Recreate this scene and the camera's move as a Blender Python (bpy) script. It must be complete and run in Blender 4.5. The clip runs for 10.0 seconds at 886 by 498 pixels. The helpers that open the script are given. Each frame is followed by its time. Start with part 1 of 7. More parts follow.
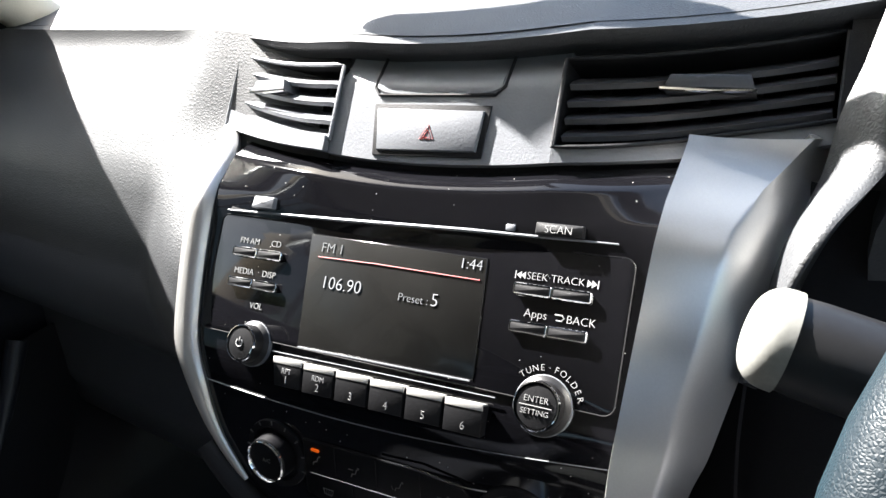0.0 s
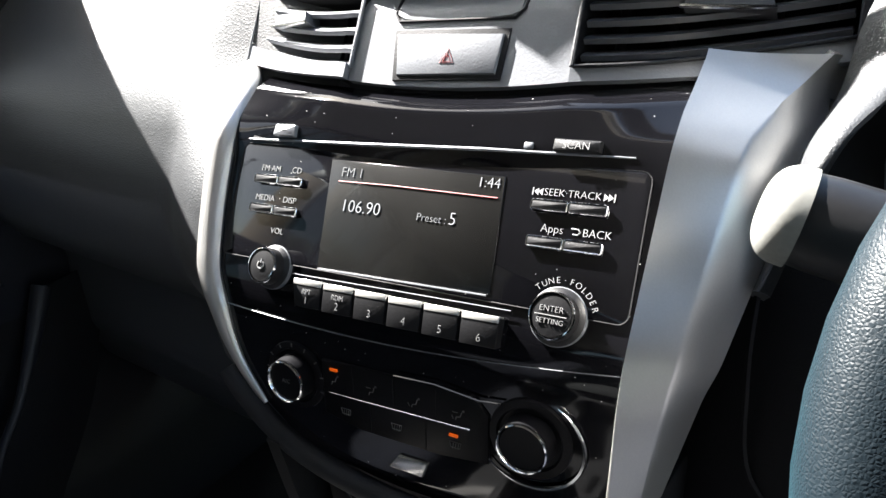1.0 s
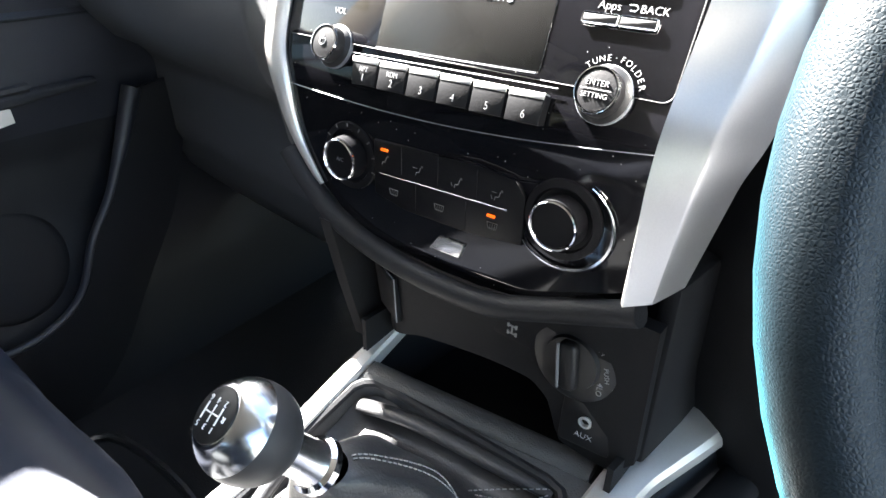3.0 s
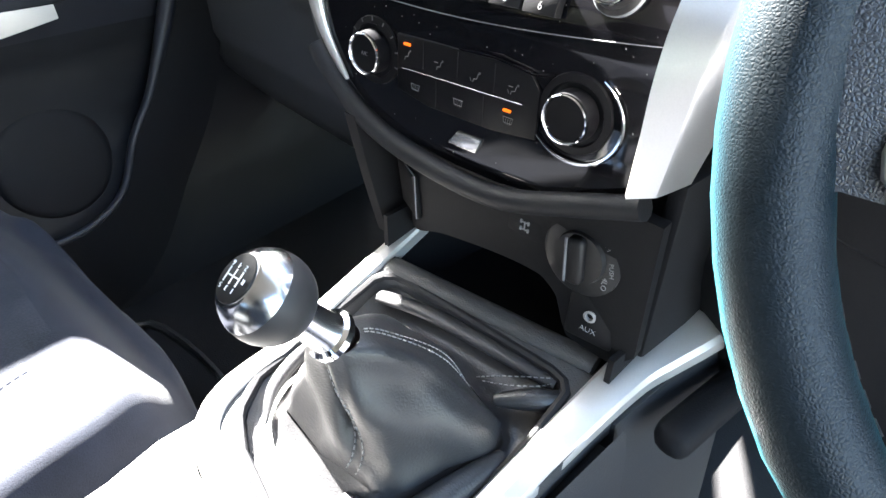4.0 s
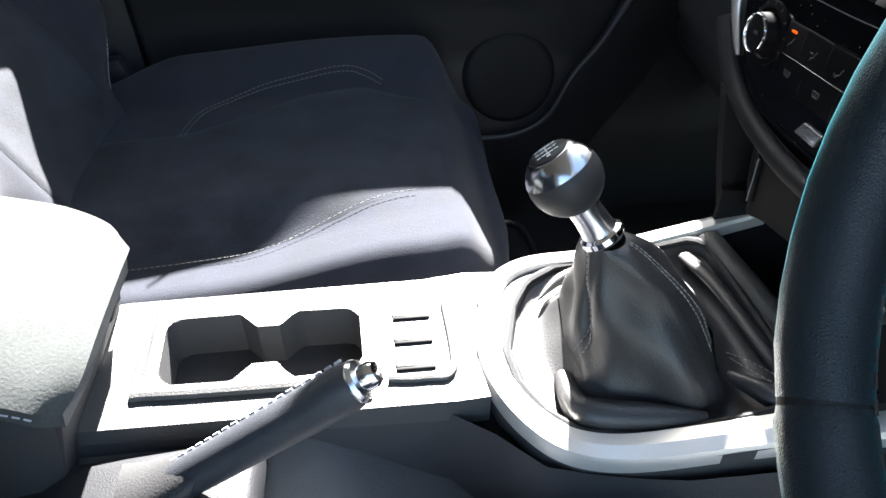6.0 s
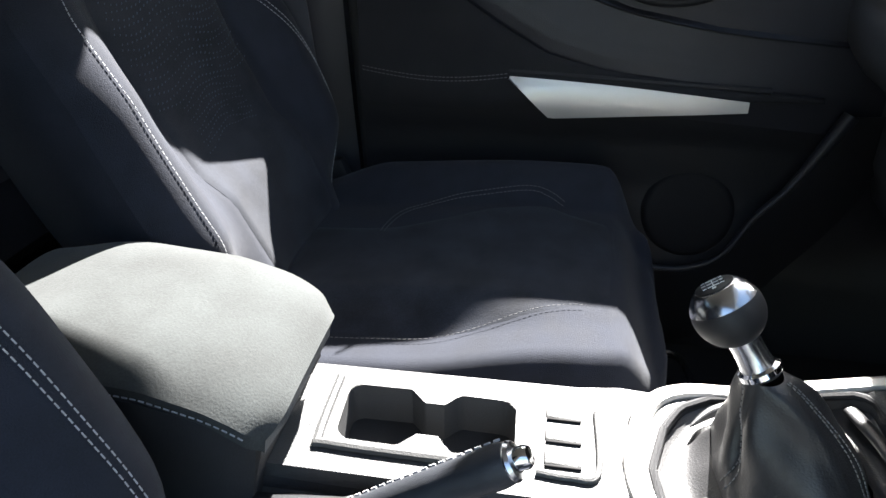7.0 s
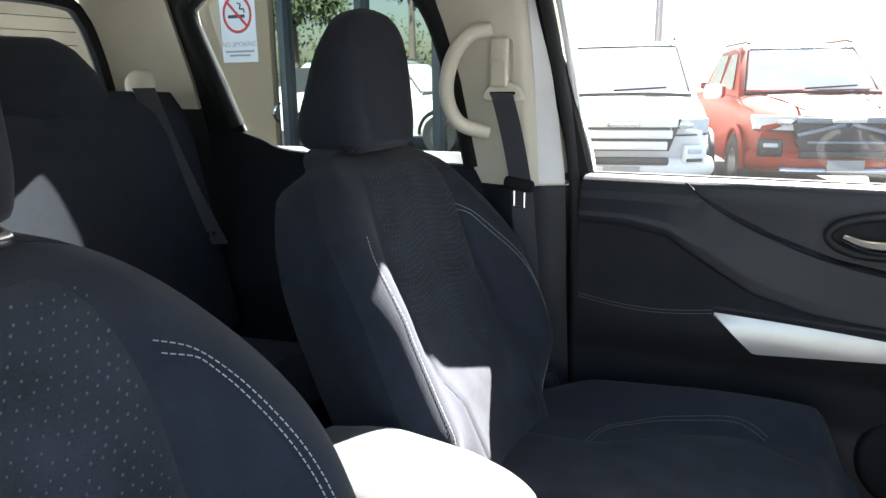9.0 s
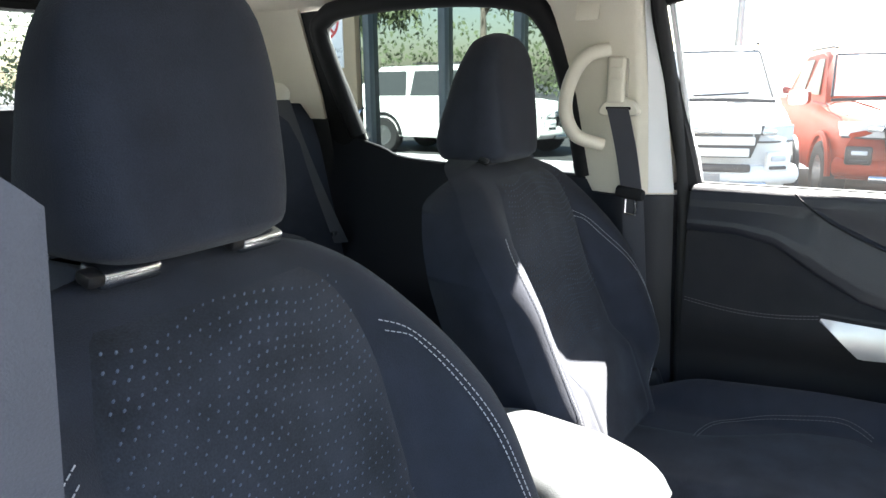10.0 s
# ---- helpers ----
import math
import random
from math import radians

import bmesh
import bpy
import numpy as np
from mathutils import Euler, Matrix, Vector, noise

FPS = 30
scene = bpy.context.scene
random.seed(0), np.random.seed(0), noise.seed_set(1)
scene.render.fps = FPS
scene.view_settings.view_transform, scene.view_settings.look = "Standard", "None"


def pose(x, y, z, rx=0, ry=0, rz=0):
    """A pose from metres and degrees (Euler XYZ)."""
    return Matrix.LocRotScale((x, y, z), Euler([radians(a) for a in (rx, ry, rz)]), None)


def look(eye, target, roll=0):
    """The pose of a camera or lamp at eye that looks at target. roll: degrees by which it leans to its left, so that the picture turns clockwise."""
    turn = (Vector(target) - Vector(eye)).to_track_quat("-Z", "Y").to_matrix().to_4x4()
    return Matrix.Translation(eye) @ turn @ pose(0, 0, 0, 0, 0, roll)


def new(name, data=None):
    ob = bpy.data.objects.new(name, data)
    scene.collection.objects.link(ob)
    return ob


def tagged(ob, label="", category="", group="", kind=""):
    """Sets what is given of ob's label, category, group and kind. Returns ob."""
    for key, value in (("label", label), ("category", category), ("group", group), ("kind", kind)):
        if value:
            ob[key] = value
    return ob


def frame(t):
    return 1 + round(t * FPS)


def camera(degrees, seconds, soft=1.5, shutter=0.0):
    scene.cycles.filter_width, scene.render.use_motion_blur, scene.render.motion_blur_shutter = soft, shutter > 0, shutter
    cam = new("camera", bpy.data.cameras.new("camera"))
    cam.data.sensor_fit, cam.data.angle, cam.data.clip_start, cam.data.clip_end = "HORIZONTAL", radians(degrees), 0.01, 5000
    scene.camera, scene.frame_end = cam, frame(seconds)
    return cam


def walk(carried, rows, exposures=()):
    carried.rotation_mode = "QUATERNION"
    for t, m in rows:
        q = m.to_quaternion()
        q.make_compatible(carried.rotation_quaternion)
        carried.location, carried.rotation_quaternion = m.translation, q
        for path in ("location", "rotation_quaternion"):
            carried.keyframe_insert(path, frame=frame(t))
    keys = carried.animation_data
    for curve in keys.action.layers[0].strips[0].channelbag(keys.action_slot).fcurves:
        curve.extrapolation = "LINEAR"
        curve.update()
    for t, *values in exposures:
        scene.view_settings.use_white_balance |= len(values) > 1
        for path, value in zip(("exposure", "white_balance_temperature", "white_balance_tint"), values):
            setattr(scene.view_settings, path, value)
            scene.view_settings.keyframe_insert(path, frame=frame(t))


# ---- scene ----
cam = camera(64.4, 10.0)
PATH = [
    (0, (0.1857, -0.2798, 1.4176), (-0.6239, 1.1396, 0.7638), -1.5),
    (0.5, (0.1892, -0.2869, 1.4035), (-0.6336, 1.1194, 0.7374), -1.7),
    (1, (0.1936, -0.2992, 1.385), (-0.6406, 1.0877, 0.6925), -1.3),
    (1.5, (0.1962, -0.3098, 1.3692), (-0.6477, 1.0498, 0.6353), -0.2),
    (2, (0.2024, -0.315, 1.3578), (-0.6618, 0.9997, 0.5693), 0.9),
    (2.5, (0.2147, -0.3177, 1.3446), (-0.6785, 0.9372, 0.4927), 1.2),
    (3, (0.2332, -0.3186, 1.3322), (-0.689, 0.8439, 0.3862), 1.0),
    (3.2, (0.2376, -0.3221, 1.3296), (-0.682, 0.8078, 0.3422), 1.0),
    (4.3, (0.2869, -0.33, 1.3234), (-0.6538, 0.623, 0.1812), 2.4),
    (4.5, (0.3071, -0.3256, 1.327), (-0.6934, 0.5456, 0.1706), 2.5),
    (5, (0.3458, -0.3212, 1.3278), (-0.8061, 0.3274, 0.1662), 3.3),
    (5.5, (0.3784, -0.3142, 1.3261), (-0.887, 0.1056, 0.1777), 2.7),
    (5.7, (0.389, -0.3115, 1.3296), (-0.9152, -0.0114, 0.1865), 1.3),
    (6.8, (0.4488, -0.3247, 1.3542), (-1.0173, -0.499, 0.3968), -0.5),
    (7, (0.4664, -0.3247, 1.3666), (-1.0393, -0.5702, 0.4883), 0.0),
    (7.5, (0.4937, -0.3309, 1.393), (-1.0578, -0.7489, 0.674), 0.6),
    (8, (0.5139, -0.3326, 1.4167), (-1.0463, -0.8906, 0.8218), 0.3),
    (8.5, (0.5482, -0.3186, 1.4317), (-1.0067, -0.9891, 0.9521), -0.1),
    (9, (0.6054, -0.3106, 1.4466), (-0.9319, -1.0622, 1.0339), -0.8),
    (9.5, (0.6714, -0.3221, 1.4625), (-0.8263, -1.159, 1.07), -1.0),
    (10, (0.7506, -0.3494, 1.4722), (-0.7102, -1.2426, 1.0682), -0.7),
]
walk(cam, [(t, look(eye, target, roll)) for t, eye, target, roll in PATH], [(0, 3.4), (1.5, 3.4), (2.0, 4.1), (2.3, 4.45), (3.0, 5.15), (4.5, 5.7), (5.5, 5.0), (7.0, 3.6), (8.0, 3.95), (9.0, 4.25), (10, 4.6)])

# ---------- world, sun ----------
SUN_DIR = Vector((-0.752, 0.145, 0.643)).normalized()      # from the cabin towards the sun
world = bpy.data.worlds.new("sky")
scene.world = world
world.use_nodes = True
_n = world.node_tree.nodes
_sky = _n.new("ShaderNodeTexSky")
_sky.sky_type, _sky.sun_disc = "NISHITA", False
_sky.sun_elevation = math.asin(SUN_DIR.z)
_sky.sun_rotation = math.atan2(SUN_DIR.x, SUN_DIR.y)
_sky.air_density, _sky.dust_density = 1.2, 2.0
world.node_tree.links.new(_sky.outputs[0], _n["Background"].inputs[0])
_n["Background"].inputs[1].default_value = 0.055
sun = new("sun", bpy.data.lights.new("sun", "SUN"))
sun.data.energy, sun.data.angle, sun.data.color = 5.0, radians(0.6), (1.0, 0.965, 0.925)
sun.matrix_world = SUN_DIR.to_track_quat("Z", "Y").to_matrix().to_4x4()


# ---------- materials ----------
MATS = {}


def mat(name, color, rough=0.5, metal=0.0, bump=0.0, scale=400.0, vary=0.15, kind="noise", coat=0.0, specular=0.5, sheen=0.0, sheen_tint=None, stain=0.0, emit=None, rand=0.0, dust=0.0):
    """A procedural surface: base colour with fine grain and broad stains, relief, and optional dust specks or gloss coat."""
    if name in MATS:
        return MATS[name]
    m = bpy.data.materials.new(name)
    m.use_nodes = True
    t = m.node_tree
    N, L = t.nodes, t.links
    b = N["Principled BSDF"]
    b.inputs["Roughness"].default_value, b.inputs["Metallic"].default_value = rough, metal
    b.inputs["Specular IOR Level"].default_value = specular
    b.inputs["Coat Weight"].default_value, b.inputs["Coat Roughness"].default_value = coat, 0.04
    b.inputs["Sheen Weight"].default_value = sheen
    if sheen_tint:
        b.inputs["Sheen Tint"].default_value, b.inputs["Sheen Roughness"].default_value = (*sheen_tint, 1), 0.35
    co = N.new("ShaderNodeTexCoord")
    fine = N.new("ShaderNodeTexNoise")
    fine.inputs["Scale"].default_value, fine.inputs["Detail"].default_value = scale, 4
    L.new(co.outputs["Object"], fine.inputs["Vector"])
    broad = N.new("ShaderNodeTexNoise")
    broad.inputs["Scale"].default_value, broad.inputs["Detail"].default_value = max(1.5, scale * 0.03), 5
    L.new(co.outputs["Object"], broad.inputs["Vector"])
    add = N.new("ShaderNodeMath")
    add.operation = "ADD"
    L.new(fine.outputs["Fac"], add.inputs[0])
    mulb = N.new("ShaderNodeMath")
    mulb.operation = "MULTIPLY"
    mulb.inputs[1].default_value = 1.0 + 2 * stain
    L.new(broad.outputs["Fac"], mulb.inputs[0])
    L.new(mulb.outputs[0], add.inputs[1])
    rng = N.new("ShaderNodeMapRange")
    rng.inputs["From Min"].default_value, rng.inputs["From Max"].default_value = 0.6, 1.4 + 2 * stain
    rng.inputs["To Min"].default_value, rng.inputs["To Max"].default_value = 1 - vary - stain, 1 + vary + stain
    L.new(add.outputs[0], rng.inputs["Value"])
    last = rng.outputs[0]
    if rand:
        info = N.new("ShaderNodeObjectInfo")
        rr = N.new("ShaderNodeMapRange")
        rr.inputs["To Min"].default_value, rr.inputs["To Max"].default_value = 1 - rand, 1 + rand
        L.new(info.outputs["Random"], rr.inputs["Value"])
        mm = N.new("ShaderNodeMath")
        mm.operation = "MULTIPLY"
        L.new(last, mm.inputs[0])
        L.new(rr.outputs[0], mm.inputs[1])
        last = mm.outputs[0]
    mix = N.new("ShaderNodeVectorMath")
    mix.operation = "SCALE"
    mix.inputs[0].default_value = color
    L.new(last, mix.inputs["Scale"])
    col = mix.outputs[0]
    if dust:
        v = N.new("ShaderNodeTexVoronoi")
        v.inputs["Scale"].default_value = 180
        L.new(co.outputs["Object"], v.inputs["Vector"])
        cut = N.new("ShaderNodeMapRange")
        cut.inputs["From Min"].default_value, cut.inputs["From Max"].default_value = 0.07, 0.04
        L.new(v.outputs["Distance"], cut.inputs["Value"])
        sel = N.new("ShaderNodeMath")
        sel.operation = "GREATER_THAN"
        sel.inputs[1].default_value = 1 - dust
        sepr = N.new("ShaderNodeSeparateColor")
        L.new(v.outputs["Color"], sepr.inputs[0])
        L.new(sepr.outputs[0], sel.inputs[0])
        both = N.new("ShaderNodeMath")
        both.operation = "MULTIPLY"
        L.new(cut.outputs[0], both.inputs[0])
        L.new(sel.outputs[0], both.inputs[1])
        dm = N.new("ShaderNodeMix")
        dm.data_type = "RGBA"
        L.new(both.outputs[0], dm.inputs["Factor"])
        L.new(col, dm.inputs["A"])
        dm.inputs["B"].default_value = (0.6, 0.6, 0.57, 1)
        col = dm.outputs["Result"]
        rg = N.new("ShaderNodeMath")
        rg.operation = "MAXIMUM"
        rg.inputs[1].default_value = rough
        L.new(both.outputs[0], rg.inputs[0])
        L.new(rg.outputs[0], b.inputs["Roughness"])
    L.new(col, b.inputs["Base Color"])
    if bump:
        bp = N.new("ShaderNodeBump")
        bp.inputs["Strength"].default_value, bp.inputs["Distance"].default_value = min(1.0, bump), 0.0012
        if kind == "leather":
            v = N.new("ShaderNodeTexVoronoi")
            v.feature = "DISTANCE_TO_EDGE"
            v.inputs["Scale"].default_value = scale
            L.new(co.outputs["Object"], v.inputs["Vector"])
            L.new(v.outputs["Distance"], bp.inputs["Height"])
        elif kind == "weave":
            w = N.new("ShaderNodeTexWave")
            w.inputs["Scale"].default_value, w.inputs["Distortion"].default_value = scale, 2.0
            L.new(co.outputs["Object"], w.inputs["Vector"])
            L.new(w.outputs["Fac"], bp.inputs["Height"])
        else:
            L.new(fine.outputs["Fac"], bp.inputs["Height"])
        L.new(bp.outputs[0], b.inputs["Normal"])
    if not dust:
        rv = N.new("ShaderNodeMapRange")
        rv.inputs["To Min"].default_value, rv.inputs["To Max"].default_value = rough * 0.85, min(1, rough * 1.15)
        L.new(broad.outputs["Fac"], rv.inputs["Value"])
        L.new(rv.outputs[0], b.inputs["Roughness"])
    if emit:
        b.inputs["Emission Color"].default_value, b.inputs["Emission Strength"].default_value = (*emit[0], 1), emit[1]
    MATS[name] = m
    return m


def glass(name, tint, rough=0.0, ior=1.45, dust=0.0):
    if name in MATS:
        return MATS[name]
    m = bpy.data.materials.new(name)
    m.use_nodes = True
    t = m.node_tree
    N, L = t.nodes, t.links
    N.remove(N["Principled BSDF"])
    fr = N.new("ShaderNodeFresnel")
    fr.inputs["IOR"].default_value = ior
    tr = N.new("ShaderNodeBsdfTransparent")
    tr.inputs[0].default_value = (*tint, 1)
    gl = N.new("ShaderNodeBsdfGlossy")
    gl.inputs["Roughness"].default_value = rough
    mx = N.new("ShaderNodeMixShader")
    L.new(fr.outputs[0], mx.inputs[0])
    L.new(tr.outputs[0], mx.inputs[1])
    L.new(gl.outputs[0], mx.inputs[2])
    last = mx
    if dust:
        # a thin film of yard dust scatters the sun
        film = N.new("ShaderNodeBsdfTranslucent")
        film.inputs[0].default_value = (0.8, 0.8, 0.78, 1)
        noise = N.new("ShaderNodeTexNoise")
        noise.inputs["Scale"].default_value, noise.inputs["Detail"].default_value = 9, 5
        amount = N.new("ShaderNodeMapRange")
        amount.inputs["To Min"].default_value, amount.inputs["To Max"].default_value = dust * 0.5, dust * 1.5
        L.new(noise.outputs["Fac"], amount.inputs["Value"])
        last = N.new("ShaderNodeMixShader")
        L.new(amount.outputs[0], last.inputs[0])
        L.new(mx.outputs[0], last.inputs[1])
        L.new(film.outputs[0], last.inputs[2])
    L.new(last.outputs[0], N["Material Output"].inputs[0])
    MATS[name] = m
    return m


grain = mat("grained dash plastic", (0.048, 0.050, 0.053), 0.5, bump=0.35, scale=420, kind="leather", vary=0.1)
grain_soft = mat("grained soft door plastic", (0.0098, 0.0112, 0.0165), 0.44, specular=0.42, bump=0.3, scale=420, kind="leather", vary=0.12)
hard = mat("hard black plastic", (0.0105, 0.011, 0.013), 0.54, specular=0.28, bump=0.25, scale=700, vary=0.15)
matte_black = mat("matte black plastic", (0.0084, 0.0084, 0.0096), 0.7, specular=0.2, bump=0.2, scale=600)
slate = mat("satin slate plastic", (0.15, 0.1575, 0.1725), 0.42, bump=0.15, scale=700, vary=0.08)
# shaded copy for the right vent; the sunlit left vent takes the paler slate
slat_shade_m = mat("shaded vent slat plastic", (0.045, 0.0465, 0.051), 0.38, bump=0.1, scale=500)
piano = mat("piano black plastic", (0.004, 0.004, 0.005), 0.06, vary=0.2, scale=200, specular=0.4, coat=0.1, dust=0.30)
silver = mat("satin silver paint", (0.575, 0.565, 0.5437), 0.38, metal=0.55, vary=0.05, scale=900, bump=0.05)
bezel_silver = mat("dash silver paint", (0.58, 0.57, 0.55), 0.36, metal=0.78, vary=0.05, scale=900, bump=0.05)
chrome = mat("chrome", (0.75, 0.76, 0.78), 0.09, metal=1.0, vary=0.04, scale=60)
dull_chrome = mat("dull chrome", (0.55, 0.56, 0.58), 0.25, metal=1.0, vary=0.05, scale=100)
key_m = mat("black key plastic", (0.008, 0.008, 0.009), 0.42, specular=0.3, bump=0.1, scale=900)
print_m = mat("white print", (0.33, 0.33, 0.33), 0.6, vary=0.05)
faint_print = mat("faint grey print", (0.07, 0.07, 0.07), 0.6, vary=0.05)
climate_m = mat("satin black climate plastic", (0.005, 0.005, 0.006), 0.35, specular=0.15, bump=0.1, scale=900)
dim_print = mat("grey print", (0.308, 0.308, 0.308), 0.6, vary=0.05)
screen_m = mat("grey display film", (0.012, 0.0118, 0.0112), 0.20, vary=0.3, scale=25, stain=0.3, coat=0.2)
lcd_m = mat("display digits", (0.24, 0.24, 0.25), 0.5, emit=((0.8, 0.85, 0.9), 0.035))
lcd_dim = mat("display dim letters", (0.2, 0.205, 0.21), 0.5, emit=((0.6, 0.65, 0.7), 0.01))
red_line = mat("display red line", (0.25, 0.02, 0.02), 0.5, emit=((0.9, 0.08, 0.06), 0.012))
amber = mat("amber lamp", (0.35, 0.07, 0.01), 0.4, emit=((1.0, 0.14, 0.0), 0.045))
red_print = mat("red print", (0.5, 0.06, 0.05), 0.5)
fabric = mat("dark woven seat fabric", (0.0178, 0.0203, 0.0285), 0.9, bump=0.5, scale=900, vary=0.2, stain=0.15, specular=0.12, sheen=0.07)
suede = mat("brushed seat centre fabric", (0.0212, 0.0238, 0.0312), 0.95, bump=0.4, scale=600, vary=0.28, stain=0.5, specular=0.12, sheen=0.08)
lid_m = mat("grey armrest fabric", (0.0345, 0.038, 0.038), 0.95, bump=0.35, scale=500, vary=0.15, stain=0.45, specular=0.2, sheen=0.1)
dot_m = mat("pale woven dots", (0.07, 0.09, 0.128), 0.9, specular=0.2, vary=0.2)
thread = mat("grey stitching thread", (0.351, 0.3575, 0.3705), 0.8, vary=0.1)
thread_dark = mat("dark stitching thread", (0.12, 0.12, 0.123), 0.8, vary=0.1)
leather = mat("black grained leather", (0.0256, 0.028, 0.0336), 0.40, bump=0.35, scale=900, kind="leather", vary=0.15)
# teal sheen tint stands in for sky light glancing off the rim
rim_leather = mat("black wheel leather with teal sky sheen", (0.006, 0.0105, 0.0145), 0.45, specular=0.27, bump=0.28, scale=850, kind="leather", vary=0.2, sheen=0.42, sheen_tint=(0.03, 0.24, 0.30))
boot_m = mat("smooth black leatherette", (0.0252, 0.0252, 0.0266), 0.42, bump=0.25, scale=350, kind="leather", vary=0.15)
beige = mat("beige trim plastic", (0.598, 0.559, 0.468), 0.55, bump=0.15, scale=500, vary=0.06)
liner = mat("beige headliner cloth", (0.588, 0.546, 0.462), 0.95, bump=0.4, scale=700, vary=0.08)
# a little blue is put into the webbing for sky light
web = mat("dark belt webbing", (0.034, 0.035, 0.044), 0.62, bump=0.4, scale=900, vary=0.15, sheen=0.15)
carpet = mat("black carpet", (0.007, 0.007, 0.008), 1.0, bump=0.9, scale=500, vary=0.3)
rubber = mat("black rubber", (0.0168, 0.0168, 0.0182), 0.75, bump=0.2, scale=300)
white_paint = mat("white car paint", (0.70, 0.71, 0.72), 0.25, coat=0.8, vary=0.02, scale=40)
red_paint = mat("orange red car paint", (0.36, 0.04, 0.01), 0.50, specular=0.3, vary=0.05, scale=60)
pane_m = glass("clear glass", (0.95, 0.97, 0.96))
dusty_pane = glass("dusty clear glass", (0.40, 0.42, 0.415), dust=0.004)
tint_pane = glass("tinted glass", (0.31, 0.34, 0.33), ior=1.4)


# ---------- mesh tools ----------
def ident():
    return Matrix.Identity(4)


def bm_new():
    return bmesh.new()


def rbox(sx, sy, sz, bevel=0.003, m=None, bm=None, seg=2):
    """A box of that size about the origin of m, with rounded edges."""
    bm = bm or bmesh.new()
    one = bmesh.new()
    bmesh.ops.create_cube(one, size=1.0, matrix=Matrix.Diagonal((sx, sy, sz, 1)))
    if bevel:
        bmesh.ops.bevel(one, geom=one.edges[:], offset=min(bevel, 0.49 * min(sx, sy, sz)), segments=seg, affect="EDGES", profile=0.5)
    return merge(bm, one, m)


def merge(bm, one, m=None):
    if m is not None:
        bmesh.ops.transform(one, matrix=m, verts=one.verts[:])
    me = bpy.data.meshes.new("tmp")
    one.to_mesh(me)
    one.free()
    bm.from_mesh(me)
    bpy.data.meshes.remove(me)
    return bm


def prism(points, z0, z1, bevel=0.0, m=None, bm=None, seg=2):
    """A polygon in xy, drawn out from z0 to z1; its top rim is rounded."""
    bm = bm or bmesh.new()
    one = bmesh.new()
    low = [one.verts.new((x, y, z0)) for x, y in points]
    f = one.faces.new(low)
    r = bmesh.ops.extrude_face_region(one, geom=[f])
    top = [v for v in r["geom"] if isinstance(v, bmesh.types.BMVert)]
    for v in top:
        v.co.z = z1
    bmesh.ops.recalc_face_normals(one, faces=one.faces[:])
    if bevel:
        tops = {v for v in top}
        edges = [e for e in one.edges if e.verts[0] in tops and e.verts[1] in tops]
        bmesh.ops.bevel(one, geom=edges, offset=bevel, segments=seg, affect="EDGES", profile=0.5)
    return merge(bm, one, m)


def lathe(profile, n=32, m=None, bm=None):
    """Turns (radius, height) pairs round z; ends on the axis close it."""
    bm = bm or bmesh.new()
    one = bmesh.new()
    rings = []
    for r, z in profile:
        if r < 1e-6:
            rings.append([one.verts.new((0, 0, z))])
        else:
            rings.append([one.verts.new((r * math.cos(2 * math.pi * i / n), r * math.sin(2 * math.pi * i / n), z)) for i in range(n)])
    for a, b in zip(rings, rings[1:]):
        for i in range(n):
            j = (i + 1) % n
            q = [a[i % len(a)], a[j % len(a)], b[j % len(b)], b[i % len(b)]]
            q = [v for k, v in enumerate(q) if v not in q[:k]]
            if len(q) > 2:
                one.faces.new(q)
    bmesh.ops.recalc_face_normals(one, faces=one.faces[:])
    return merge(bm, one, m)


def loft(rings, closed=True, cap=True, loop=False, m=None, bm=None):
    """Skins rings of points of one length; closed rings, capped ends."""
    bm = bm or bmesh.new()
    one = bmesh.new()
    vs = [[one.verts.new(p) for p in ring] for ring in rings]
    pairs = list(zip(vs, vs[1:])) + ([(vs[-1], vs[0])] if loop else [])
    n = len(vs[0])
    for a, b in pairs:
        for i in range(n if closed else n - 1):
            j = (i + 1) % n
            one.faces.new((a[i], a[j], b[j], b[i]))
    if cap and closed and not loop:
        one.faces.new(vs[0][::-1])
        one.faces.new(vs[-1])
    bmesh.ops.recalc_face_normals(one, faces=one.faces[:])
    return merge(bm, one, m)


def tube(path, radius, n=10, loop=False, m=None, bm=None, flat=1.0):
    """A round (or flattened) bar along points; radius is a number or one for each point."""
    pts = [Vector(p) for p in path]
    rings, up = [], None
    k = len(pts)
    for i, p in enumerate(pts):
        a = pts[(i - 1) % k] if (loop or i) else p
        b = pts[(i + 1) % k] if (loop or i < k - 1) else p
        d = (b - a).normalized()
        if up is None:
            up = Vector((0, 0, 1)) if abs(d.z) < 0.9 else Vector((1, 0, 0))
        side = d.cross(up).normalized()
        up = side.cross(d).normalized()
        r = radius if isinstance(radius, (int, float)) else radius[i]
        rings.append([p + side * (r * math.cos(2 * math.pi * j / n)) + up * (r * flat * math.sin(2 * math.pi * j / n)) for j in range(n)])
    return loft(rings, loop=loop, m=m, bm=bm)


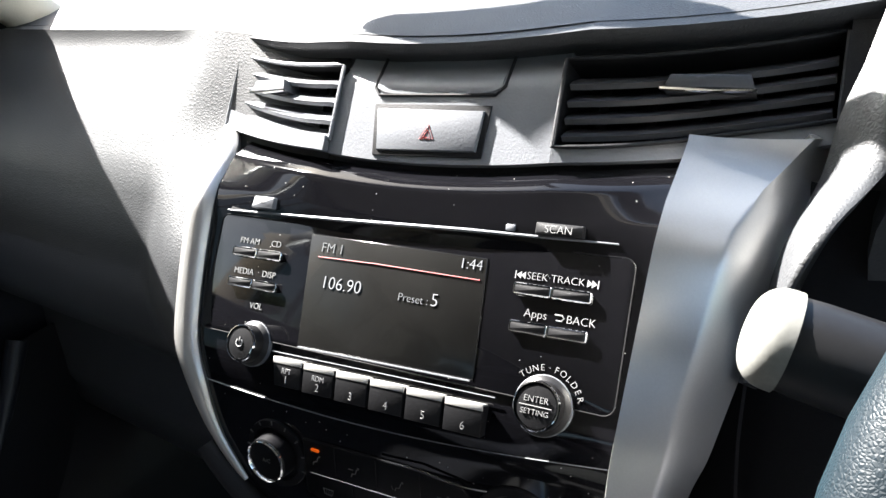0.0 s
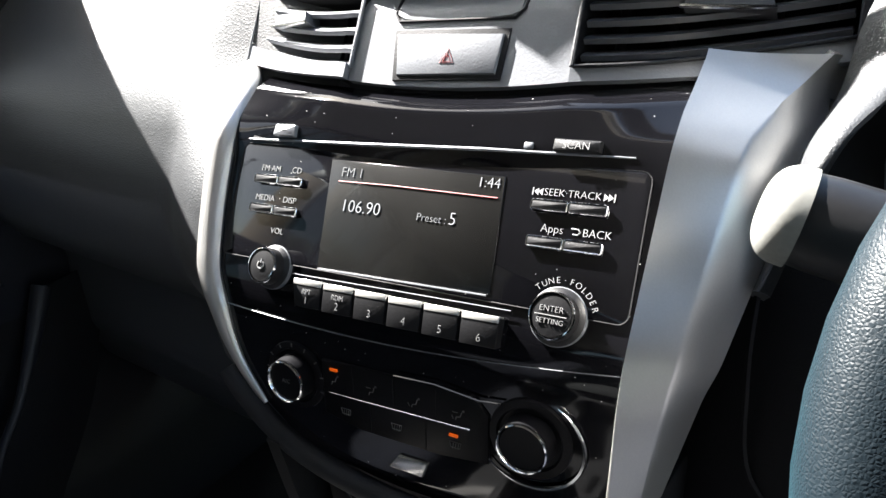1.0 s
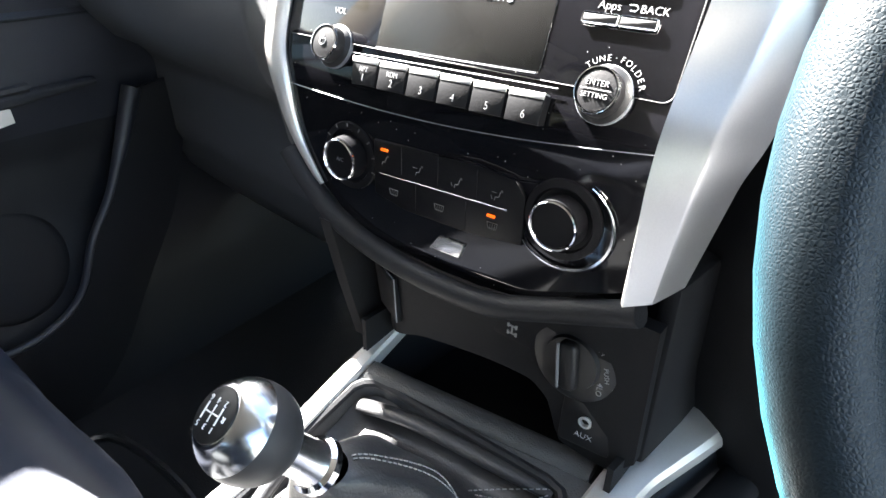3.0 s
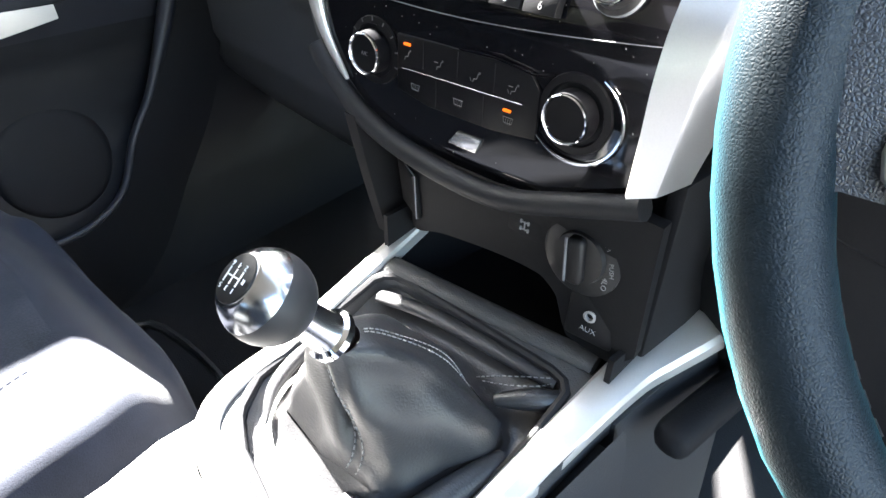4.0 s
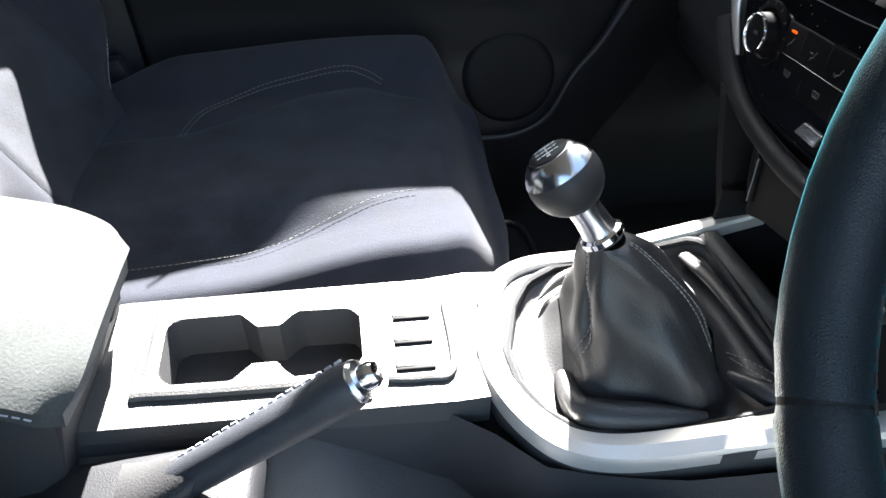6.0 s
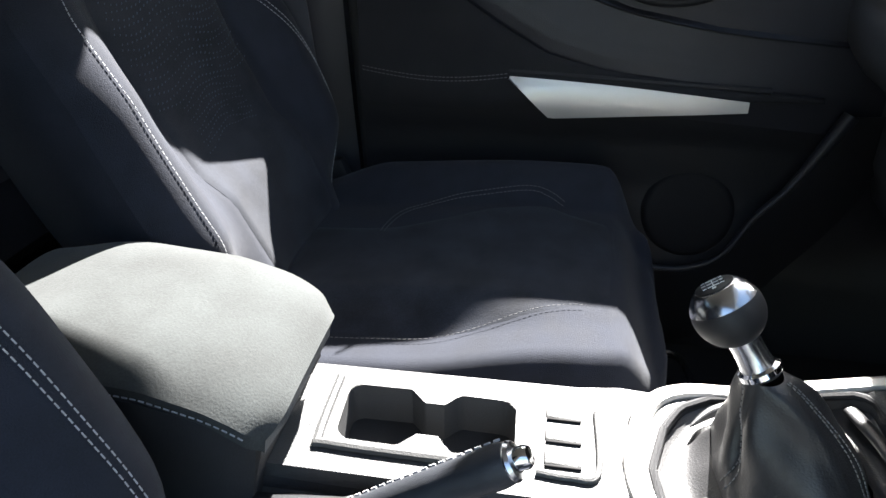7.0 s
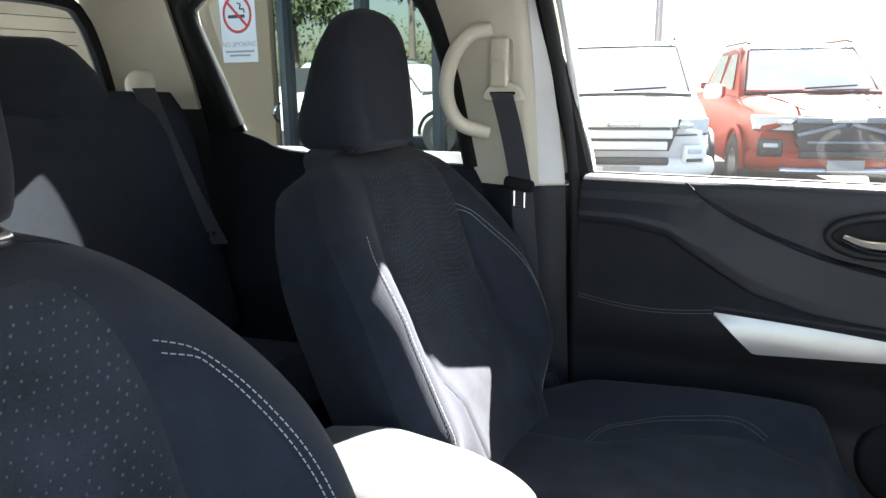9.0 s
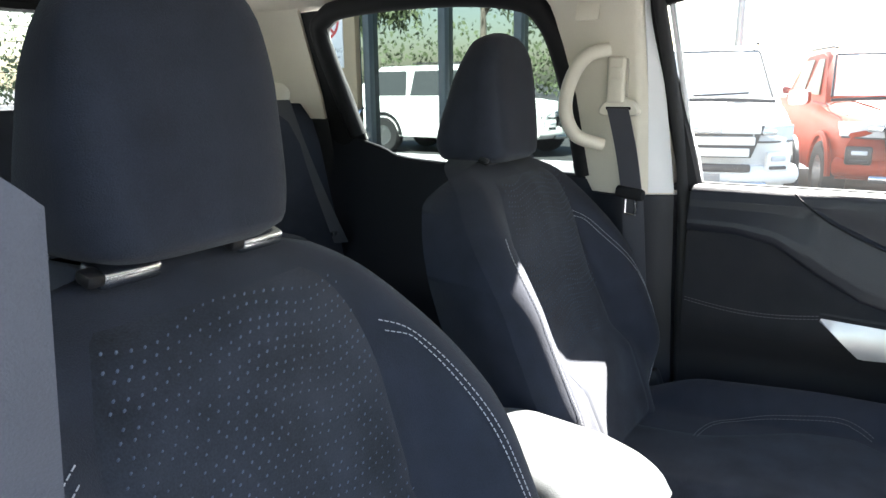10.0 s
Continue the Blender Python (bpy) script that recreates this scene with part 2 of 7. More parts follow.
def sheet(fn, nu, nv, thick=0.004, m=None, bm=None):
    """A curved sheet from fn(a, b), a and b in 0..1, with thickness."""
    bm = bm or bmesh.new()
    one = bmesh.new()
    g = [[one.verts.new(fn(i / nu, j / nv)) for j in range(nv + 1)] for i in range(nu + 1)]
    for i in range(nu):
        for j in range(nv):
            one.faces.new((g[i][j], g[i + 1][j], g[i + 1][j + 1], g[i][j + 1]))
    one.normal_update()
    if thick:
        bmesh.ops.solidify(one, geom=one.faces[:], thickness=thick)
    bmesh.ops.recalc_face_normals(one, faces=one.faces[:])
    return merge(bm, one, m)


def ring_plate(outer, inner, z_of, depth, floor=True, bm=None, drop=0.03):
    """A plate round an opening: outer and inner outlines with as many points; the opening has walls and a floor."""
    rings = [[(x, y, z_of(x, y) - drop) for x, y in outer], [(x, y, z_of(x, y)) for x, y in outer]]
    rings.append([(x, y, z_of(x, y)) for x, y in inner])
    rings.append([(x, y, z_of(x, y) - depth) for x, y in inner])
    bm = loft(rings, cap=False, bm=bm)
    if floor:
        bm2 = bmesh.new()
        bm2.faces.new([bm2.verts.new((x, y, z_of(x, y) - depth)) for x, y in inner])
        merge(bm, bm2)
    return bm


def smooth_line(points, n=8, loop=False):
    """A Catmull-Rom line through points, n steps for each span."""
    pts = [Vector(p) for p in points]
    k, out = len(pts), []
    for i in range(k if loop else k - 1):
        p0 = pts[(i - 1) % k] if (loop or i) else pts[0]
        p1, p2 = pts[i], pts[(i + 1) % k]
        p3 = pts[(i + 2) % k] if (loop or i + 2 < k) else p2
        for j in range(n):
            t = j / n
            out.append(0.5 * (2 * p1 + (p2 - p0) * t + (2 * p0 - 5 * p1 + 4 * p2 - p3) * t * t + (3 * p1 - p0 - 3 * p2 + p3) * t ** 3))
    if not loop:
        out.append(pts[-1])
    return out


def lerp(a, b, t):
    return a + (b - a) * t


def step(a, b, x):
    k = min(1.0, max(0.0, (x - a) / (b - a)))
    return k * k * (3 - 2 * k)


def table(x, rows):
    """Linear look-up in rows of (x, value)."""
    if x <= rows[0][0]:
        return rows[0][1]
    for (a, p), (b, q) in zip(rows, rows[1:]):
        if x <= b:
            return p + (q - p) * (x - a) / (b - a)
    return rows[-1][1]


def curve(x, rows):
    """Smooth look-up in rows of (x, value), without overshoot."""
    if x <= rows[0][0]:
        return rows[0][1]
    if x >= rows[-1][0]:
        return rows[-1][1]
    n = len(rows)
    slope = [(rows[i + 1][1] - rows[i][1]) / (rows[i + 1][0] - rows[i][0]) for i in range(n - 1)]
    tan = [slope[0]] + [0.0 if a * b <= 0 else 2 * a * b / (a + b) for a, b in zip(slope, slope[1:])] + [slope[-1]]
    for i in range(n - 1):
        if x <= rows[i + 1][0]:
            h = rows[i + 1][0] - rows[i][0]
            t = (x - rows[i][0]) / h
            return (2 * t ** 3 - 3 * t * t + 1) * rows[i][1] + (t ** 3 - 2 * t * t + t) * h * tan[i] + (3 * t * t - 2 * t ** 3) * rows[i + 1][1] + (t ** 3 - t * t) * h * tan[i + 1]


def thing(name, label, category, loc=(0, 0, 0), group="", kind=""):
    e = new(name)
    e.location = loc
    e.empty_display_size = 0.05
    return tagged(e, label, category, group, kind)


def part(name, bm, material, parent=None, label="", sharp=38, category="", kind="", warp=None):
    """Links a bmesh as one mesh object under a thing or a part. The mesh is given in world metres."""
    if warp:
        for v in bm.verts:
            v.co = warp(*v.co)
    me = bpy.data.meshes.new(name)
    bm.to_mesh(me)
    bm.free()
    for p in me.polygons:
        p.use_smooth = True
    me.set_sharp_from_angle(angle=radians(sharp))
    for mm in material if isinstance(material, (list, tuple)) else [material]:
        me.materials.append(mm)
    ob = new(name, me)
    if parent is not None:
        ob.parent = parent
        bpy.context.view_layer.update()
        ob.matrix_parent_inverse = parent.matrix_world.inverted()
    return tagged(ob, label, category, "", kind)


def lettering(text, size, m, bm=None, depth=0.0003, align="CENTER"):
    """Words as a thin solid in the plane of m."""
    cu = bpy.data.curves.new("txt", "FONT")
    cu.body, cu.size, cu.extrude, cu.align_x, cu.align_y = text, size, depth, align, "CENTER"
    cu.resolution_u, cu.offset = 3, -0.020 * size
    ob = bpy.data.objects.new("txt", cu)
    scene.collection.objects.link(ob)
    bpy.context.view_layer.update()
    me = bpy.data.meshes.new_from_object(ob.evaluated_get(bpy.context.evaluated_depsgraph_get()))
    bpy.data.objects.remove(ob)
    bpy.data.curves.remove(cu)
    bm = bm or bmesh.new()
    me.transform(m)
    bm.from_mesh(me)
    bpy.data.meshes.remove(me)
    return bm


def dashes(path, length=0.0045, gap=0.0022, r=0.0007, bm=None):
    """Stitches: short bars along a line of points."""
    bm = bm or bmesh.new()
    pts = [Vector(p) for p in path]
    cum = [0.0]
    for a, b in zip(pts, pts[1:]):
        cum.append(cum[-1] + (b - a).length)

    def at(d):
        for i in range(len(pts) - 1):
            if d <= cum[i + 1]:
                return pts[i].lerp(pts[i + 1], (d - cum[i]) / max(1e-9, cum[i + 1] - cum[i]))
        return pts[-1]
    d = 0.0
    while d + length < cum[-1]:
        tube([at(d), at(d + length)], r, n=5, bm=bm)
        d += length + gap
    return bm


# ---------- ground and the car's shell ----------
asphalt = mat("grey asphalt", (0.07, 0.07, 0.072), 0.9, bump=0.6, scale=60, vary=0.25, stain=0.2)
part("ground", rbox(900, 900, 0.2, 0, pose(0, 0, -0.1)), asphalt, None, "grey asphalt of a car yard", kind="structure", category="ground")


def side_x(z):
    """Half width of the cabin's inside at a height."""
    return table(z, [(0.5, 0.66), (0.9, 0.70), (1.26, 0.70), (1.45, 0.665), (1.66, 0.60)])


floor_bm = rbox(1.42, 2.9, 0.06, 0.02, pose(0, -0.55, 0.54))
rbox(0.22, 2.2, 0.12, 0.05, pose(-0.01, -0.4, 0.60), floor_bm)
part("floor", floor_bm, carpet, None, "black carpeted cabin floor with a centre tunnel", kind="structure", category="floor")
part("wall_firewall", rbox(1.42, 0.05, 0.80, 0.02, pose(0, 0.62, 0.88)), carpet, None, "black carpeted wall behind the dashboard", kind="structure", category="wall")

# roof: headliner, outer skin
def roof_fn(a, b):
    x, y = lerp(-0.635, 0.635, a), lerp(-1.86, -0.12, b)
    return (x, y, 1.725 - 0.05 * abs(2 * a - 1) ** 3 - 0.05 * step(-0.5, -0.12, y) - 0.05 * step(-1.4, -1.86, y))


part("ceiling", sheet(roof_fn, 16, 16, 0.02), liner, None, "beige cloth headliner", kind="structure", category="ceiling")
part("roof_skin", sheet(lambda a, b: Vector(roof_fn(a, b)) + Vector((0, 0, 0.05)), 16, 16, 0.01), white_paint, None, "white painted car roof", kind="structure", category="roof")


def strip(points, width_vec, thick_vec, n=10):
    """A bar of rectangular section along points, its section spanned by two vectors."""
    w, t = Vector(width_vec) / 2, Vector(thick_vec) / 2
    rings = []
    for p in smooth_line(points, n):
        rings.append([p - w - t, p + w - t, p + w + t, p - w + t])
    return loft(rings)


def pillar_b(sgn):
    s = sgn
    th = thing("b_pillar", "beige B-pillar trim with a black lower half", "pillar", (s * 0.66, -0.76, 0.6), kind="structure")

    def section(z, rear, front):
        """Cabin face, rounded corner and the return towards the door, as (y, inward offset)."""
        return [(rear, -0.004), (rear + 0.006, 0.022), (lerp(rear, -0.738, 0.5), 0.040), (-0.752, 0.042), (-0.742, 0.037), (-0.736, 0.026), (lerp(-0.736, front, 0.5), 0.012), (front, 0.0), (front + 0.003, -0.02)]

    def wall(z0, z1, edges):
        rings = []
        for i in range(19):
            z = lerp(z0, z1, i / 18)
            sec = section(z, curve(z, edges[0]), curve(z, edges[1]))
            rings.append([Vector((s * (side_x(z) - o), y, z)) for y, o in sec] + [Vector((s * (side_x(z) - o + 0.012), y, z)) for y, o in sec[::-1]])
        return loft(rings)
    part("upper_trim", wall(1.247, 1.69, ([(1.247, -0.868), (1.60, -0.918), (1.69, -0.98)], [(1.247, -0.688), (1.45, -0.708), (1.62, -0.735), (1.69, -0.73)])), beige, th, "beige plastic pillar trim", sharp=50)
    part("lower_trim", wall(0.60, 1.244, ([(0.60, -0.90), (0.9, -0.872), (1.244, -0.870)], [(0.60, -0.64), (0.9, -0.672), (1.244, -0.686)])), grain_soft, th, "black plastic lower pillar trim", sharp=50)
    # white strip over the trim's return stands in for sky light on it
    face_strip = sheet(lambda a, b: (s * (side_x(lerp(1.25, 1.68, b)) - 0.024 + 0.022 * a), lerp(-0.732, curve(lerp(1.25, 1.68, b), [(1.247, -0.688), (1.45, -0.708), (1.62, -0.733), (1.69, -0.73)]) + 0.003, a), lerp(1.25, 1.68, b)), 4, 16, 0.002)
    part("jamb_face", face_strip, white_paint, th, "trim return coloured white for bright sky light")
    seal = smooth_line([(s * (side_x(z) + 0.004), y, z) for y, z in ((-0.628, 0.62), (-0.654, 0.9), (-0.668, 1.25), (-0.692, 1.45), (-0.722, 1.66))], 6)
    part("door_seal", tube(seal, 0.0125, 10), rubber, th, "black rubber door seal")
    metal = smooth_line([(s * (side_x(z) + 0.022), y, z) for y, z in ((-0.612, 0.62), (-0.638, 0.9), (-0.652, 1.25), (-0.675, 1.45), (-0.706, 1.68))], 6)
    part("door_jamb", tube(metal, 0.007, 8), white_paint, th, "white painted door jamb")
    outer = strip([(s * (side_x(z) + 0.06), -0.762 - 0.10 * max(0, z - 1.25) / 0.40, z) for z in (0.55, 0.9, 1.25, 1.45, 1.72)], (0, 0.24, 0), (0.02, 0, 0))
    part("outer_panel", outer, white_paint, th, "white painted pillar skin")
    part("cover", rbox(0.006, 0.045, 0.035, 0.002, pose(s * (side_x(1.6) - 0.044), -0.835, 1.60, 0, s * 14, 0)), beige, th)
    return th


pillar_b(-1)
pillar_b(1)


def belt():
    s = -1
    th = thing("seat_belt", "dark grey seat belt hanging from a beige height adjuster", "seat belt", (s * 0.62, -0.77, 1.0))
    xs = lambda z: s * (side_x(z) - 0.058)
    part("height_adjuster", rbox(0.016, 0.034, 0.086, 0.006, pose(xs(1.48), -0.782, 1.474, 0, 0, 0), seg=3), beige, th, "beige belt height adjuster")
    part("adjuster_track", rbox(0.004, 0.042, 0.10, 0.003, pose(xs(1.48) - s * -0.008, -0.782, 1.474)), mat("dull beige track", (0.33, 0.31, 0.26), 0.6), th, "duller beige track")
    part("adjuster_button", rbox(0.004, 0.022, 0.022, 0.002, pose(xs(1.48) - s * 0.008, -0.782, 1.486)), beige, th)
    guide = loft([[(xs(1.425) - s * w, -0.776 + 0.041 * k * math.cos(a), 1.425 + 0.019 * k * math.sin(a) - 0.010 * abs(math.cos(a)) ** 2) for a in [2 * math.pi * i / 28 for i in range(28)]] for w, k in ((0.0, 0.9), (0.003, 1.0), (0.012, 1.0), (0.016, 0.88))])
    part("belt_guide", guide, beige, th, "beige oval belt guide")
    part("guide_slot", rbox(0.004, 0.050, 0.007, 0.002, pose(xs(1.42) - s * 0.0155, -0.776, 1.421)), matte_black, th, "dark slot")

    def web_fn(a, b):
        z = lerp(1.421, 1.262, b)
        return (xs(z) - s * (0.019 - 0.010 * b), -0.776 + 0.022 * b + (a - 0.5) * 0.042 + 0.003 * math.sin(3 * b), z)
    part("upper_webbing", sheet(web_fn, 6, 12, 0.0022), web, th)

    def web2(a, b):
        z = lerp(1.262, 0.66, b)
        return (s * (side_x(z) - 0.066 + 0.006 * math.sin(3 * b)), -0.752 + 0.045 * b + (a - 0.5) * 0.044, z)
    part("lower_webbing", sheet(web2, 6, 14, 0.0022), web, th)
    part("tongue_block", rbox(0.016, 0.060, 0.024, 0.008, pose(xs(1.25) - s * 0.012, -0.755, 1.254, -8, 0, 0), seg=3), matte_black, th, "black buckle tongue grip")
    ring = [(xs(1.22) - s * 0.020, -0.750 + y, 1.243 + z) for y, z in ((-0.011, 0.0), (-0.011, -0.028), (0.009, -0.030), (0.009, -0.002))]
    part("tongue", tube(ring, 0.0032, 8), chrome, th, "chrome buckle tongue")
    return th


belt()


def driver_belt():
    """The belt by the open door: it leaves the pillar, folds over and hangs in a loose run."""
    th = thing("seat_belt", "loose blue-grey driver seat belt hanging beside the seat", "seat belt", (0.64, -0.6, 1.0))

    def upper(a, b):
        p = Vector((0.672, -0.735, 1.50)).lerp(Vector((0.650, -0.585, 1.425)), b)
        return p + Vector((-0.012, 0.010, -0.042)) * (a - 0.5)
    part("upper_webbing", sheet(upper, 6, 10, 0.0022), web, th)

    def fall(a, b):
        z = lerp(1.470 - 0.034 * a ** 1.6, 0.72, b)
        return Vector((lerp(0.680, 0.629, a) + 0.010 * math.sin(2.5 * b), lerp(-0.600, -0.572, a) - 0.05 * b + 0.006 * math.sin(math.pi * a), z))
    part("hanging_webbing", sheet(fall, 10, 24, 0.0022), web, th, "hanging webbing, its blue tint put in for sky light")
    part("belt_guide", rbox(0.016, 0.07, 0.03, 0.008, pose(0.668, -0.742, 1.50), seg=3), beige, th, "beige belt guide")


driver_belt()


def grab_handle():
    s = -1
    pts = [(s * 0.585, -0.795, 1.530), (s * 0.560, -0.828, 1.518), (s * 0.552, -0.855, 1.478), (s * 0.558, -0.868, 1.42), (s * 0.57, -0.850, 1.370), (s * 0.605, -0.808, 1.350)]
    part("grab_handle", tube(smooth_line(pts, 7), 0.0135, 12), beige, None, "beige moulded plastic grab handle on the pillar", category="handle")


grab_handle()


# ---- front passenger door ----
def door_x(y, z):
    """Inside face of the passenger door's trim."""
    base = -table(z, [(0.55, 0.62), (0.72, 0.635), (0.85, 0.675), (0.94, 0.672), (0.97, 0.662), (1.03, 0.660), (1.10, 0.668), (1.20, 0.672), (1.262, 0.672), (1.272, 0.674)])
    # armrest swell along the silver spear
    arm = 0.008 * math.exp(-((z - (1.01 + 0.02 * (y + 0.3))) / 0.035) ** 2) * step(-0.66, -0.45, y) * step(0.10, -0.10, y)
    return base + arm


def front_door():
    th = thing("front_passenger_door", "closed front door with black grained trim, silver spear and chrome pull", "car door", (-0.68, -0.2, 0.6))
    sweep = [(-0.645, 1.192), (-0.56, 1.19), (-0.49, 1.175), (-0.42, 1.13), (-0.34, 1.085), (-0.25, 1.062), (-0.1, 1.045), (0.1, 1.03), (0.46, 1.02)]
    crease = [(-0.65, 1.268), (-0.463, 1.266), (-0.43, 1.238), (-0.39, 1.212), (-0.316, 1.178), (-0.22, 1.145), (-0.08, 1.120), (0.1, 1.105), (0.46, 1.09)]
    def inner(a, b):
        y = lerp(-0.648, 0.46, a)
        zt, zc = table(y, sweep), min(1.258, table(y, crease))
        z = table(b, [(0, 0.57), (0.4, zt - 0.014), (0.5, zt), (0.75, zc), (0.8, zc + 0.006), (0.88, 1.246), (0.92, 1.260), (0.96, 1.2685), (1.0, 1.271)]) if zc < 1.238 else table(b, [(0, 0.57), (0.4, zt - 0.014), (0.5, zt), (0.80, 1.238), (0.88, 1.246), (0.92, 1.260), (0.96, 1.2685), (1.0, 1.271)])
        roll = table(b, [(0, 0.0), (0.86, 0.0), (0.88, -0.001), (0.92, -0.006), (0.96, -0.016), (1.0, -0.034)])
        # the band between the crease and the padded insert leans out to a ledge that fades forwards,
        # and the panel above the crease tucks in behind it
        out = table(b, [(0, 0.0), (0.4, 0.0), (0.43, 0.006), (0.5, 0.0112), (0.55, 0.0140), (0.60, 0.0125), (0.75, 0.0), (1.0, 0.0)]) * step(0.05, -0.35, y)
        tuck = table(b, [(0, 0.0), (0.75, 0.0), (0.8, -0.010), (1.0, 0.0)]) * min(1.0, max(0.0, (1.264 - zc - 0.006) / 0.05))
        return (door_x(y, z) + out + tuck + roll, y, z)
    part("trim_panel", sheet(lambda a, b: inner(a, lerp(0.36, 1.0, b)), 90, 70, 0.02), grain_soft, th, "black grained door trim")
    part("lower_trim", sheet(lambda a, b: inner(a, lerp(0.0, 0.36, b)), 60, 30, 0.02), hard, th, "hard black lower door trim")
    # padded insert: below a swept line from the rear top to the spear
    top = [(-0.645, 1.192), (-0.56, 1.19), (-0.49, 1.175), (-0.42, 1.13), (-0.34, 1.085), (-0.25, 1.062), (-0.1, 1.045), (0.1, 1.03)]
    low = [(-0.645, 0.99), (-0.56, 0.985), (-0.49, 0.985), (-0.42, 0.99), (-0.34, 1.0), (-0.25, 1.01), (-0.1, 1.02), (0.1, 1.022)]
    def pad(a, b):
        y = lerp(-0.645, 0.08, a)
        z = lerp(table(y, low), table(y, top), b)
        return (door_x(y, z) + 0.006 + 0.008 * (1 - abs(2 * b - 1) ** 4), y, z)
    part("padded_insert", sheet(pad, 40, 16, 0.006), mat("black door cloth", (0.0045, 0.005, 0.0075), 0.9, bump=0.4, scale=700, vary=0.2), th, "black cloth padded insert")
    line = [(door_x(y, z) + 0.0155, y, z) for y, z in [(lerp(-0.64, -0.40, i / 30), 1.052 - 0.012 * math.sin(i / 30 * 3) ) for i in range(31)]]
    part("stitching", dashes(line), thread_dark, th)
    part("stitching", dashes([(x, y, z - 0.006) for x, y, z in line]), thread_dark, th)
    # swept crease of the upper panel: a dark line is drawn for its shade
    groove = smooth_line([(door_x(y, z) + 0.0005, y, z) for y, z in ((-0.463, 1.266), (-0.43, 1.238), (-0.39, 1.212), (-0.316, 1.178), (-0.22, 1.145), (-0.08, 1.120), (0.1, 1.105))], 8)
    part("groove", tube(groove, 0.0017, 6), matte_black, th, "dark line standing for shade along the crease")
    # silver spear
    def spear(a, b):
        y = lerp(-0.398, -0.03, a)
        zt = lerp(1.047, 1.024, a) + 0.003 * math.sin(math.pi * a)
        zb = table(a, [(0, 1.045), (0.18, 0.982), (1.0, 1.008)])
        z = lerp(zb, zt, b)
        return (door_x(y, z) + 0.020 - 0.003 * b, y, z)
    part("spear_trim", sheet(spear, 40, 8, 0.006), silver, th, "satin silver spear trim")
    part("armrest_lip", tube([(door_x(y, 1.05 - 0.03 * (y + 0.4)) + 0.008, y, 1.053 - 0.035 * (y + 0.4)) for y in [lerp(-0.4, 0.0, i / 12) for i in range(13)]], 0.006, 8), hard, th)
    # door pull: oval bowl, bezel, chrome lever
    cy, cz = -0.154, 1.195
    cx = door_x(cy, cz)
    oval = [(cx + 0.002, cy + 0.083 * math.cos(t) * (1 + 0.1 * math.sin(t)), cz + 0.006 * math.cos(t) + 0.033 * math.sin(t)) for t in [2 * math.pi * i / 40 for i in range(40)]]
    part("pull_bezel", tube(oval, 0.0075, 10, loop=True), hard, th, "black oval bezel")
    bowl = loft([[Vector(p) + Vector((0.001, 0, 0)) for p in oval], [Vector((cx - 0.02, lerp(cy, p[1], 0.8), lerp(cz, p[2], 0.8))) for p in oval], [Vector((cx - 0.024, lerp(cy, p[1], 0.3), lerp(cz, p[2], 0.3))) for p in oval]])
    part("pull_bowl", bowl, matte_black, th, "black recess")
    lever = smooth_line([(cx + 0.004, cy - 0.062, cz - 0.004), (cx + 0.008, cy - 0.03, cz - 0.014), (cx + 0.010, cy + 0.01, cz - 0.013), (cx + 0.008, cy + 0.045, cz + 0.006), (cx + 0.004, cy + 0.066, cz + 0.026)], 6)
    part("pull_lever", tube(lever, [0.0095 + 0.0075 * math.sin(math.pi * i / (len(lever) - 1)) + 0.0045 * step(0.6, 1, i / (len(lever) - 1)) for i in range(len(lever))], 10, flat=0.8), chrome, th, "chrome door pull lever")
    part("lock_tab", rbox(0.012, 0.03, 0.022, 0.005, pose(cx - 0.006, cy - 0.035, cz + 0.008)), hard, th)
    # speaker and pocket in the lower door
    SPM = Matrix.Translation((door_x(-0.085, 0.82) + 0.010, -0.085, 0.82)) @ pose(0, 0, 0, 0, 76, 0)
    part("speaker_grille", lathe([(0.0, 0.001), (0.05, 0.001), (0.066, 0.0), (0.071, -0.001), (0.074, -0.004), (0.078, -0.010)], 40, SPM), matte_black, th, "black speaker grille")
    lip = smooth_line([(-0.628, -0.60, 0.775), (-0.618, -0.35, 0.745), (-0.606, -0.14, 0.738), (-0.604, -0.07, 0.748), (-0.606, -0.026, 0.778), (-0.612, 0.008, 0.840), (-0.618, 0.048, 0.890), (-0.628, 0.085, 0.950), (-0.640, 0.12, 1.01)], 8)
    n = len(lip) - 1
    part("pocket_lip", tube(lip, [lerp(0.005, 0.007, i / n) + 0.006 * step(0.72, 1.0, i / n) for i in range(n + 1)], 10), grain_soft, th, "black door pocket lip")

    def pocket(a, b):
        q = lip[min(n, int(a * n))]
        return (q.x + 0.004 - 0.02 * b, q.y + 0.10 * b * step(0.35, 0.8, a), q.z - 0.16 * b * step(0.95, 0.4, a))
    part("pocket", sheet(pocket, n, 6, 0.004), hard, th, "black door pocket")
    # window sill strip and outer skin
    part("sill_strip", strip([(-0.711, -0.71, 1.262), (-0.711, -0.1, 1.262), (-0.711, 0.46, 1.258)], (0.014, 0, 0), (0, 0, 0.014), 4), hard, th, "grey window sill strip")
    part("outer_seal", strip([(-0.727, -0.71, 1.262), (-0.727, -0.1, 1.262), (-0.727, 0.5, 1.256)], (0.012, 0, 0), (0, 0, 0.020), 4), rubber, th)
    # unseen strip added to block a sun leak behind the trim
    part("rear_edge", rbox(0.045, 0.030, 0.66, 0.004, pose(-0.716, -0.642, 0.925)), rubber, th, "black strip closing a sun leak behind the trim")
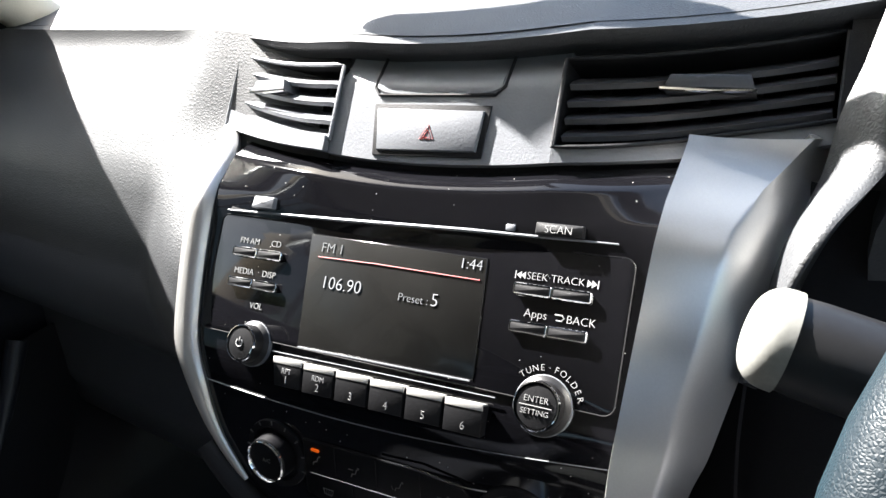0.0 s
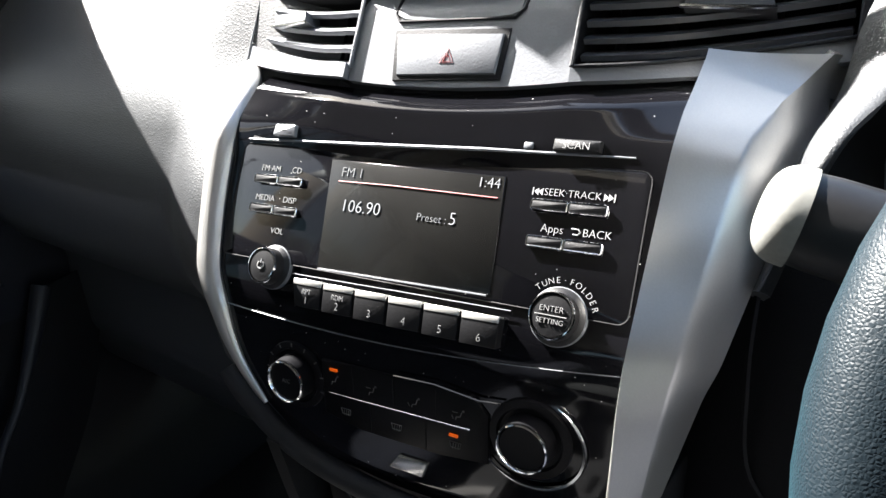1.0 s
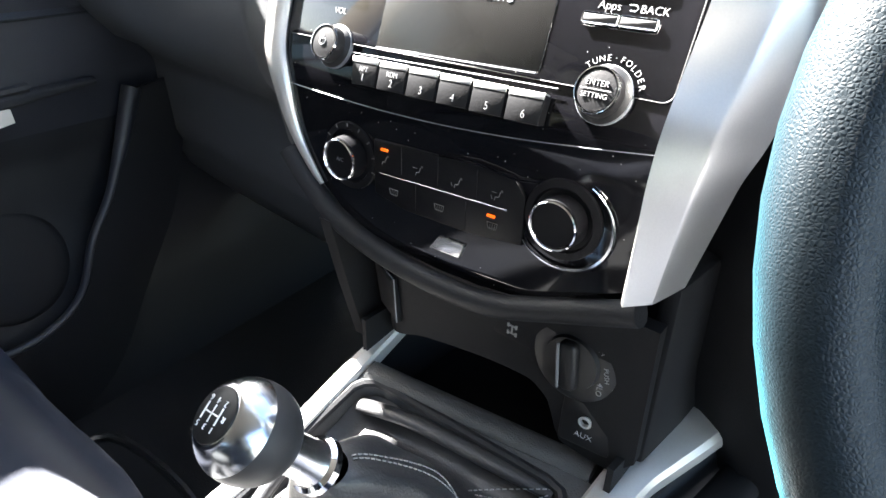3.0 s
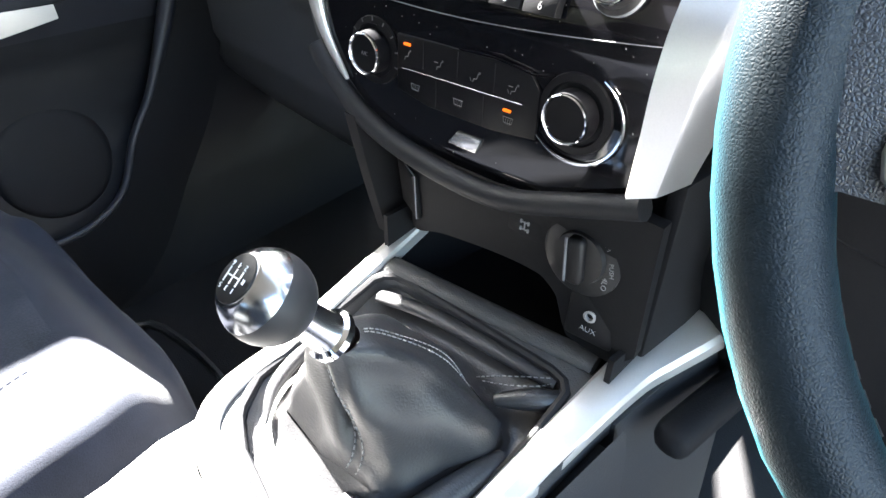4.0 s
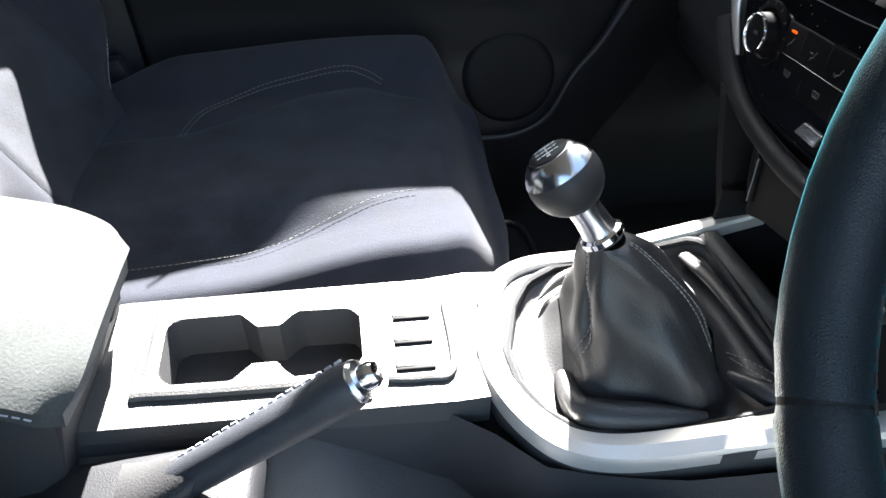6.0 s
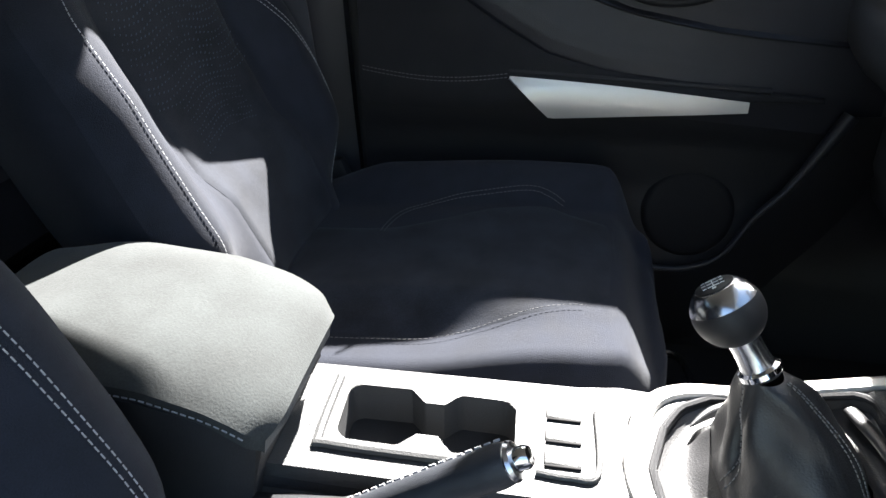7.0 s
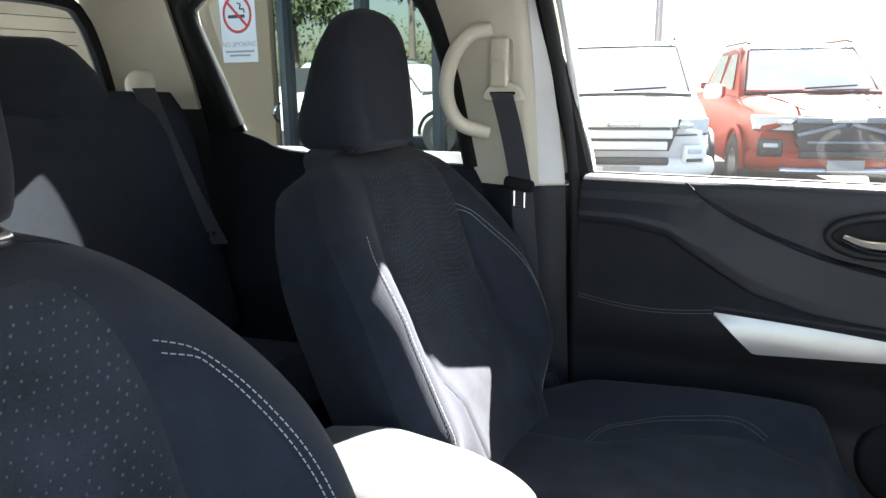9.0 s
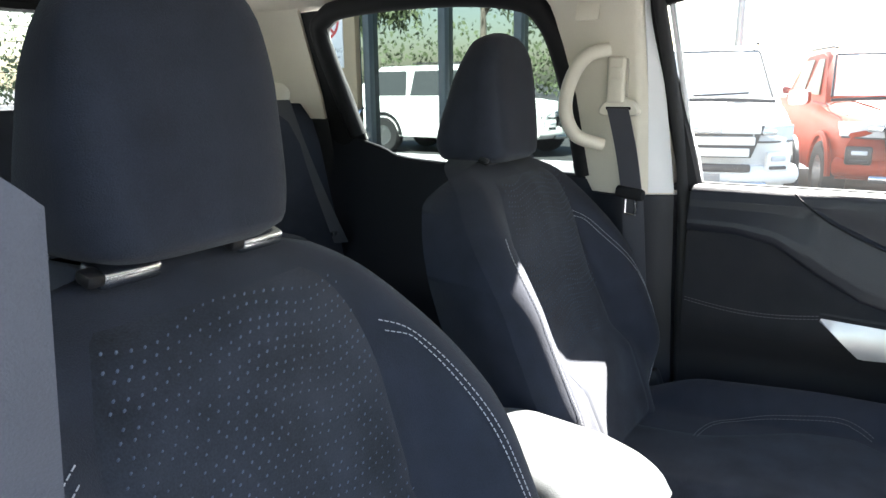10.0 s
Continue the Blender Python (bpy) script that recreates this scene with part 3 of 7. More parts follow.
    part("outer_skin", strip([(-0.80, -0.67, 0.90), (-0.80, 0.0, 0.90), (-0.80, 0.62, 0.90)], (0.03, 0, 0), (0, 0, 0.72), 4), white_paint, th, "white painted door skin")
    fr = [(-(side_x(z) + 0.02), y, z) for y, z in ((-0.655, 1.26), (-0.70, 1.45), (-0.738, 1.572), (-0.70, 1.628), (-0.4, 1.652), (-0.12, 1.622), (0.12, 1.455), (0.36, 1.30), (0.44, 1.265))]
    part("window_frame", tube(smooth_line(fr, 6), 0.021, 8, flat=1.0), matte_black, th, "black window frame")
    head = smooth_line([(-(side_x(z) + 0.012), y, z + 0.032) for y, z in ((-0.76, 1.60), (-0.70, 1.635), (-0.4, 1.655), (-0.12, 1.635))], 6)
    part("frame_head", tube(head, 0.030, 10), matte_black, th, "black frame head below the roof")
    pane = bmesh.new()
    vs = [pane.verts.new((-(side_x(z) + 0.02), y, z)) for y, z in ((-0.645, 1.25), (-0.70, 1.45), (-0.745, 1.61), (-0.71, 1.665), (-0.4, 1.69), (-0.12, 1.655), (0.12, 1.465), (0.36, 1.30), (0.46, 1.25))]
    pane.faces.new(vs)
    ob = part("window_pane", pane, dusty_pane, th, "clear side window glass with dust")
    ob.visible_shadow = False
    # black sail panel at the window's front corner, and the door mirror outside; both unseen, added to keep sun off the
    # dash
    sail = bmesh.new()
    for x in (0.0, 0.012):
        sail.faces.new([sail.verts.new((-(side_x(z) + 0.016 - x), y, z)) for y, z in ((0.10, 1.255), (0.44, 1.255), (0.36, 1.30), (0.13, 1.455), (0.10, 1.47))])
    part("sail_panel", sail, matte_black, th, "black corner panel")
    mir = part("door_mirror", rbox(0.22, 0.14, 0.20, 0.05, pose(-0.93, 0.22, 1.36), seg=3), white_paint, th, "white door mirror")
    part("mirror_arm", rbox(0.14, 0.06, 0.05, 0.02, pose(-0.78, 0.24, 1.30)), hard, mir)
    return th


front_door()


def rear_door(s):
    th = thing("rear_door", "closed rear door with black trim and a black framed window", "car door", (s * 0.68, -1.3, 0.6), group="rear doors")
    s = -s
    sill = [(-1.60, 1.38), (-1.49, 1.337), (-1.40, 1.312), (-1.323, 1.288), (-1.1, 1.278), (-0.885, 1.272), (-0.80, 1.27)]
    def inner(a, b):
        y = lerp(-1.66, -0.80, a)
        z = lerp(0.57, table(y, sill), b)
        x = -table(z, [(0.55, 0.60), (0.85, 0.64), (1.0, 0.63), (1.12, 0.655), (1.25, 0.675), (1.40, 0.675)])
        return (s * x, y, z)
    part("trim_panel", sheet(inner, 30, 24, 0.02), grain_soft, th, "black grained rear door trim")
    cap = smooth_line([(-0.682 * s, y, z + 0.002) for y, z in sill], 4)
    part("sill_strip", tube(cap, 0.007, 8), hard, th, "grey window sill strip")
    fr = [(-s * (side_x(z) - 0.008), y, z) for y, z in ((-0.87, 1.28), (-0.895, 1.45), (-0.93, 1.585), (-1.0, 1.635), (-1.2, 1.652), (-1.43, 1.645), (-1.50, 1.625), (-1.525, 1.59), (-1.505, 1.47), (-1.47, 1.345))]
    part("window_frame", tube(smooth_line(fr, 6), 0.023, 10), matte_black, th, "black window frame")
    fr2 = [(x - 0.012 * s, y + 0.016 * (1 if y < -1.3 else -1), z - 0.01) for x, y, z in fr]
    part("window_channel", tube(smooth_line(fr2, 6), 0.006, 6), mat("pale channel", (0.35, 0.34, 0.32), 0.5), th, "pale inner window edge")
    def post(a, b):
        z = lerp(1.30, 1.64, b)
        front = table(z, [(1.30, -1.445), (1.343, -1.45), (1.60, -1.515), (1.64, -1.50)])
        return (-s * (side_x(z) - 0.004 - 0.01 * math.sin(math.pi * a)), lerp(-1.588, front, a), z)
    part("rear_frame_post", sheet(post, 8, 14, 0.01), matte_black, th, "wide black rear window post")
    pane = bmesh.new()
    vs = [pane.verts.new((-s * (side_x(z) + 0.012), y, z)) for y, z in ((-0.87, 1.25), (-0.93, 1.60), (-1.2, 1.655), (-1.56, 1.62), (-1.55, 1.5), (-1.505, 1.335), (-1.323, 1.28))]
    pane.faces.new(vs)
    part("window_pane", pane, tint_pane, th, "tinted rear side glass")
    part("outer_skin", strip([(-0.80 * s, -1.75, 0.92), (-0.80 * s, -1.2, 0.92), (-0.80 * s, -0.67, 0.92)], (0.03, 0, 0), (0, 0, 0.74), 4), white_paint, th, "white painted door skin")
    return th


rear_door(-1)
rear_door(1)


def back_of_cabin():
    # C-pillars, rear wall with its window
    for s in (-1, 1):
        def cp(a, b):
            z = lerp(1.385, 1.70, b)
            y = lerp(-1.56, -1.715, a) - 0.01 * b
            x = s * (lerp(side_x(z) - 0.01, side_x(z) - 0.11, a ** 1.5))
            return (x, y, z)
        part("c_pillar", sheet(cp, 14, 10, 0.012), beige, None, "beige rear corner pillar trim", kind="structure", category="pillar")
        def quarter(a, b):
            z = lerp(0.57, 1.388, b)
            return (s * lerp(side_x(z) - 0.008, side_x(z) - 0.125, a ** 1.3), lerp(-1.555, -1.705, a), z)
        part("quarter_trim", sheet(quarter, 8, 8, 0.012), hard, None, "black lower rear quarter trim", kind="structure", category="trim")
    part("wall_rear", rbox(1.40, 0.05, 0.80, 0.01, pose(0, -1.74, 0.93)), hard, None, "black lower rear wall behind the bench", kind="structure", category="wall")
    wall = rbox(1.40, 0.05, 0.10, 0.01, pose(0, -1.73, 1.675))
    rbox(0.13, 0.05, 0.36, 0.01, pose(-0.605, -1.735, 1.48), wall)
    rbox(0.13, 0.05, 0.36, 0.01, pose(0.605, -1.735, 1.48), wall)
    part("wall_rear", wall, beige, None, "beige trim round the rear window", kind="structure", category="wall")
    wf = [(x, -1.705, z) for x, z in ((-0.55, 1.34), (-0.535, 1.42), (-0.515, 1.51), (-0.485, 1.585), (-0.43, 1.617), (-0.2, 1.622), (0.2, 1.622), (0.43, 1.617), (0.485, 1.585), (0.515, 1.51), (0.535, 1.42), (0.55, 1.34))]
    th = thing("rear_window", "rear cabin window with thin heating lines and a black edge", "window", (0, -1.71, 1.3), kind="structure")
    part("window_frame", tube(smooth_line(wf, 5) , 0.016, 8), matte_black, th, "black rubber window edge")
    pane = bmesh.new()
    pane.faces.new([pane.verts.new((x, -1.725, z)) for x, z in ((-0.56, 1.32), (-0.54, 1.63), (0.54, 1.63), (0.56, 1.32))])
    ob = part("pane", pane, dusty_pane, th)
    ob.visible_shadow = False
    for i in range(9):
        part("heating_line", rbox(0.96, 0.0015, 0.0015, 0, pose(0, -1.72, 1.36 + i * 0.028)), mat("brown heating line", (0.12, 0.09, 0.07), 0.6), th)


back_of_cabin()


def windscreen():
    th = thing("windscreen", "clear windscreen glass above the dashboard", "window", (0, 0.5, 1.3), kind="structure")
    def scr(a, b):
        x = lerp(-0.68, 0.68, a)
        return (x * lerp(1.0, 0.88, b), lerp(0.80, -0.10, b) - 0.10 * (2 * a - 1) ** 2, lerp(1.22, 1.69, b))
    ob = part("pane", sheet(scr, 12, 8, 0.004), pane_m, th)
    ob.visible_shadow = False
    for s in (-1, 1):
        part("a_pillar", tube(smooth_line([(s * 0.70, 0.60, 1.20), (s * 0.68, 0.26, 1.375), (s * 0.615, -0.10, 1.68)], 8), 0.030, 10), beige, th, "beige front pillar trim")
    part("header", tube(smooth_line([(-0.6, -0.12, 1.685), (0, -0.06, 1.715), (0.6, -0.12, 1.685)], 8), 0.03, 8), liner, th)


windscreen()


# unseen mirror, sized and placed only for its shadow on the dash
def unseen_mirror():
    th = thing("unseen_mirror", "black rear-view mirror, unseen, placed to shade the dash", "mirror", (-0.05, 0.19, 1.53))
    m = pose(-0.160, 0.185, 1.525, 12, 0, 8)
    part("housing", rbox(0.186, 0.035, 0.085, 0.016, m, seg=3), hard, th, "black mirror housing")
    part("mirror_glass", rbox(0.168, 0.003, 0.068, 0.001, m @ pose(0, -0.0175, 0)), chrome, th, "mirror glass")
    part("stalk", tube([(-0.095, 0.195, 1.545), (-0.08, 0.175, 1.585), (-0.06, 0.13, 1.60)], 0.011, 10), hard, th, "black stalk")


unseen_mirror()

# bonnet and load tub of the car, seen in glass reflections only
def car_outside():
    th = thing("car_body", "white painted outer panels of the car", "car body", (0, 0, 0.5), kind="structure")
    part("bonnet", sheet(lambda a, b: (lerp(-0.78, 0.78, a), lerp(0.62, 2.0, b), 1.20 - 0.12 * b ** 2 - 0.12 * abs(2 * a - 1) ** 3), 12, 12, 0.02), white_paint, th, "white bonnet")
    part("load_tub", rbox(1.7, 1.6, 0.62, 0.05, pose(0, -2.75, 0.93), seg=3), white_paint, th, "white load tub")
    for s in (-1, 1):
        part("wing", rbox(0.05, 1.4, 0.42, 0.02, pose(s * 0.80, 1.32, 0.95)), white_paint, th, "white front wing")
    part("cowl", sheet(lambda a, b: (lerp(-0.74, 0.74, a), lerp(0.58, 0.86, b), 1.185 + 0.02 * b), 8, 4, 0.01), hard, th, "black cowl below the windscreen")
    part("nose", rbox(1.58, 0.10, 0.62, 0.04, pose(0, 2.02, 0.78), seg=3), white_paint, th, "white front end")
    for y in (1.25, -2.35):
        for s in (-1, 1):
            part("wheel", lathe([(0, 0.10), (0.2, 0.11), (0.24, 0.12), (0.36, 0.12), (0.38, 0.08), (0.38, -0.1), (0, -0.1)], 28, pose(s * 0.76, y, 0.38, 0, s * 90, 0)), rubber, th, "black tyre")
    part("sill_step", rbox(0.12, 2.4, 0.06, 0.02, pose(-0.84, -0.5, 0.45)), hard, th)


car_outside()


# ---------- seats ----------
def back_line(z):
    """Depth of the backrest's middle at a height."""
    return -0.728 - 0.412 * (z - 0.976)


BACK_HALF = [(0.80, 0.222), (0.86, 0.240), (0.92, 0.255), (0.98, 0.265), (1.04, 0.270), (1.10, 0.270), (1.16, 0.265), (1.21, 0.251), (1.26, 0.224), (1.30, 0.190), (1.325, 0.158), (1.342, 0.115), (1.35, 0.07)]


def back_xy(s, z):
    """Front face of a backrest: side offset and depth at s (-1 to 1 across) and height z."""
    half = curve(z, BACK_HALF)
    x = half * math.sin(s * math.pi / 2)
    k = abs(x) / half
    mid = step(0.86, 1.0, z) * step(1.34, 1.13, z)
    out = 0.062 * mid * step(0.50, 0.80, k) - 0.034 * max(0.0, (k - 0.82) / 0.18) ** 2
    out += 0.012 * step(1.15, 1.25, z) * (1 - k) + 0.026 * step(1.03, 0.985, z) * step(0.70, 0.42, k) + 0.020 * step(1.14, 1.0, z) * math.exp(-((k - 0.58) / 0.16) ** 2)
    return x, back_line(z) + out - 0.05 * step(1.28, 1.352, z) ** 2


def cushion_half(t):
    """Half width of a seat cushion from its back (0) to its front (1)."""
    return 0.258 - 0.02 * step(0.3, 0, t) - 0.060 * max(0.0, (t - 0.80) / 0.20) ** 3


def cushion_top(x, y, inner):
    """Height of a cushion's upper face; inner is the sign of its console side."""
    t = (y + 0.74) / 0.562
    end = 1.0 - step(0.89, 1.0, t)
    rise = 0.868 + 0.022 * step(0.1, 0.75, t) - 0.06 * (1 - end) ** 1.6
    k = min(1.0, abs(x) / cushion_half(t))
    if x * inner > 0:
        return rise + lerp(-0.036, -0.004, step(0.45, 0.85, t)) * (0.35 + 0.65 * end) * step(0.40, 0.64, k) - 0.075 * max(0.0, (k - 0.81) / 0.19) ** 2
    return rise + 0.042 * step(0.0, 0.3, t) * (0.35 + 0.65 * end) * step(0.50, 0.80, k) - 0.085 * max(0.0, (k - 0.80) / 0.2) ** 2.2


def front_seat(cx, dy, inner, lever, lift, head, inner_seam, outer_seam, label):
    """A front seat; inner is +1 where its inner side faces +x. The seams run through (s, z) of the backrest."""
    th = thing("front_seat", label, "car seat", (cx, -0.45 + dy, 0.56), group="front seats")

    def P(x, y, z):
        return Vector((cx + x, y + dy, z))

    # cushion: sections across, from back to front
    rings = []
    for i in range(41):
        t = 1 - (1 - i / 40) ** 1.35
        y = lerp(-0.74, -0.178, t)
        half = cushion_half(t)
        end = 1.0 - step(0.84, 1.0, t)
        ring = [P(half * math.sin(lerp(-1, 1, j / 56) * math.pi / 2), y, cushion_top(half * math.sin(lerp(-1, 1, j / 56) * math.pi / 2), y, inner)) for j in range(57)]
        for j in range(9):
            ring.append(P(half * (1 - j / 4) * 0.96, y - 0.01 * (1 - end), 0.735 + 0.02 * (1 - end)))
        rings.append(ring)
    mid = sum(rings[-1], Vector()) / len(rings[-1])
    last = rings[-1]
    for k, fwd in ((0.93, 0.006), (0.80, 0.011), (0.55, 0.015), (0.2, 0.017)):
        rings.append([mid.lerp(p, k if abs(p.x - mid.x) < 0.10 else k ** 0.5) + Vector((0, fwd, 0)) for p in last])
    part("cushion", loft(rings), fabric, th, "dark fabric seat cushion", sharp=70)

    def cpanel(a, b):
        y = lerp(-0.715, -0.215, b)
        x0 = -inner * curve(y, [(-0.72, 0.06), (-0.56, 0.065), (-0.47, 0.10), (-0.40, 0.135), (-0.33, 0.145), (-0.28, 0.115), (-0.21, 0.09)])
        x1 = inner * curve(y, [(-0.72, 0.165), (-0.42, 0.172), (-0.32, 0.155), (-0.21, 0.12)])
        x = lerp(x0, x1, a)
        return P(x, y, cushion_top(x, y, inner) + 0.0022 - 0.007 * abs(2 * a - 1) ** 14 - 0.007 * abs(2 * b - 1) ** 16 + 0.0012 * math.sin(9 * b) * math.sin(5 * a))
    part("cushion_panel", sheet(cpanel, 36, 40, 0.003), suede, th, "brushed dark fabric cushion panel", sharp=80)
    plan = [(-0.005, -0.562), (-0.068, -0.558), (-0.118, -0.535), (-0.147, -0.475), (-0.158, -0.410), (-0.164, -0.350), (-0.156, -0.316), (-0.140, -0.293)]
    for o in (0.0, 0.008):
        line = []
        for q in smooth_line([(x, y, 0) for x, y in plan], 8):
            x, y = inner * (q.x + o * 0.8), q.y + o * (0.7 if q.y < -0.5 else -0.5 if q.y > -0.33 else 0.0)
            line.append(P(x, y, cushion_top(x, y, inner) + 0.0016))
        part("stitching", dashes(line, 0.0042, 0.0022, 0.0005), thread_dark, th, "grey stitching")
    edge = [P(inner * x, y, 0.003 + cushion_top(inner * x, y, inner) + 0.0012) for x, y in ((lerp(0.172, 0.128, step(-0.46, -0.27, yy)), yy) for yy in (lerp(-0.66, -0.27, i / 40) for i in range(41)))]
    part("stitching", dashes(edge, 0.0040, 0.0026, 0.0004), thread_dark, th, "grey stitching")
    part("seat_side", rbox(0.46, 0.50, 0.16, 0.03, pose(cx, -0.44 + dy, 0.675)), hard, th, "black plastic seat side cover")
    bar = [P(-0.10, -0.20, 0.64), P(-0.10, -0.095, 0.655), P(0.10, -0.095, 0.655), P(0.10, -0.20, 0.64)]
    part("slide_bar", tube(smooth_line(bar, 6), 0.0065, 8), dull_chrome, th, "metal seat slide bar")
    part("seat_base", rbox(0.42, 0.44, 0.05, 0.01, pose(cx, -0.42 + dy, 0.585)), matte_black, th, "black seat rail base")

    # backrest: sections up the back
    def back_point(s, z, off=0.0):
        x, y = back_xy(s, z)
        return P(x, y + off, z)
    rings = []
    for i in range(61):
        z = 0.80 + 0.55 * (1 - (1 - i / 60) ** 1.4)
        ring = [back_point(-1 + 2 * j / 72, z) for j in range(73)]
        half = curve(z, BACK_HALF)
        deep = 0.125 - 0.07 * step(1.28, 1.35, z)
        for j in range(13):
            s = 1 - j / 6
            ring.append(P(half * s * 0.97, back_line(z) - deep + 0.03 * abs(s) ** 3, z))
        rings.append(ring)
    part("backrest", loft(rings), fabric, th, "dark fabric backrest", sharp=75)

    def bpanel(a, b):
        z = lerp(0.87, 1.315, b)
        w = curve(z, [(0.87, 0.30), (1.0, 0.30), (1.10, 0.32), (1.20, 0.36), (1.315, 0.42)])
        x, y = back_xy(lerp(-w, w, a), z)
        pucker = 0.0014 * math.sin(38 * z + 4 * a) * math.sin(math.pi * a) * step(1.2, 1.0, z) + 0.002 * math.exp(-((z - 1.115) / 0.012) ** 2) * -1
        return P(x, y + 0.0020 + pucker - 0.006 * abs(2 * a - 1) ** 14 - 0.006 * abs(2 * b - 1) ** 20, z)
    part("back_panel", sheet(bpanel, 32, 70, 0.003), suede, th, "brushed dark fabric back panel", sharp=80)
    # slanted dashes woven in wavy rows into the upper and the waist panel
    dots = bmesh.new()
    for z0, z1, w, gap in ((1.10, 1.316, 0.125, 0.0083), (1.035, 1.105, 0.075, 0.0072)):
        for j in range(int((z1 - z0) / gap)):
            for i in range(-15, 16):
                x = (i + 0.5 * (j % 2)) * gap * 1.12
                z = z0 + j * gap + 0.006 * math.sin(38 * x + 1.5) + 0.0012 * math.sin(7 * i + 3 * j)
                if abs(x) > w - 0.16 * max(0.0, z - 1.23) or random.random() < 0.05:
                    continue
                q = back_point(math.asin(x / curve(z, BACK_HALF)) / (math.pi / 2), z, 0.0062) + Vector((0, 0, 0.0025 + 0.004 * step(1.2, 1.3, z)))
                size = gap * (0.19 + 0.03 * math.sin(5 * x * 10 + 4 * z * 9))
                bmesh.ops.create_icosphere(dots, subdivisions=1, radius=size, matrix=Matrix.Translation(q) @ pose(0, 0, 0, -22, 20, 0) @ Matrix.Diagonal((0.8, 0.35, 1.15, 1)))
    tagged(part("dot_weave", dots, dot_m, th, "pale dots woven into the fabric", sharp=180), kind="stuff")
    for seam, offs in ((inner_seam, (0.0, 0.011) if lever else (0.0,)), (outer_seam, (0.0, 0.011))):
        for o in offs:
            side = 1 if seam[1][0] > 0 else -1
            line = []
            for q in smooth_line([(u, v, 0) for u, v in seam], 8):
                lead = 1 - step(0, 0.03, seam[0][1] - q.y)
                line.append(back_point(q.x - side * o * 2.4 * (1 - 0.7 * lead), q.y - o * 0.9 * lead, 0.0016))
            part("stitching", dashes(line, 0.0042, 0.0020, 0.00055), thread, th, "pale double stitching")
    # side label
    part("side_tag", rbox(0.003, 0.010, 0.036, 0.001, pose(cx - inner * 0.259, -0.812 + dy, 1.192, 22, 0, 0)), print_m, th, "small white label")
    # head restraint: wedge with a flat front, on two posts
    rings = []
    for i in range(25):
        t = 0.5 - 0.5 * math.cos(math.pi * i / 24)
        z = lerp(1.340 + lift, 1.553 + lift, t)
        half = head[1] * curve(t, [(0, 0.080), (0.04, 0.098), (0.20, 0.105), (0.55, 0.102), (0.75, 0.092), (0.90, 0.072), (0.97, 0.050), (1, 0.02)])
        dep = curve(t, [(0, 0.054), (0.04, 0.064), (0.12, 0.068), (0.50, 0.052), (0.80, 0.036), (0.94, 0.024), (1, 0.006)])
        yf = -0.866 - 0.022 * t - 0.020 * (1 - curve(t, [(0, 0.2), (0.06, 0.85), (0.3, 1), (0.8, 1), (0.95, 0.6), (1, 0.0)]))
        ring = []
        for j in range(44):
            a = 2 * math.pi * j / 44
            c, q = math.cos(a), math.sin(a)
            ring.append(P(head[0] + half * abs(c) ** 0.48 * (1 if c > 0 else -1) * (1 - 0.10 * max(0, -q)), yf - dep + dep * abs(q) ** 0.52 * (1 if q > 0 else -1) - 0.006 * abs(c) ** 3 * max(0, q), z))
        rings.append(ring)
    part("head_restraint", loft(rings), fabric, th, "dark fabric head restraint", sharp=75)
    for s in (-1, 1):
        part("post", tube([P(head[0] + s * 0.062, -0.918, 1.29), P(head[0] + s * 0.062, -0.925, 1.38 + lift)], 0.0065, 12), chrome, th, "chrome head restraint post")
        guide = part("post_guide", rbox(0.050, 0.028, 0.014, 0.005, pose(cx + head[0] + s * 0.062, -0.905 + dy, 1.347, -18, 0, 0), seg=3), dull_chrome if lever else hard, th, "post guide collar")
        part("release_button", rbox(0.014, 0.016, 0.010, 0.003, pose(cx + head[0] + s * 0.062 + 0.028, -0.898 + dy, 1.348, -18, 0, 0)), key_m, guide)
    part("hinge_cover", rbox(0.03, 0.12, 0.10, 0.012, pose(cx - inner * 0.265, -0.72 + dy, 0.83, 20, 0, 0)), hard, th, "black hinge cover")
    return th


IN_SEAM_P = [(0.61, 1.243), (0.635, 1.220), (0.635, 1.195), (0.62, 1.12), (0.61, 1.03), (0.60, 0.95), (0.58, 0.90)]
OUT_SEAM_P = [(-0.34, 1.238), (-0.44, 1.218), (-0.51, 1.17), (-0.62, 1.10), (-0.72, 1.04), (-0.77, 0.98), (-0.70, 0.93), (-0.54, 0.88)]
IN_SEAM_D = [(-0.455, 1.262), (-0.525, 1.250), (-0.555, 1.225), (-0.572, 1.18), (-0.585, 1.12), (-0.60, 1.0)]
OUT_SEAM_D = [(0.455, 1.262), (0.525, 1.250), (0.555, 1.225), (0.572, 1.18), (0.585, 1.12), (0.60, 1.0)]
front_seat(-0.37, 0.0, 1, False, 0.0, (0.0, 1.0), IN_SEAM_P, OUT_SEAM_P, "dark blue-black fabric passenger seat, sun on its inner bolster")
front_seat(0.405, 0.11, -1, True, 0.012, (-0.009, 0.95), IN_SEAM_D, OUT_SEAM_D, "dark blue-black fabric driver seat with pale double stitching")


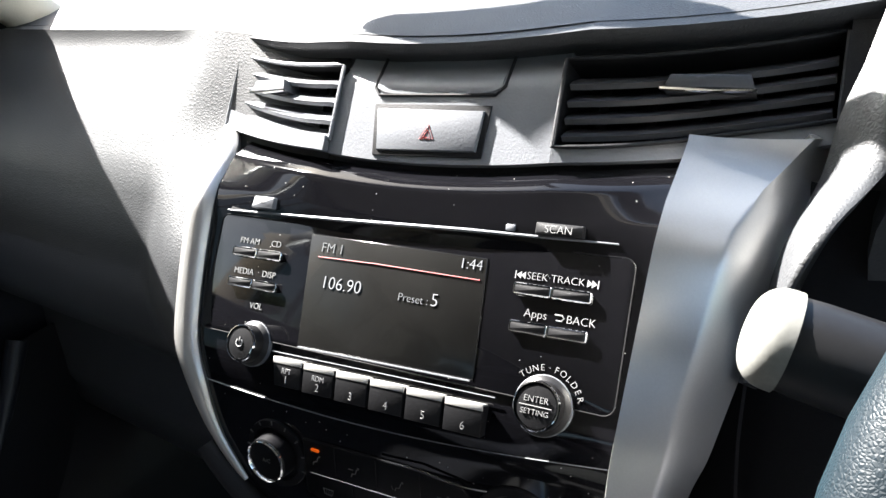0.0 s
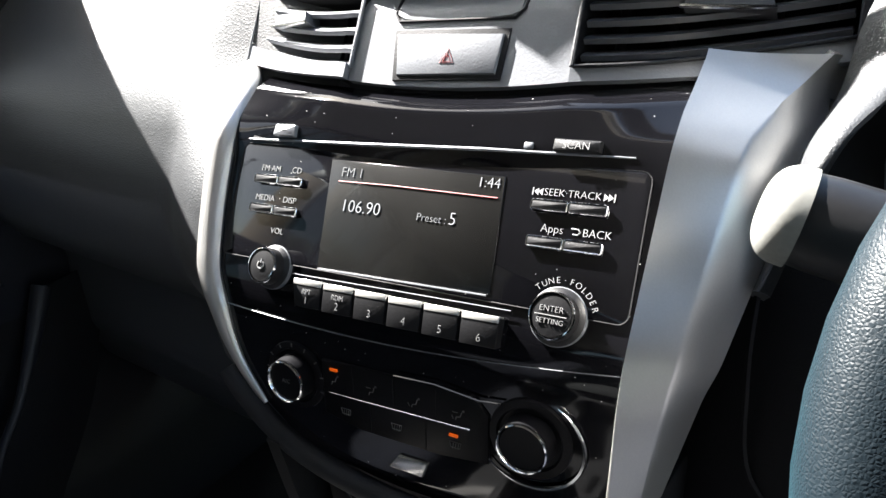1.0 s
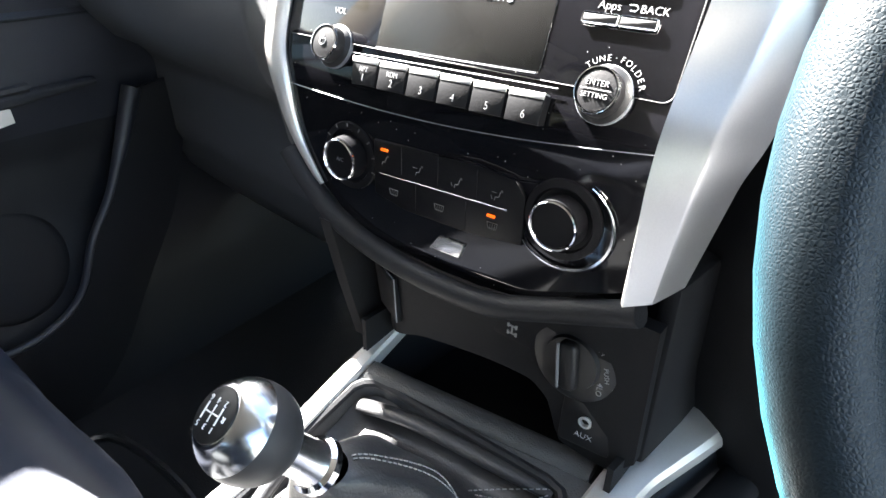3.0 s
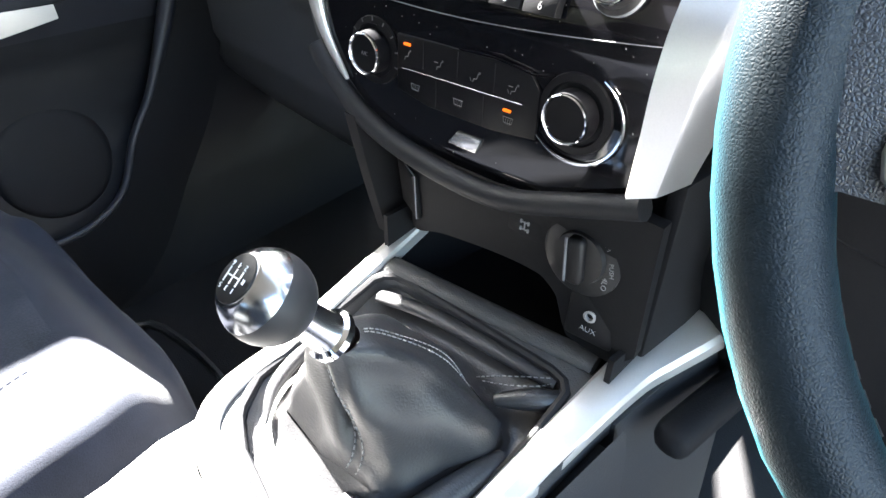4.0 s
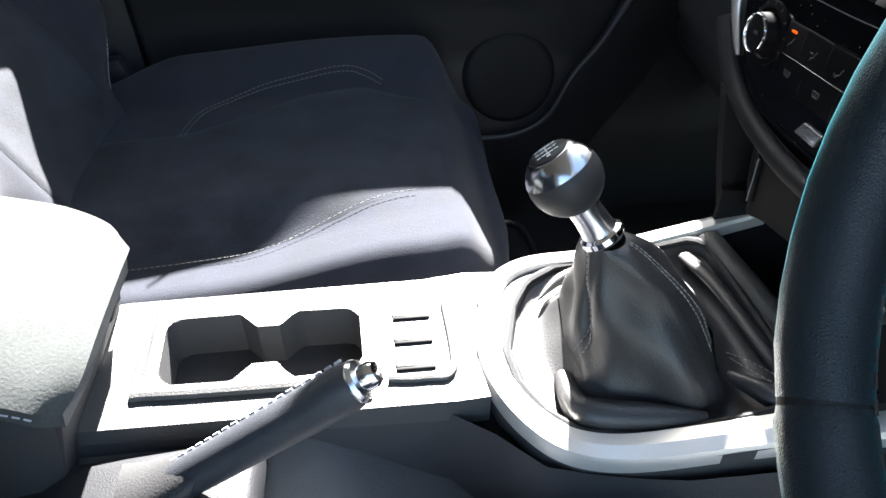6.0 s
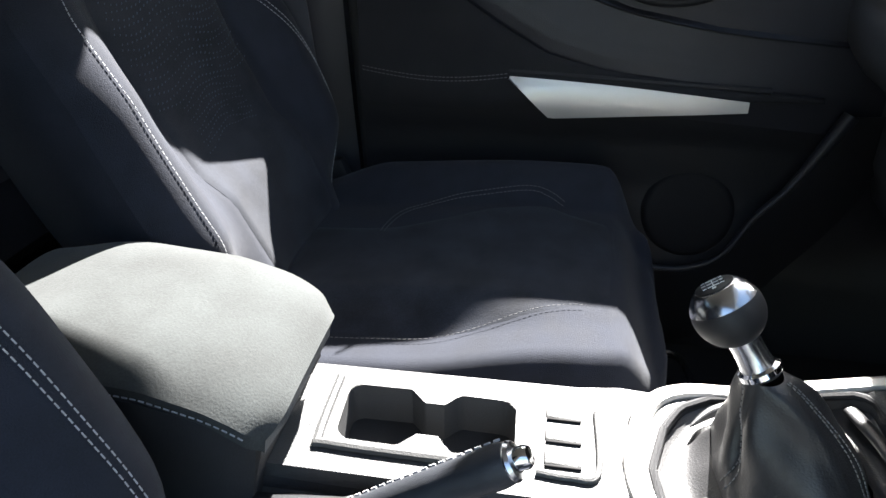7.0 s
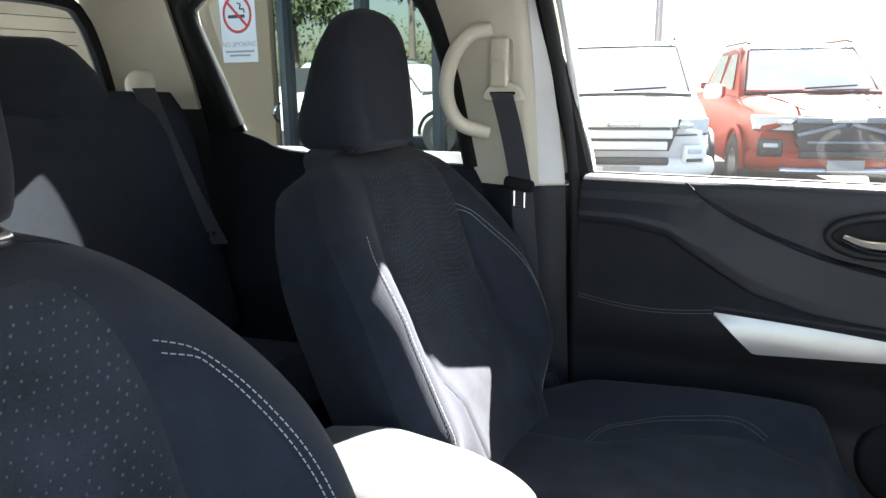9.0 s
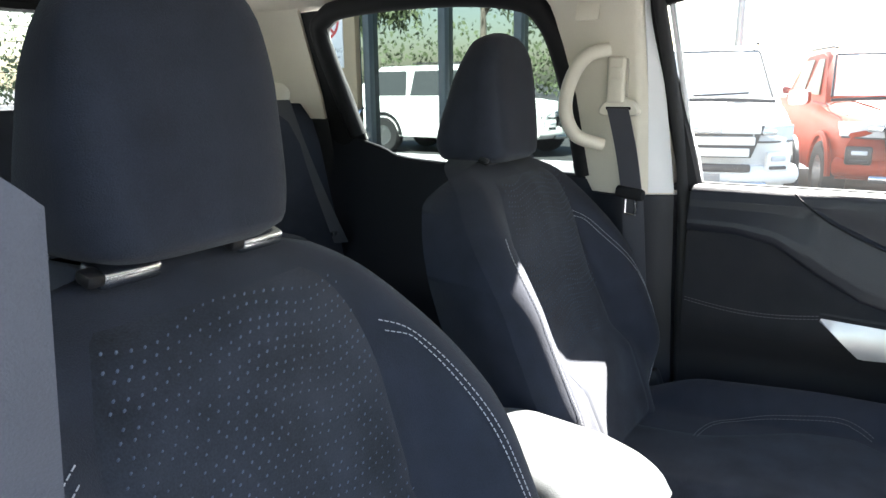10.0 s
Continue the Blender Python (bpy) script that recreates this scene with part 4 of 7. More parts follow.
def rear_bench():
    th = thing("rear_bench", "dark fabric rear bench seat with two head restraints", "car seat", (0, -1.5, 0.56))
    def cush(a, b):
        x, y = lerp(-0.62, 0.62, a), lerp(-1.60, -1.14, b)
        return (x, y, 0.86 + 0.03 * b - 0.08 * step(0.85, 1, b) - 0.02 * abs(2 * a - 1) ** 6)
    part("cushion", sheet(cush, 20, 12, 0.10), fabric, th, "dark fabric bench cushion")
    def back(a, b):
        x, z = lerp(-0.62, 0.62, a), lerp(0.88, 1.39, b)
        return (x, -1.54 - 0.11 * b - 0.03 * step(0.9, 1, b) + 0.02 * math.cos(4 * math.pi * a), z - 0.01 * abs(2 * a - 1) ** 4)
    part("backrest", sheet(back, 30, 14, 0.07), fabric, th, "dark fabric bench backrest")
    for x in (-0.30, 0.30):
        rings = []
        for t in [0, 0.1, 0.3, 0.6, 0.85, 0.95, 1]:
            z = lerp(1.375, 1.537, t)
            half = table(t, [(0, 0.185), (0.2, 0.183), (0.6, 0.155), (0.8, 0.13), (0.93, 0.10), (1, 0.07)])
            dep = table(t, [(0, 0.03), (0.3, 0.045), (0.9, 0.03), (1, 0.01)])
            rings.append([(x + half * abs(math.cos(q)) ** 0.6 * (1 if math.cos(q) > 0 else -1), -1.635 - 0.02 * t + dep * math.sin(q), z) for q in [2 * math.pi * i / 24 for i in range(24)]])
        part("head_restraint", loft(rings), fabric, th, "dark fabric rear head restraint")
        line = [(x + 0.26, -1.48 - 0.13 * b + 0.02 * math.cos(4 * math.pi * (x + 0.88) / 1.24), lerp(0.95, 1.34, b)) for b in [i / 20 for i in range(21)]]
        part("stitching", dashes([(a, c + 0.012, d) for a, c, d in line]), thread_dark, th)


rear_bench()


def rear_belt():
    th = thing("rear_seat_belt", "dark grey rear seat belt from a beige anchor on the pillar", "seat belt", (-0.55, -1.65, 1.0))
    p = Vector((-0.545, -1.615, 1.447))
    part("anchor", lathe([(0, 0.018), (0.02, 0.016), (0.032, 0.006), (0.034, 0)], 20, Matrix.Translation(p) @ pose(0, 0, 0, 0, 60, 30)), beige, th, "beige round belt anchor")
    def w(a, b):
        q = Vector((-0.53, -1.59, 1.437)).lerp(Vector((-0.603, -1.485, 1.08)), b)
        return q + Vector((0.01 * math.sin(3 * b), 0, 0)) + Vector((0.032, -0.034, 0)) * (a - 0.5)
    part("webbing", sheet(w, 4, 14, 0.0022), web, th)
    part("tongue", rbox(0.03, 0.012, 0.012, 0.003, pose(-0.598, -1.492, 1.105)), dull_chrome, th, "metal buckle tongue")


rear_belt()


# ---------- dashboard ----------
# Face coordinates of the centre stack: u to the right, v up along the sloping face, w out towards the cabin.
FO, FU, FV, FW = Vector((-0.0308, 0.037, 1.2196)), Vector((0.9982, 0.0, 0.0599)), Vector((-0.0518, 0.5024, 0.8631)), Vector((-0.0302, -0.8646, 0.5015))


def face(u, v, w=0.0):
    """The stack's face: its outer top recedes, and below the stereo it turns upright."""
    w = w - 0.3 * max(0.0, abs(u) - 0.085) * step(0.05, 0.13, v)
    d = -0.035 - v
    if d <= 0:
        return FO + FU * u + FV * v + FW * w
    low = Vector((0.03, -0.06, -0.998))
    k = step(0, 0.04, d)
    bent = -FV * d + (low + FV) * (d * d / 0.08) if d < 0.04 else -FV * 0.02 + low * (d - 0.02)
    return FO + FU * u + FV * -0.035 + bent + (FW * (1 - k) + Vector((-0.03, -0.998, 0.06)) * k) * w


def slab(fn_left, fn_right, v0, v1, w0, w1, nu=16, nv=24, crown=0.0):
    """A slab in face coordinates between two side curves, sampled finely so that it follows the bend."""
    rings = []
    for j in range(nv + 1):
        v = lerp(v0, v1, j / nv)
        a, b = fn_left(v), fn_right(v)
        us = [lerp(a, b, i / nu) for i in range(nu + 1)]
        rings.append([Vector((u, v, w1 + crown * (1 - (2 * i / nu - 1) ** 2))) for i, u in enumerate(us)] + [Vector((u, v, w0)) for u in us[::-1]])
    return loft(rings)


def outline_slab(points, w0, w1, bevel=0.0015):
    return prism(points, w0, w1, bevel)


def rrect(u0, u1, v0, v1, r=0.003, n=4):
    out = []
    for cx, cy, a0 in ((u1 - r, v1 - r, 0), (u0 + r, v1 - r, 90), (u0 + r, v0 + r, 180), (u1 - r, v0 + r, 270)):
        for i in range(n + 1):
            a = radians(a0 + 90 * i / n)
            out.append((cx + r * math.cos(a), cy + r * math.sin(a)))
    return out




def stack_left(v):
    return table(v, [(-0.178, -0.0), (-0.1765, -0.02), (-0.172, -0.048), (-0.165, -0.072), (-0.155, -0.096), (-0.1378, -0.1185), (-0.115, -0.1335), (-0.09, -0.1405), (-0.066, -0.1455), (-0.0387, -0.157), (0.0, -0.165), (0.05, -0.1705), (0.088, -0.178), (0.12, -0.195)])


def stack_right(v):
    return table(v, [(-0.178, 0.03), (-0.174, 0.06), (-0.165, 0.085), (-0.1534, 0.108), (-0.137, 0.1443), (-0.05, 0.1455), (0.0, 0.148), (0.083, 0.152), (0.118, 0.156)])


dash = thing("dashboard", "black grained plastic dashboard", "dashboard", (0, 0.3, 0.9))


def lip_v(u):
    """Where the pad's overhang ends above the vents."""
    return 0.171 + 0.036 * (abs(u) / 0.23) ** 2 if abs(u) < 0.30 else 0.171 + 0.036 * (0.30 / 0.23) ** 2


def pad(a, b):
    x = lerp(-0.70, 0.72, a)
    u = max(-0.27, min(0.27, x + 0.03))
    lipp = face(u, lip_v(u), lerp(0.012, 0.006, step(-0.22, -0.30, x)))
    far = Vector((x, 0.78 - 0.12 * abs(x) ** 2, 1.235))
    y0, z0 = lipp.y, lipp.z
    if x < -0.30:
        y0 += 0.06 * (-0.30 - x)
        z0 -= 0.02 * (-0.30 - x)
    mid = Vector((x, (y0 + far.y) / 2, 1.405))
    if b < 0.12:
        k = b / 0.12
        return Vector((x, y0 + 0.02 * (1 - k), z0 - 0.012 * (1 - k)))
    t = (b - 0.12) / 0.88
    start = Vector((x, y0, z0))
    p = start.lerp(far, t)
    p.z = start.z + 0.046 * math.sin(math.pi * min(1, t * 2.4) * 0.5) - (start.z + 0.046 - far.z) * step(0.25, 1.0, t)
    return p


part("top_pad", sheet(pad, 60, 24, 0.012), grain, dash, "grained soft dash top")


def left_face(a, b):
    """The passenger side of the dashboard, from the lip down to the glove box."""
    x = lerp(-0.70, -0.150, a)
    u = max(-0.27, x + 0.03)
    lipp = face(u, lip_v(u), 0.006)
    y0, z0 = lipp.y, lipp.z
    if x < -0.30:
        y0 += 0.06 * (-0.30 - x)
        z0 -= 0.02 * (-0.30 - x)
    z = lerp(z0, 0.80, b)
    out = table(b, [(0, 0.004), (0.03, 0.0), (0.13, -0.054), (0.20, -0.084), (0.28, -0.104), (0.36, -0.112), (0.44, -0.104), (0.50, -0.078), (0.535, -0.045), (0.58, -0.030), (0.75, -0.030), (0.88, 0.0), (1, 0.06)])
    near = step(-0.30, -0.15, x)
    y = y0 + out
    edge = Vector(face(-0.17, 0.0, -0.01))
    # by the stack the face falls back behind the silver strip
    yb = face(-0.17, max(-0.16, 0.2 - 0.60 * b), -0.02).y
    x0 = lerp(-0.282, -0.185, step(0.16, 0.30, b))
    y = lerp(y, yb + 0.004, step(x0 - 0.065, x0, x))
    y += 0.12 * step(-0.25, -0.17, x) * step(0.48, 0.60, b)
    return Vector((x, y, z))


part("passenger_panel", sheet(left_face, 44, 40, 0.012), grain, dash, "grained passenger side dash panel")


def knee_panel(a, b):
    x = lerp(0.135, 0.70, a)
    z = lerp(1.30, 0.80, b)
    return (x, table(z, [(0.8, 0.20), (0.9, 0.11), (1.0, 0.07), (1.12, 0.06), (1.2, 0.085), (1.3, 0.14)]) + 0.03 * step(0.2, 0.13, x), z)


part("knee_panel", sheet(knee_panel, 20, 24, 0.012), matte_black, dash, "black lower panel under the steering column")
part("knee_seam", tube(smooth_line([(0.165, 0.075, 1.25), (0.168, 0.055, 1.17), (0.185, 0.052, 1.10), (0.26, 0.052, 1.08)], 6), 0.0018, 5), matte_black, dash)
# instrument hood and cluster
def hood(a, b):
    ang = lerp(-100, 100, a)
    r = 0.185
    cx = 0.395
    x = cx + r * math.sin(radians(ang)) * lerp(1.0, 1.05, b)
    z = 1.285 + 0.135 * math.cos(radians(ang)) * lerp(1.0, 0.98, b)
    return (x, lerp(0.05, 0.34, b) + 0.05 * (1 - math.cos(radians(ang))), z)


part("instrument_hood", sheet(hood, 28, 10, 0.014), grain, dash, "grained hood over the instruments")
def flank(a, b):
    """Grained shoulder between the silver bezel, the vent and the instruments."""
    v = lerp(0.0, 0.215, b)
    u0 = table(v, [(-0.05, 0.178), (0.01, 0.193), (0.07, 0.2065), (0.1, 0.2155), (0.13, 0.226), (0.17, 0.238), (0.215, 0.248)])
    wide = table(v, [(-0.05, 0.004), (0.03, 0.010), (0.08, 0.020), (0.13, 0.034), (0.215, 0.055)])
    return face(u0 - 0.006 * step(0.10, 0.15, v) + wide * a, v, -0.006 + 0.020 * step(0.09, 0.15, v) + 0.030 * math.sin(math.pi * 0.55 * a) - 0.035 * step(0.09, 0.0, v))


part("hood_flank", sheet(flank, 12, 30, 0.008), grain, dash, "grained shoulder beside the silver bezel")
cl = lathe([(0, 0), (0.062, 0), (0.066, 0.006), (0.07, 0.0)], 30, pose(0.33, 0.20, 1.285, 70, 0, 0))
lathe([(0, 0), (0.062, 0), (0.066, 0.006), (0.07, 0.0)], 30, pose(0.465, 0.20, 1.285, 70, 0, 0), cl)
part("instrument_cluster", cl, hard, dash, "black round instruments")
part("column_cover", tube([(0.385, -0.04, 1.225), (0.385, 0.10, 1.20), (0.385, 0.25, 1.17)], [0.055, 0.07, 0.08], 20), hard, dash, "black steering column cover")

# ---- upper trim with cubby and hazard switch ----
upper = thing("vent_surround", "satin slate plastic surround for vents and hazard switch", "trim", face(0, 0.13))


def v_low(u):
    return 0.0985 + 0.030 * (abs(u) / 0.21) ** 2


def v_high(u):
    return 0.166 + 0.034 * (abs(u) / 0.22) ** 2


def centre_plate(a, b):
    u = lerp(-0.078, 0.082, a)
    return (u, lerp(v_low(u), v_high(u) + 0.004, b), -0.002 - 0.010 * step(0.7, 1, b))


part("centre_plate", sheet(centre_plate, 20, 14, 0.006), slate, upper, "satin slate centre plate", warp=face)
def lid_fn(a, b):
    u = lerp(-0.0465, 0.0445, a)
    v = lerp(0.1445 + 0.004 * abs(2 * a - 1) ** 10, 0.1705, b)
    return (u, v, -0.0012 - 0.010 * step(0.7, 1, (v - v_low(u)) / (v_high(u) + 0.004 - v_low(u))))


part("cubby_lid", sheet(lid_fn, 16, 10, 0.003), slate, upper, "slate storage lid", warp=face)
part("cubby_gap", tube([Vector((u, v, -0.0015 - 0.008 * step(0.155, 0.172, v))) for u, v in ((-0.0485, 0.172), (-0.0485, 0.149), (-0.044, 0.1435), (0.041, 0.1435), (0.0465, 0.149), (0.0465, 0.172))], 0.0011, 6), matte_black, upper, "dark gap", warp=face)

hz = thing("hazard_switch", "grey hazard switch with a red outlined triangle", "switch", face(0, 0.12))
part("recess", outline_slab([(-0.0455, 0.1375), (0.040, 0.1365), (0.0385, 0.1035), (-0.0405, 0.1025)], -0.006, -0.0006, 0.0005), matte_black, hz, "black recess", warp=face)
part("button", outline_slab([(-0.042, 0.1340), (0.0365, 0.1328), (0.035, 0.1065), (-0.0373, 0.1055)], -0.004, 0.0016, 0.0022), slate, hz, "grey rocker button", warp=face)
tri = [Vector((0.0 + 0.0058 * math.sin(radians(120 * i)), 0.1165 + 0.0062 * math.cos(radians(120 * i)), 0.0019)) for i in range(3)]
tri2 = [Vector((0.0 + 0.0031 * math.sin(radians(120 * i)), 0.1160 + 0.0034 * math.cos(radians(120 * i)), 0.0019)) for i in range(3)]
bm = tube(tri, 0.00022, 5, loop=True)
tube(tri2, 0.00018, 5, loop=True, bm=bm)
part("triangle_mark", bm, red_print, hz, "red warning triangle", warp=face)


def vent(sgn):
    s = sgn
    th = thing("air_vent", "dash air vent coloured dark for shade, with slats and a thumb tab" if s > 0 else "dash air vent coloured pale for sunlight, with slats and a thumb tab", "air vent", face(s * 0.15, 0.15), group="dash air vents")
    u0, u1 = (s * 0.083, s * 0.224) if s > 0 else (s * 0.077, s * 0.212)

    def lo(u):
        return v_low(u) + 0.0085 + 0.004 * step(0.1, 0.2, abs(u))

    def hi(u):
        return v_high(u) - 0.006
    # frame: four rounded bars round the opening, and a box behind
    n = 16
    outer = [Vector((lerp(u0, u1, i / n), lo(lerp(u0, u1, i / n)), 0)) for i in range(n + 1)] + [Vector((lerp(u1, u0, i / n) - (s * 0.004 * 0), hi(lerp(u1, u0, i / n)), 0)) for i in range(n + 1)]
    # frame, slats and tab are coloured paler on the sunlit left side
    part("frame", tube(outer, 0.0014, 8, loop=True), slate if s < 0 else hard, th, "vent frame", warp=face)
    wall = [[p + Vector((0, 0, -0.001)) for p in outer], [p + Vector((0, 0, -0.055)) for p in outer]]
    bmv = loft(wall, cap=False)
    low = bmesh.new()
    low.faces.new([low.verts.new(p + Vector((0, 0, -0.055))) for p in outer])
    merge(bmv, low)
    part("duct", bmv, matte_black, th, "black duct", warp=face)
    k = 5 if s > 0 else 4
    for j in range(k):
        f = (j + 0.55) / (k + 0.1)

        def sl(a, b, f=f):
            u = lerp(u0 + s * 0.003, u1 - s * 0.004, a)
            v = lerp(lo(u), hi(u), f)
            return (u, v - 0.009 * (1 - b) + 0.002 * b, -0.003 - 0.018 * b ** 1.3)
        part("slat", sheet(sl, 24, 6, 0.0034), slat_shade_m if s > 0 else slate, th, "slat coloured by its sunlit or shaded side", warp=face)
    for i in range(5):
        u = lerp(u0, u1, (i + 0.5) / 5)
        part("vane", rbox(0.0015, hi(u) - lo(u) - 0.002, 0.018, 0.0005, Matrix.Translation((u, (lo(u) + hi(u)) / 2, -0.034))), matte_black, th, "dark cross vane", warp=face)
    ut = s * 0.160
    vt = lerp(lo(ut), hi(ut), 0.56)
    tab = part("thumb_tab", outline_slab([(ut - 0.023, vt - 0.002 - s * 0.002), (ut + 0.023, vt - 0.002 + s * 0.002), (ut + 0.020, vt + 0.0065 + s * 0.002), (ut - 0.020, vt + 0.0065 - s * 0.002)], -0.012, 0.006, 0.002), slat_shade_m if s > 0 else slate, th, "thumb tab coloured by its sunlit or shaded side", warp=face)
    part("chrome_lip", tube([Vector((ut - 0.024, vt - 0.003 - s * 0.002, 0.0060)), Vector((ut, vt - 0.0042, 0.0072)), Vector((ut + 0.024, vt - 0.003 + s * 0.002, 0.0060))], 0.0012, 6), chrome, tab, "chrome lip", warp=face)


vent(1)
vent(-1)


def surround(s):
    """Slate skirt below and beside each vent."""
    def fn(a, b):
        u = lerp(0.0822 if s > 0 else -0.0782, s * 0.232, a)
        top = v_low(u) + 0.0085 + 0.004 * step(0.1, 0.2, abs(u)) + 0.002
        return (u, lerp(v_low(u), top, b), -0.002)
    part("lower_lip", sheet(fn, 18, 3, 0.006), slate, upper, "slate lower lip", warp=face)

    def out(a, b):
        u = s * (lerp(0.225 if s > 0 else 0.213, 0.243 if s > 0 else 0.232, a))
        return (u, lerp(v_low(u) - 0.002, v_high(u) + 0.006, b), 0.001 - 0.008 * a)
    # cap colour follows the same sunlit left and shaded right
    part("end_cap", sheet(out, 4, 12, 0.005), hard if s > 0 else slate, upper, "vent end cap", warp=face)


surround(1)
surround(-1)

# ---- piano black fascia, silver bezels ----
fascia = thing("centre_stack", "glossy piano black centre stack between silver bezels", "fascia", face(0, 0))


def top_of(u):
    return v_low(u) - 0.0035


def fascia_fn(a, b):
    # bend the upper edge to follow the vents' surround
    v = lerp(-0.1775, 0.0955, b)
    l, r = stack_left(v), stack_right(v)
    u = lerp(l, r, a)
    v = v + (top_of(u) - 0.0955) * step(0.6, 1.0, b)
    w = 0.004 * step(0.78, 0.88, b) - 0.011 * max(0.0, (b - 0.945) / 0.055) ** 1.3 - 0.004 * step(-0.165, -0.178, v)
    return (u, v, w)


part("fascia_panel", sheet(fascia_fn, 30, 150, 0.004), piano, fascia, "glossy piano black panel", warp=face)
part("backing", slab(lambda v: stack_left(v) - 0.004, lambda v: stack_right(v) + 0.008, -0.175, 0.09, -0.05, -0.008), matte_black, fascia, "black backing", warp=face)

# left silver strip
pts = [(-0.212, 0.1250), (-0.196, 0.1050), (-0.1875, 0.085), (-0.181, 0.05), (-0.175, 0.0), (-0.167, -0.0387), (-0.155, -0.066), (-0.148, -0.09), (-0.139, -0.110), (-0.1265, -0.1275), (-0.1165, -0.139)]
wid = [0.010, 0.0125, 0.0125, 0.0115, 0.0105, 0.0100, 0.0085, 0.0065, 0.0048, 0.0038, 0.0022]
line = smooth_line([(u, v, 0.002) for u, v in pts], 5)
radii = [lerp(wid[min(i // 5, 10)], wid[min(i // 5 + 1, 10)], (i % 5) / 5) for i in range(len(line))]
part("left_bezel", tube(line, radii, 12, flat=0.75), bezel_silver, fascia, "satin silver strip", warp=face)

# right silver bezel with its facets
def bez(a, b):
    v = lerp(-0.137, 0.1215, b)
    li = stack_right(v) + 0.001
    ridge = table(v, [(-0.137, 0.1565), (-0.045, 0.168), (0.006, 0.1745), (0.07, 0.184), (0.095, 0.194), (0.1215, 0.214)])
    lo = table(v, [(-0.137, 0.1625), (-0.045, 0.184), (0.01, 0.196), (0.07, 0.2085), (0.1, 0.2165), (0.1215, 0.2235)])
    vv = v + (0.016 * step(0.085, 0.1215, v)) * step(li, lo, lerp(li, lo, a))
    if a < 0.05:
        return (li, vv, -0.006 + 0.027 * a / 0.05)
    if a < 0.55:
        k = (a - 0.05) / 0.5
        return (lerp(li, ridge, k), vv, 0.021 - 0.013 * k)
    k = (a - 0.55) / 0.45
    return (lerp(ridge, lo, k), vv, 0.008 - 0.030 * k ** 1.2)


part("right_bezel", sheet(bez, 40, 60, 0.004), bezel_silver, fascia, "wide faceted satin silver bezel", sharp=18, warp=face)

# ---- stereo ----
stereo = thing("car_stereo", "black car stereo with a grey display showing a radio station", "car stereo", face(0, 0.0))
part("faceplate", outline_slab(rrect(-0.157, 0.1405, -0.0295, 0.0528, 0.006), -0.002, 0.0018, 0.0008), piano, stereo, "glossy black faceplate", warp=face)
edge = [Vector((u, v, 0.0016)) for u, v in rrect(-0.157, 0.1405, -0.0295, 0.0528, 0.006)]
part("edge_line", tube(edge, 0.00035, 5, loop=True), key_m, stereo, "thin metallic edge", warp=face)
part("disc_slot", outline_slab([(-0.150, 0.0645), (0.126, 0.0665), (0.128, 0.0570), (-0.152, 0.0545)], 0.0, 0.0022, 0.0005), matte_black, stereo, "black disc slot", warp=face)
part("slot_ledge", tube([Vector((-0.153, 0.0555, 0.003)), Vector((-0.05, 0.0565, 0.0045)), Vector((0.04, 0.0585, 0.0045)), Vector((0.130, 0.0595, 0.003))], [0.0005, 0.0012, 0.0012, 0.0005], 8), slate, stereo, "bright ledge under the disc slot", warp=face)
for nm, u0, u1, txt in (("eject_button", -0.1275, -0.1085, ""), ("scan_button", 0.084, 0.1115, "SCAN")):
    b = part(nm, outline_slab(rrect(u0, u1, 0.0585 + (0.0012 if u0 > 0 else 0), 0.0668, 0.001), 0, 0.0075, 0.001), slate if u0 < 0 else key_m, stereo, "small key", warp=face)
    if txt:
        part("lettering", lettering(txt, 0.0062, Matrix.Translation(((u0 + u1) / 2, 0.0628, 0.0084))), print_m, b, warp=face)
    else:
        part("mark", prism([((u0 + u1) / 2 - 0.002, 0.0625), ((u0 + u1) / 2 + 0.002, 0.0625), ((u0 + u1) / 2, 0.065)], 0.0075, 0.0079), print_m, b, warp=face)
part("slot_notch", rbox(0.006, 0.004, 0.004, 0.001, Matrix.Translation((0.068, 0.0625, 0.003))), slate, stereo, warp=face)
disp = part("display", outline_slab([(-0.0735, 0.0455), (0.0565, 0.0435), (0.0602, -0.0255), (-0.0672, -0.0280)], 0, 0.0024, 0.0004), screen_m, stereo, "grey display", warp=face)


def word(txt, size, u, v, w, material, parent, align="LEFT", turn=0.0):
    return part("lettering", lettering(txt, size, Matrix.Translation((u, v, w)) @ pose(0, 0, 0, 0, 0, turn), align=align), material, parent, warp=face)


word("FM 1", 0.0092, -0.0631, 0.0372, 0.0026, lcd_dim, disp)
word("1:44", 0.0090, 0.0545, 0.0388, 0.0026, lcd_m, disp, "RIGHT")
word("106.90", 0.0118, -0.0580, 0.0148, 0.0026, lcd_m, disp)
word("Preset :", 0.0070, 0.0015, 0.0135, 0.0026, lcd_dim, disp)
word("5", 0.0112, 0.0243, 0.0146, 0.0026, lcd_m, disp)
part("red_line", tube([Vector((-0.064, 0.0310, 0.0026)), Vector((-0.02, 0.0315, 0.0026)), Vector((0.054, 0.0305, 0.0026))], 0.0004, 5), red_line, disp, "thin red line", warp=face)
part("lower_ledge", tube([Vector((-0.066, -0.0288, 0.003)), Vector((0.0585, -0.0265, 0.003))], 0.0005, 6), slate, disp, "pale lower ledge", warp=face)


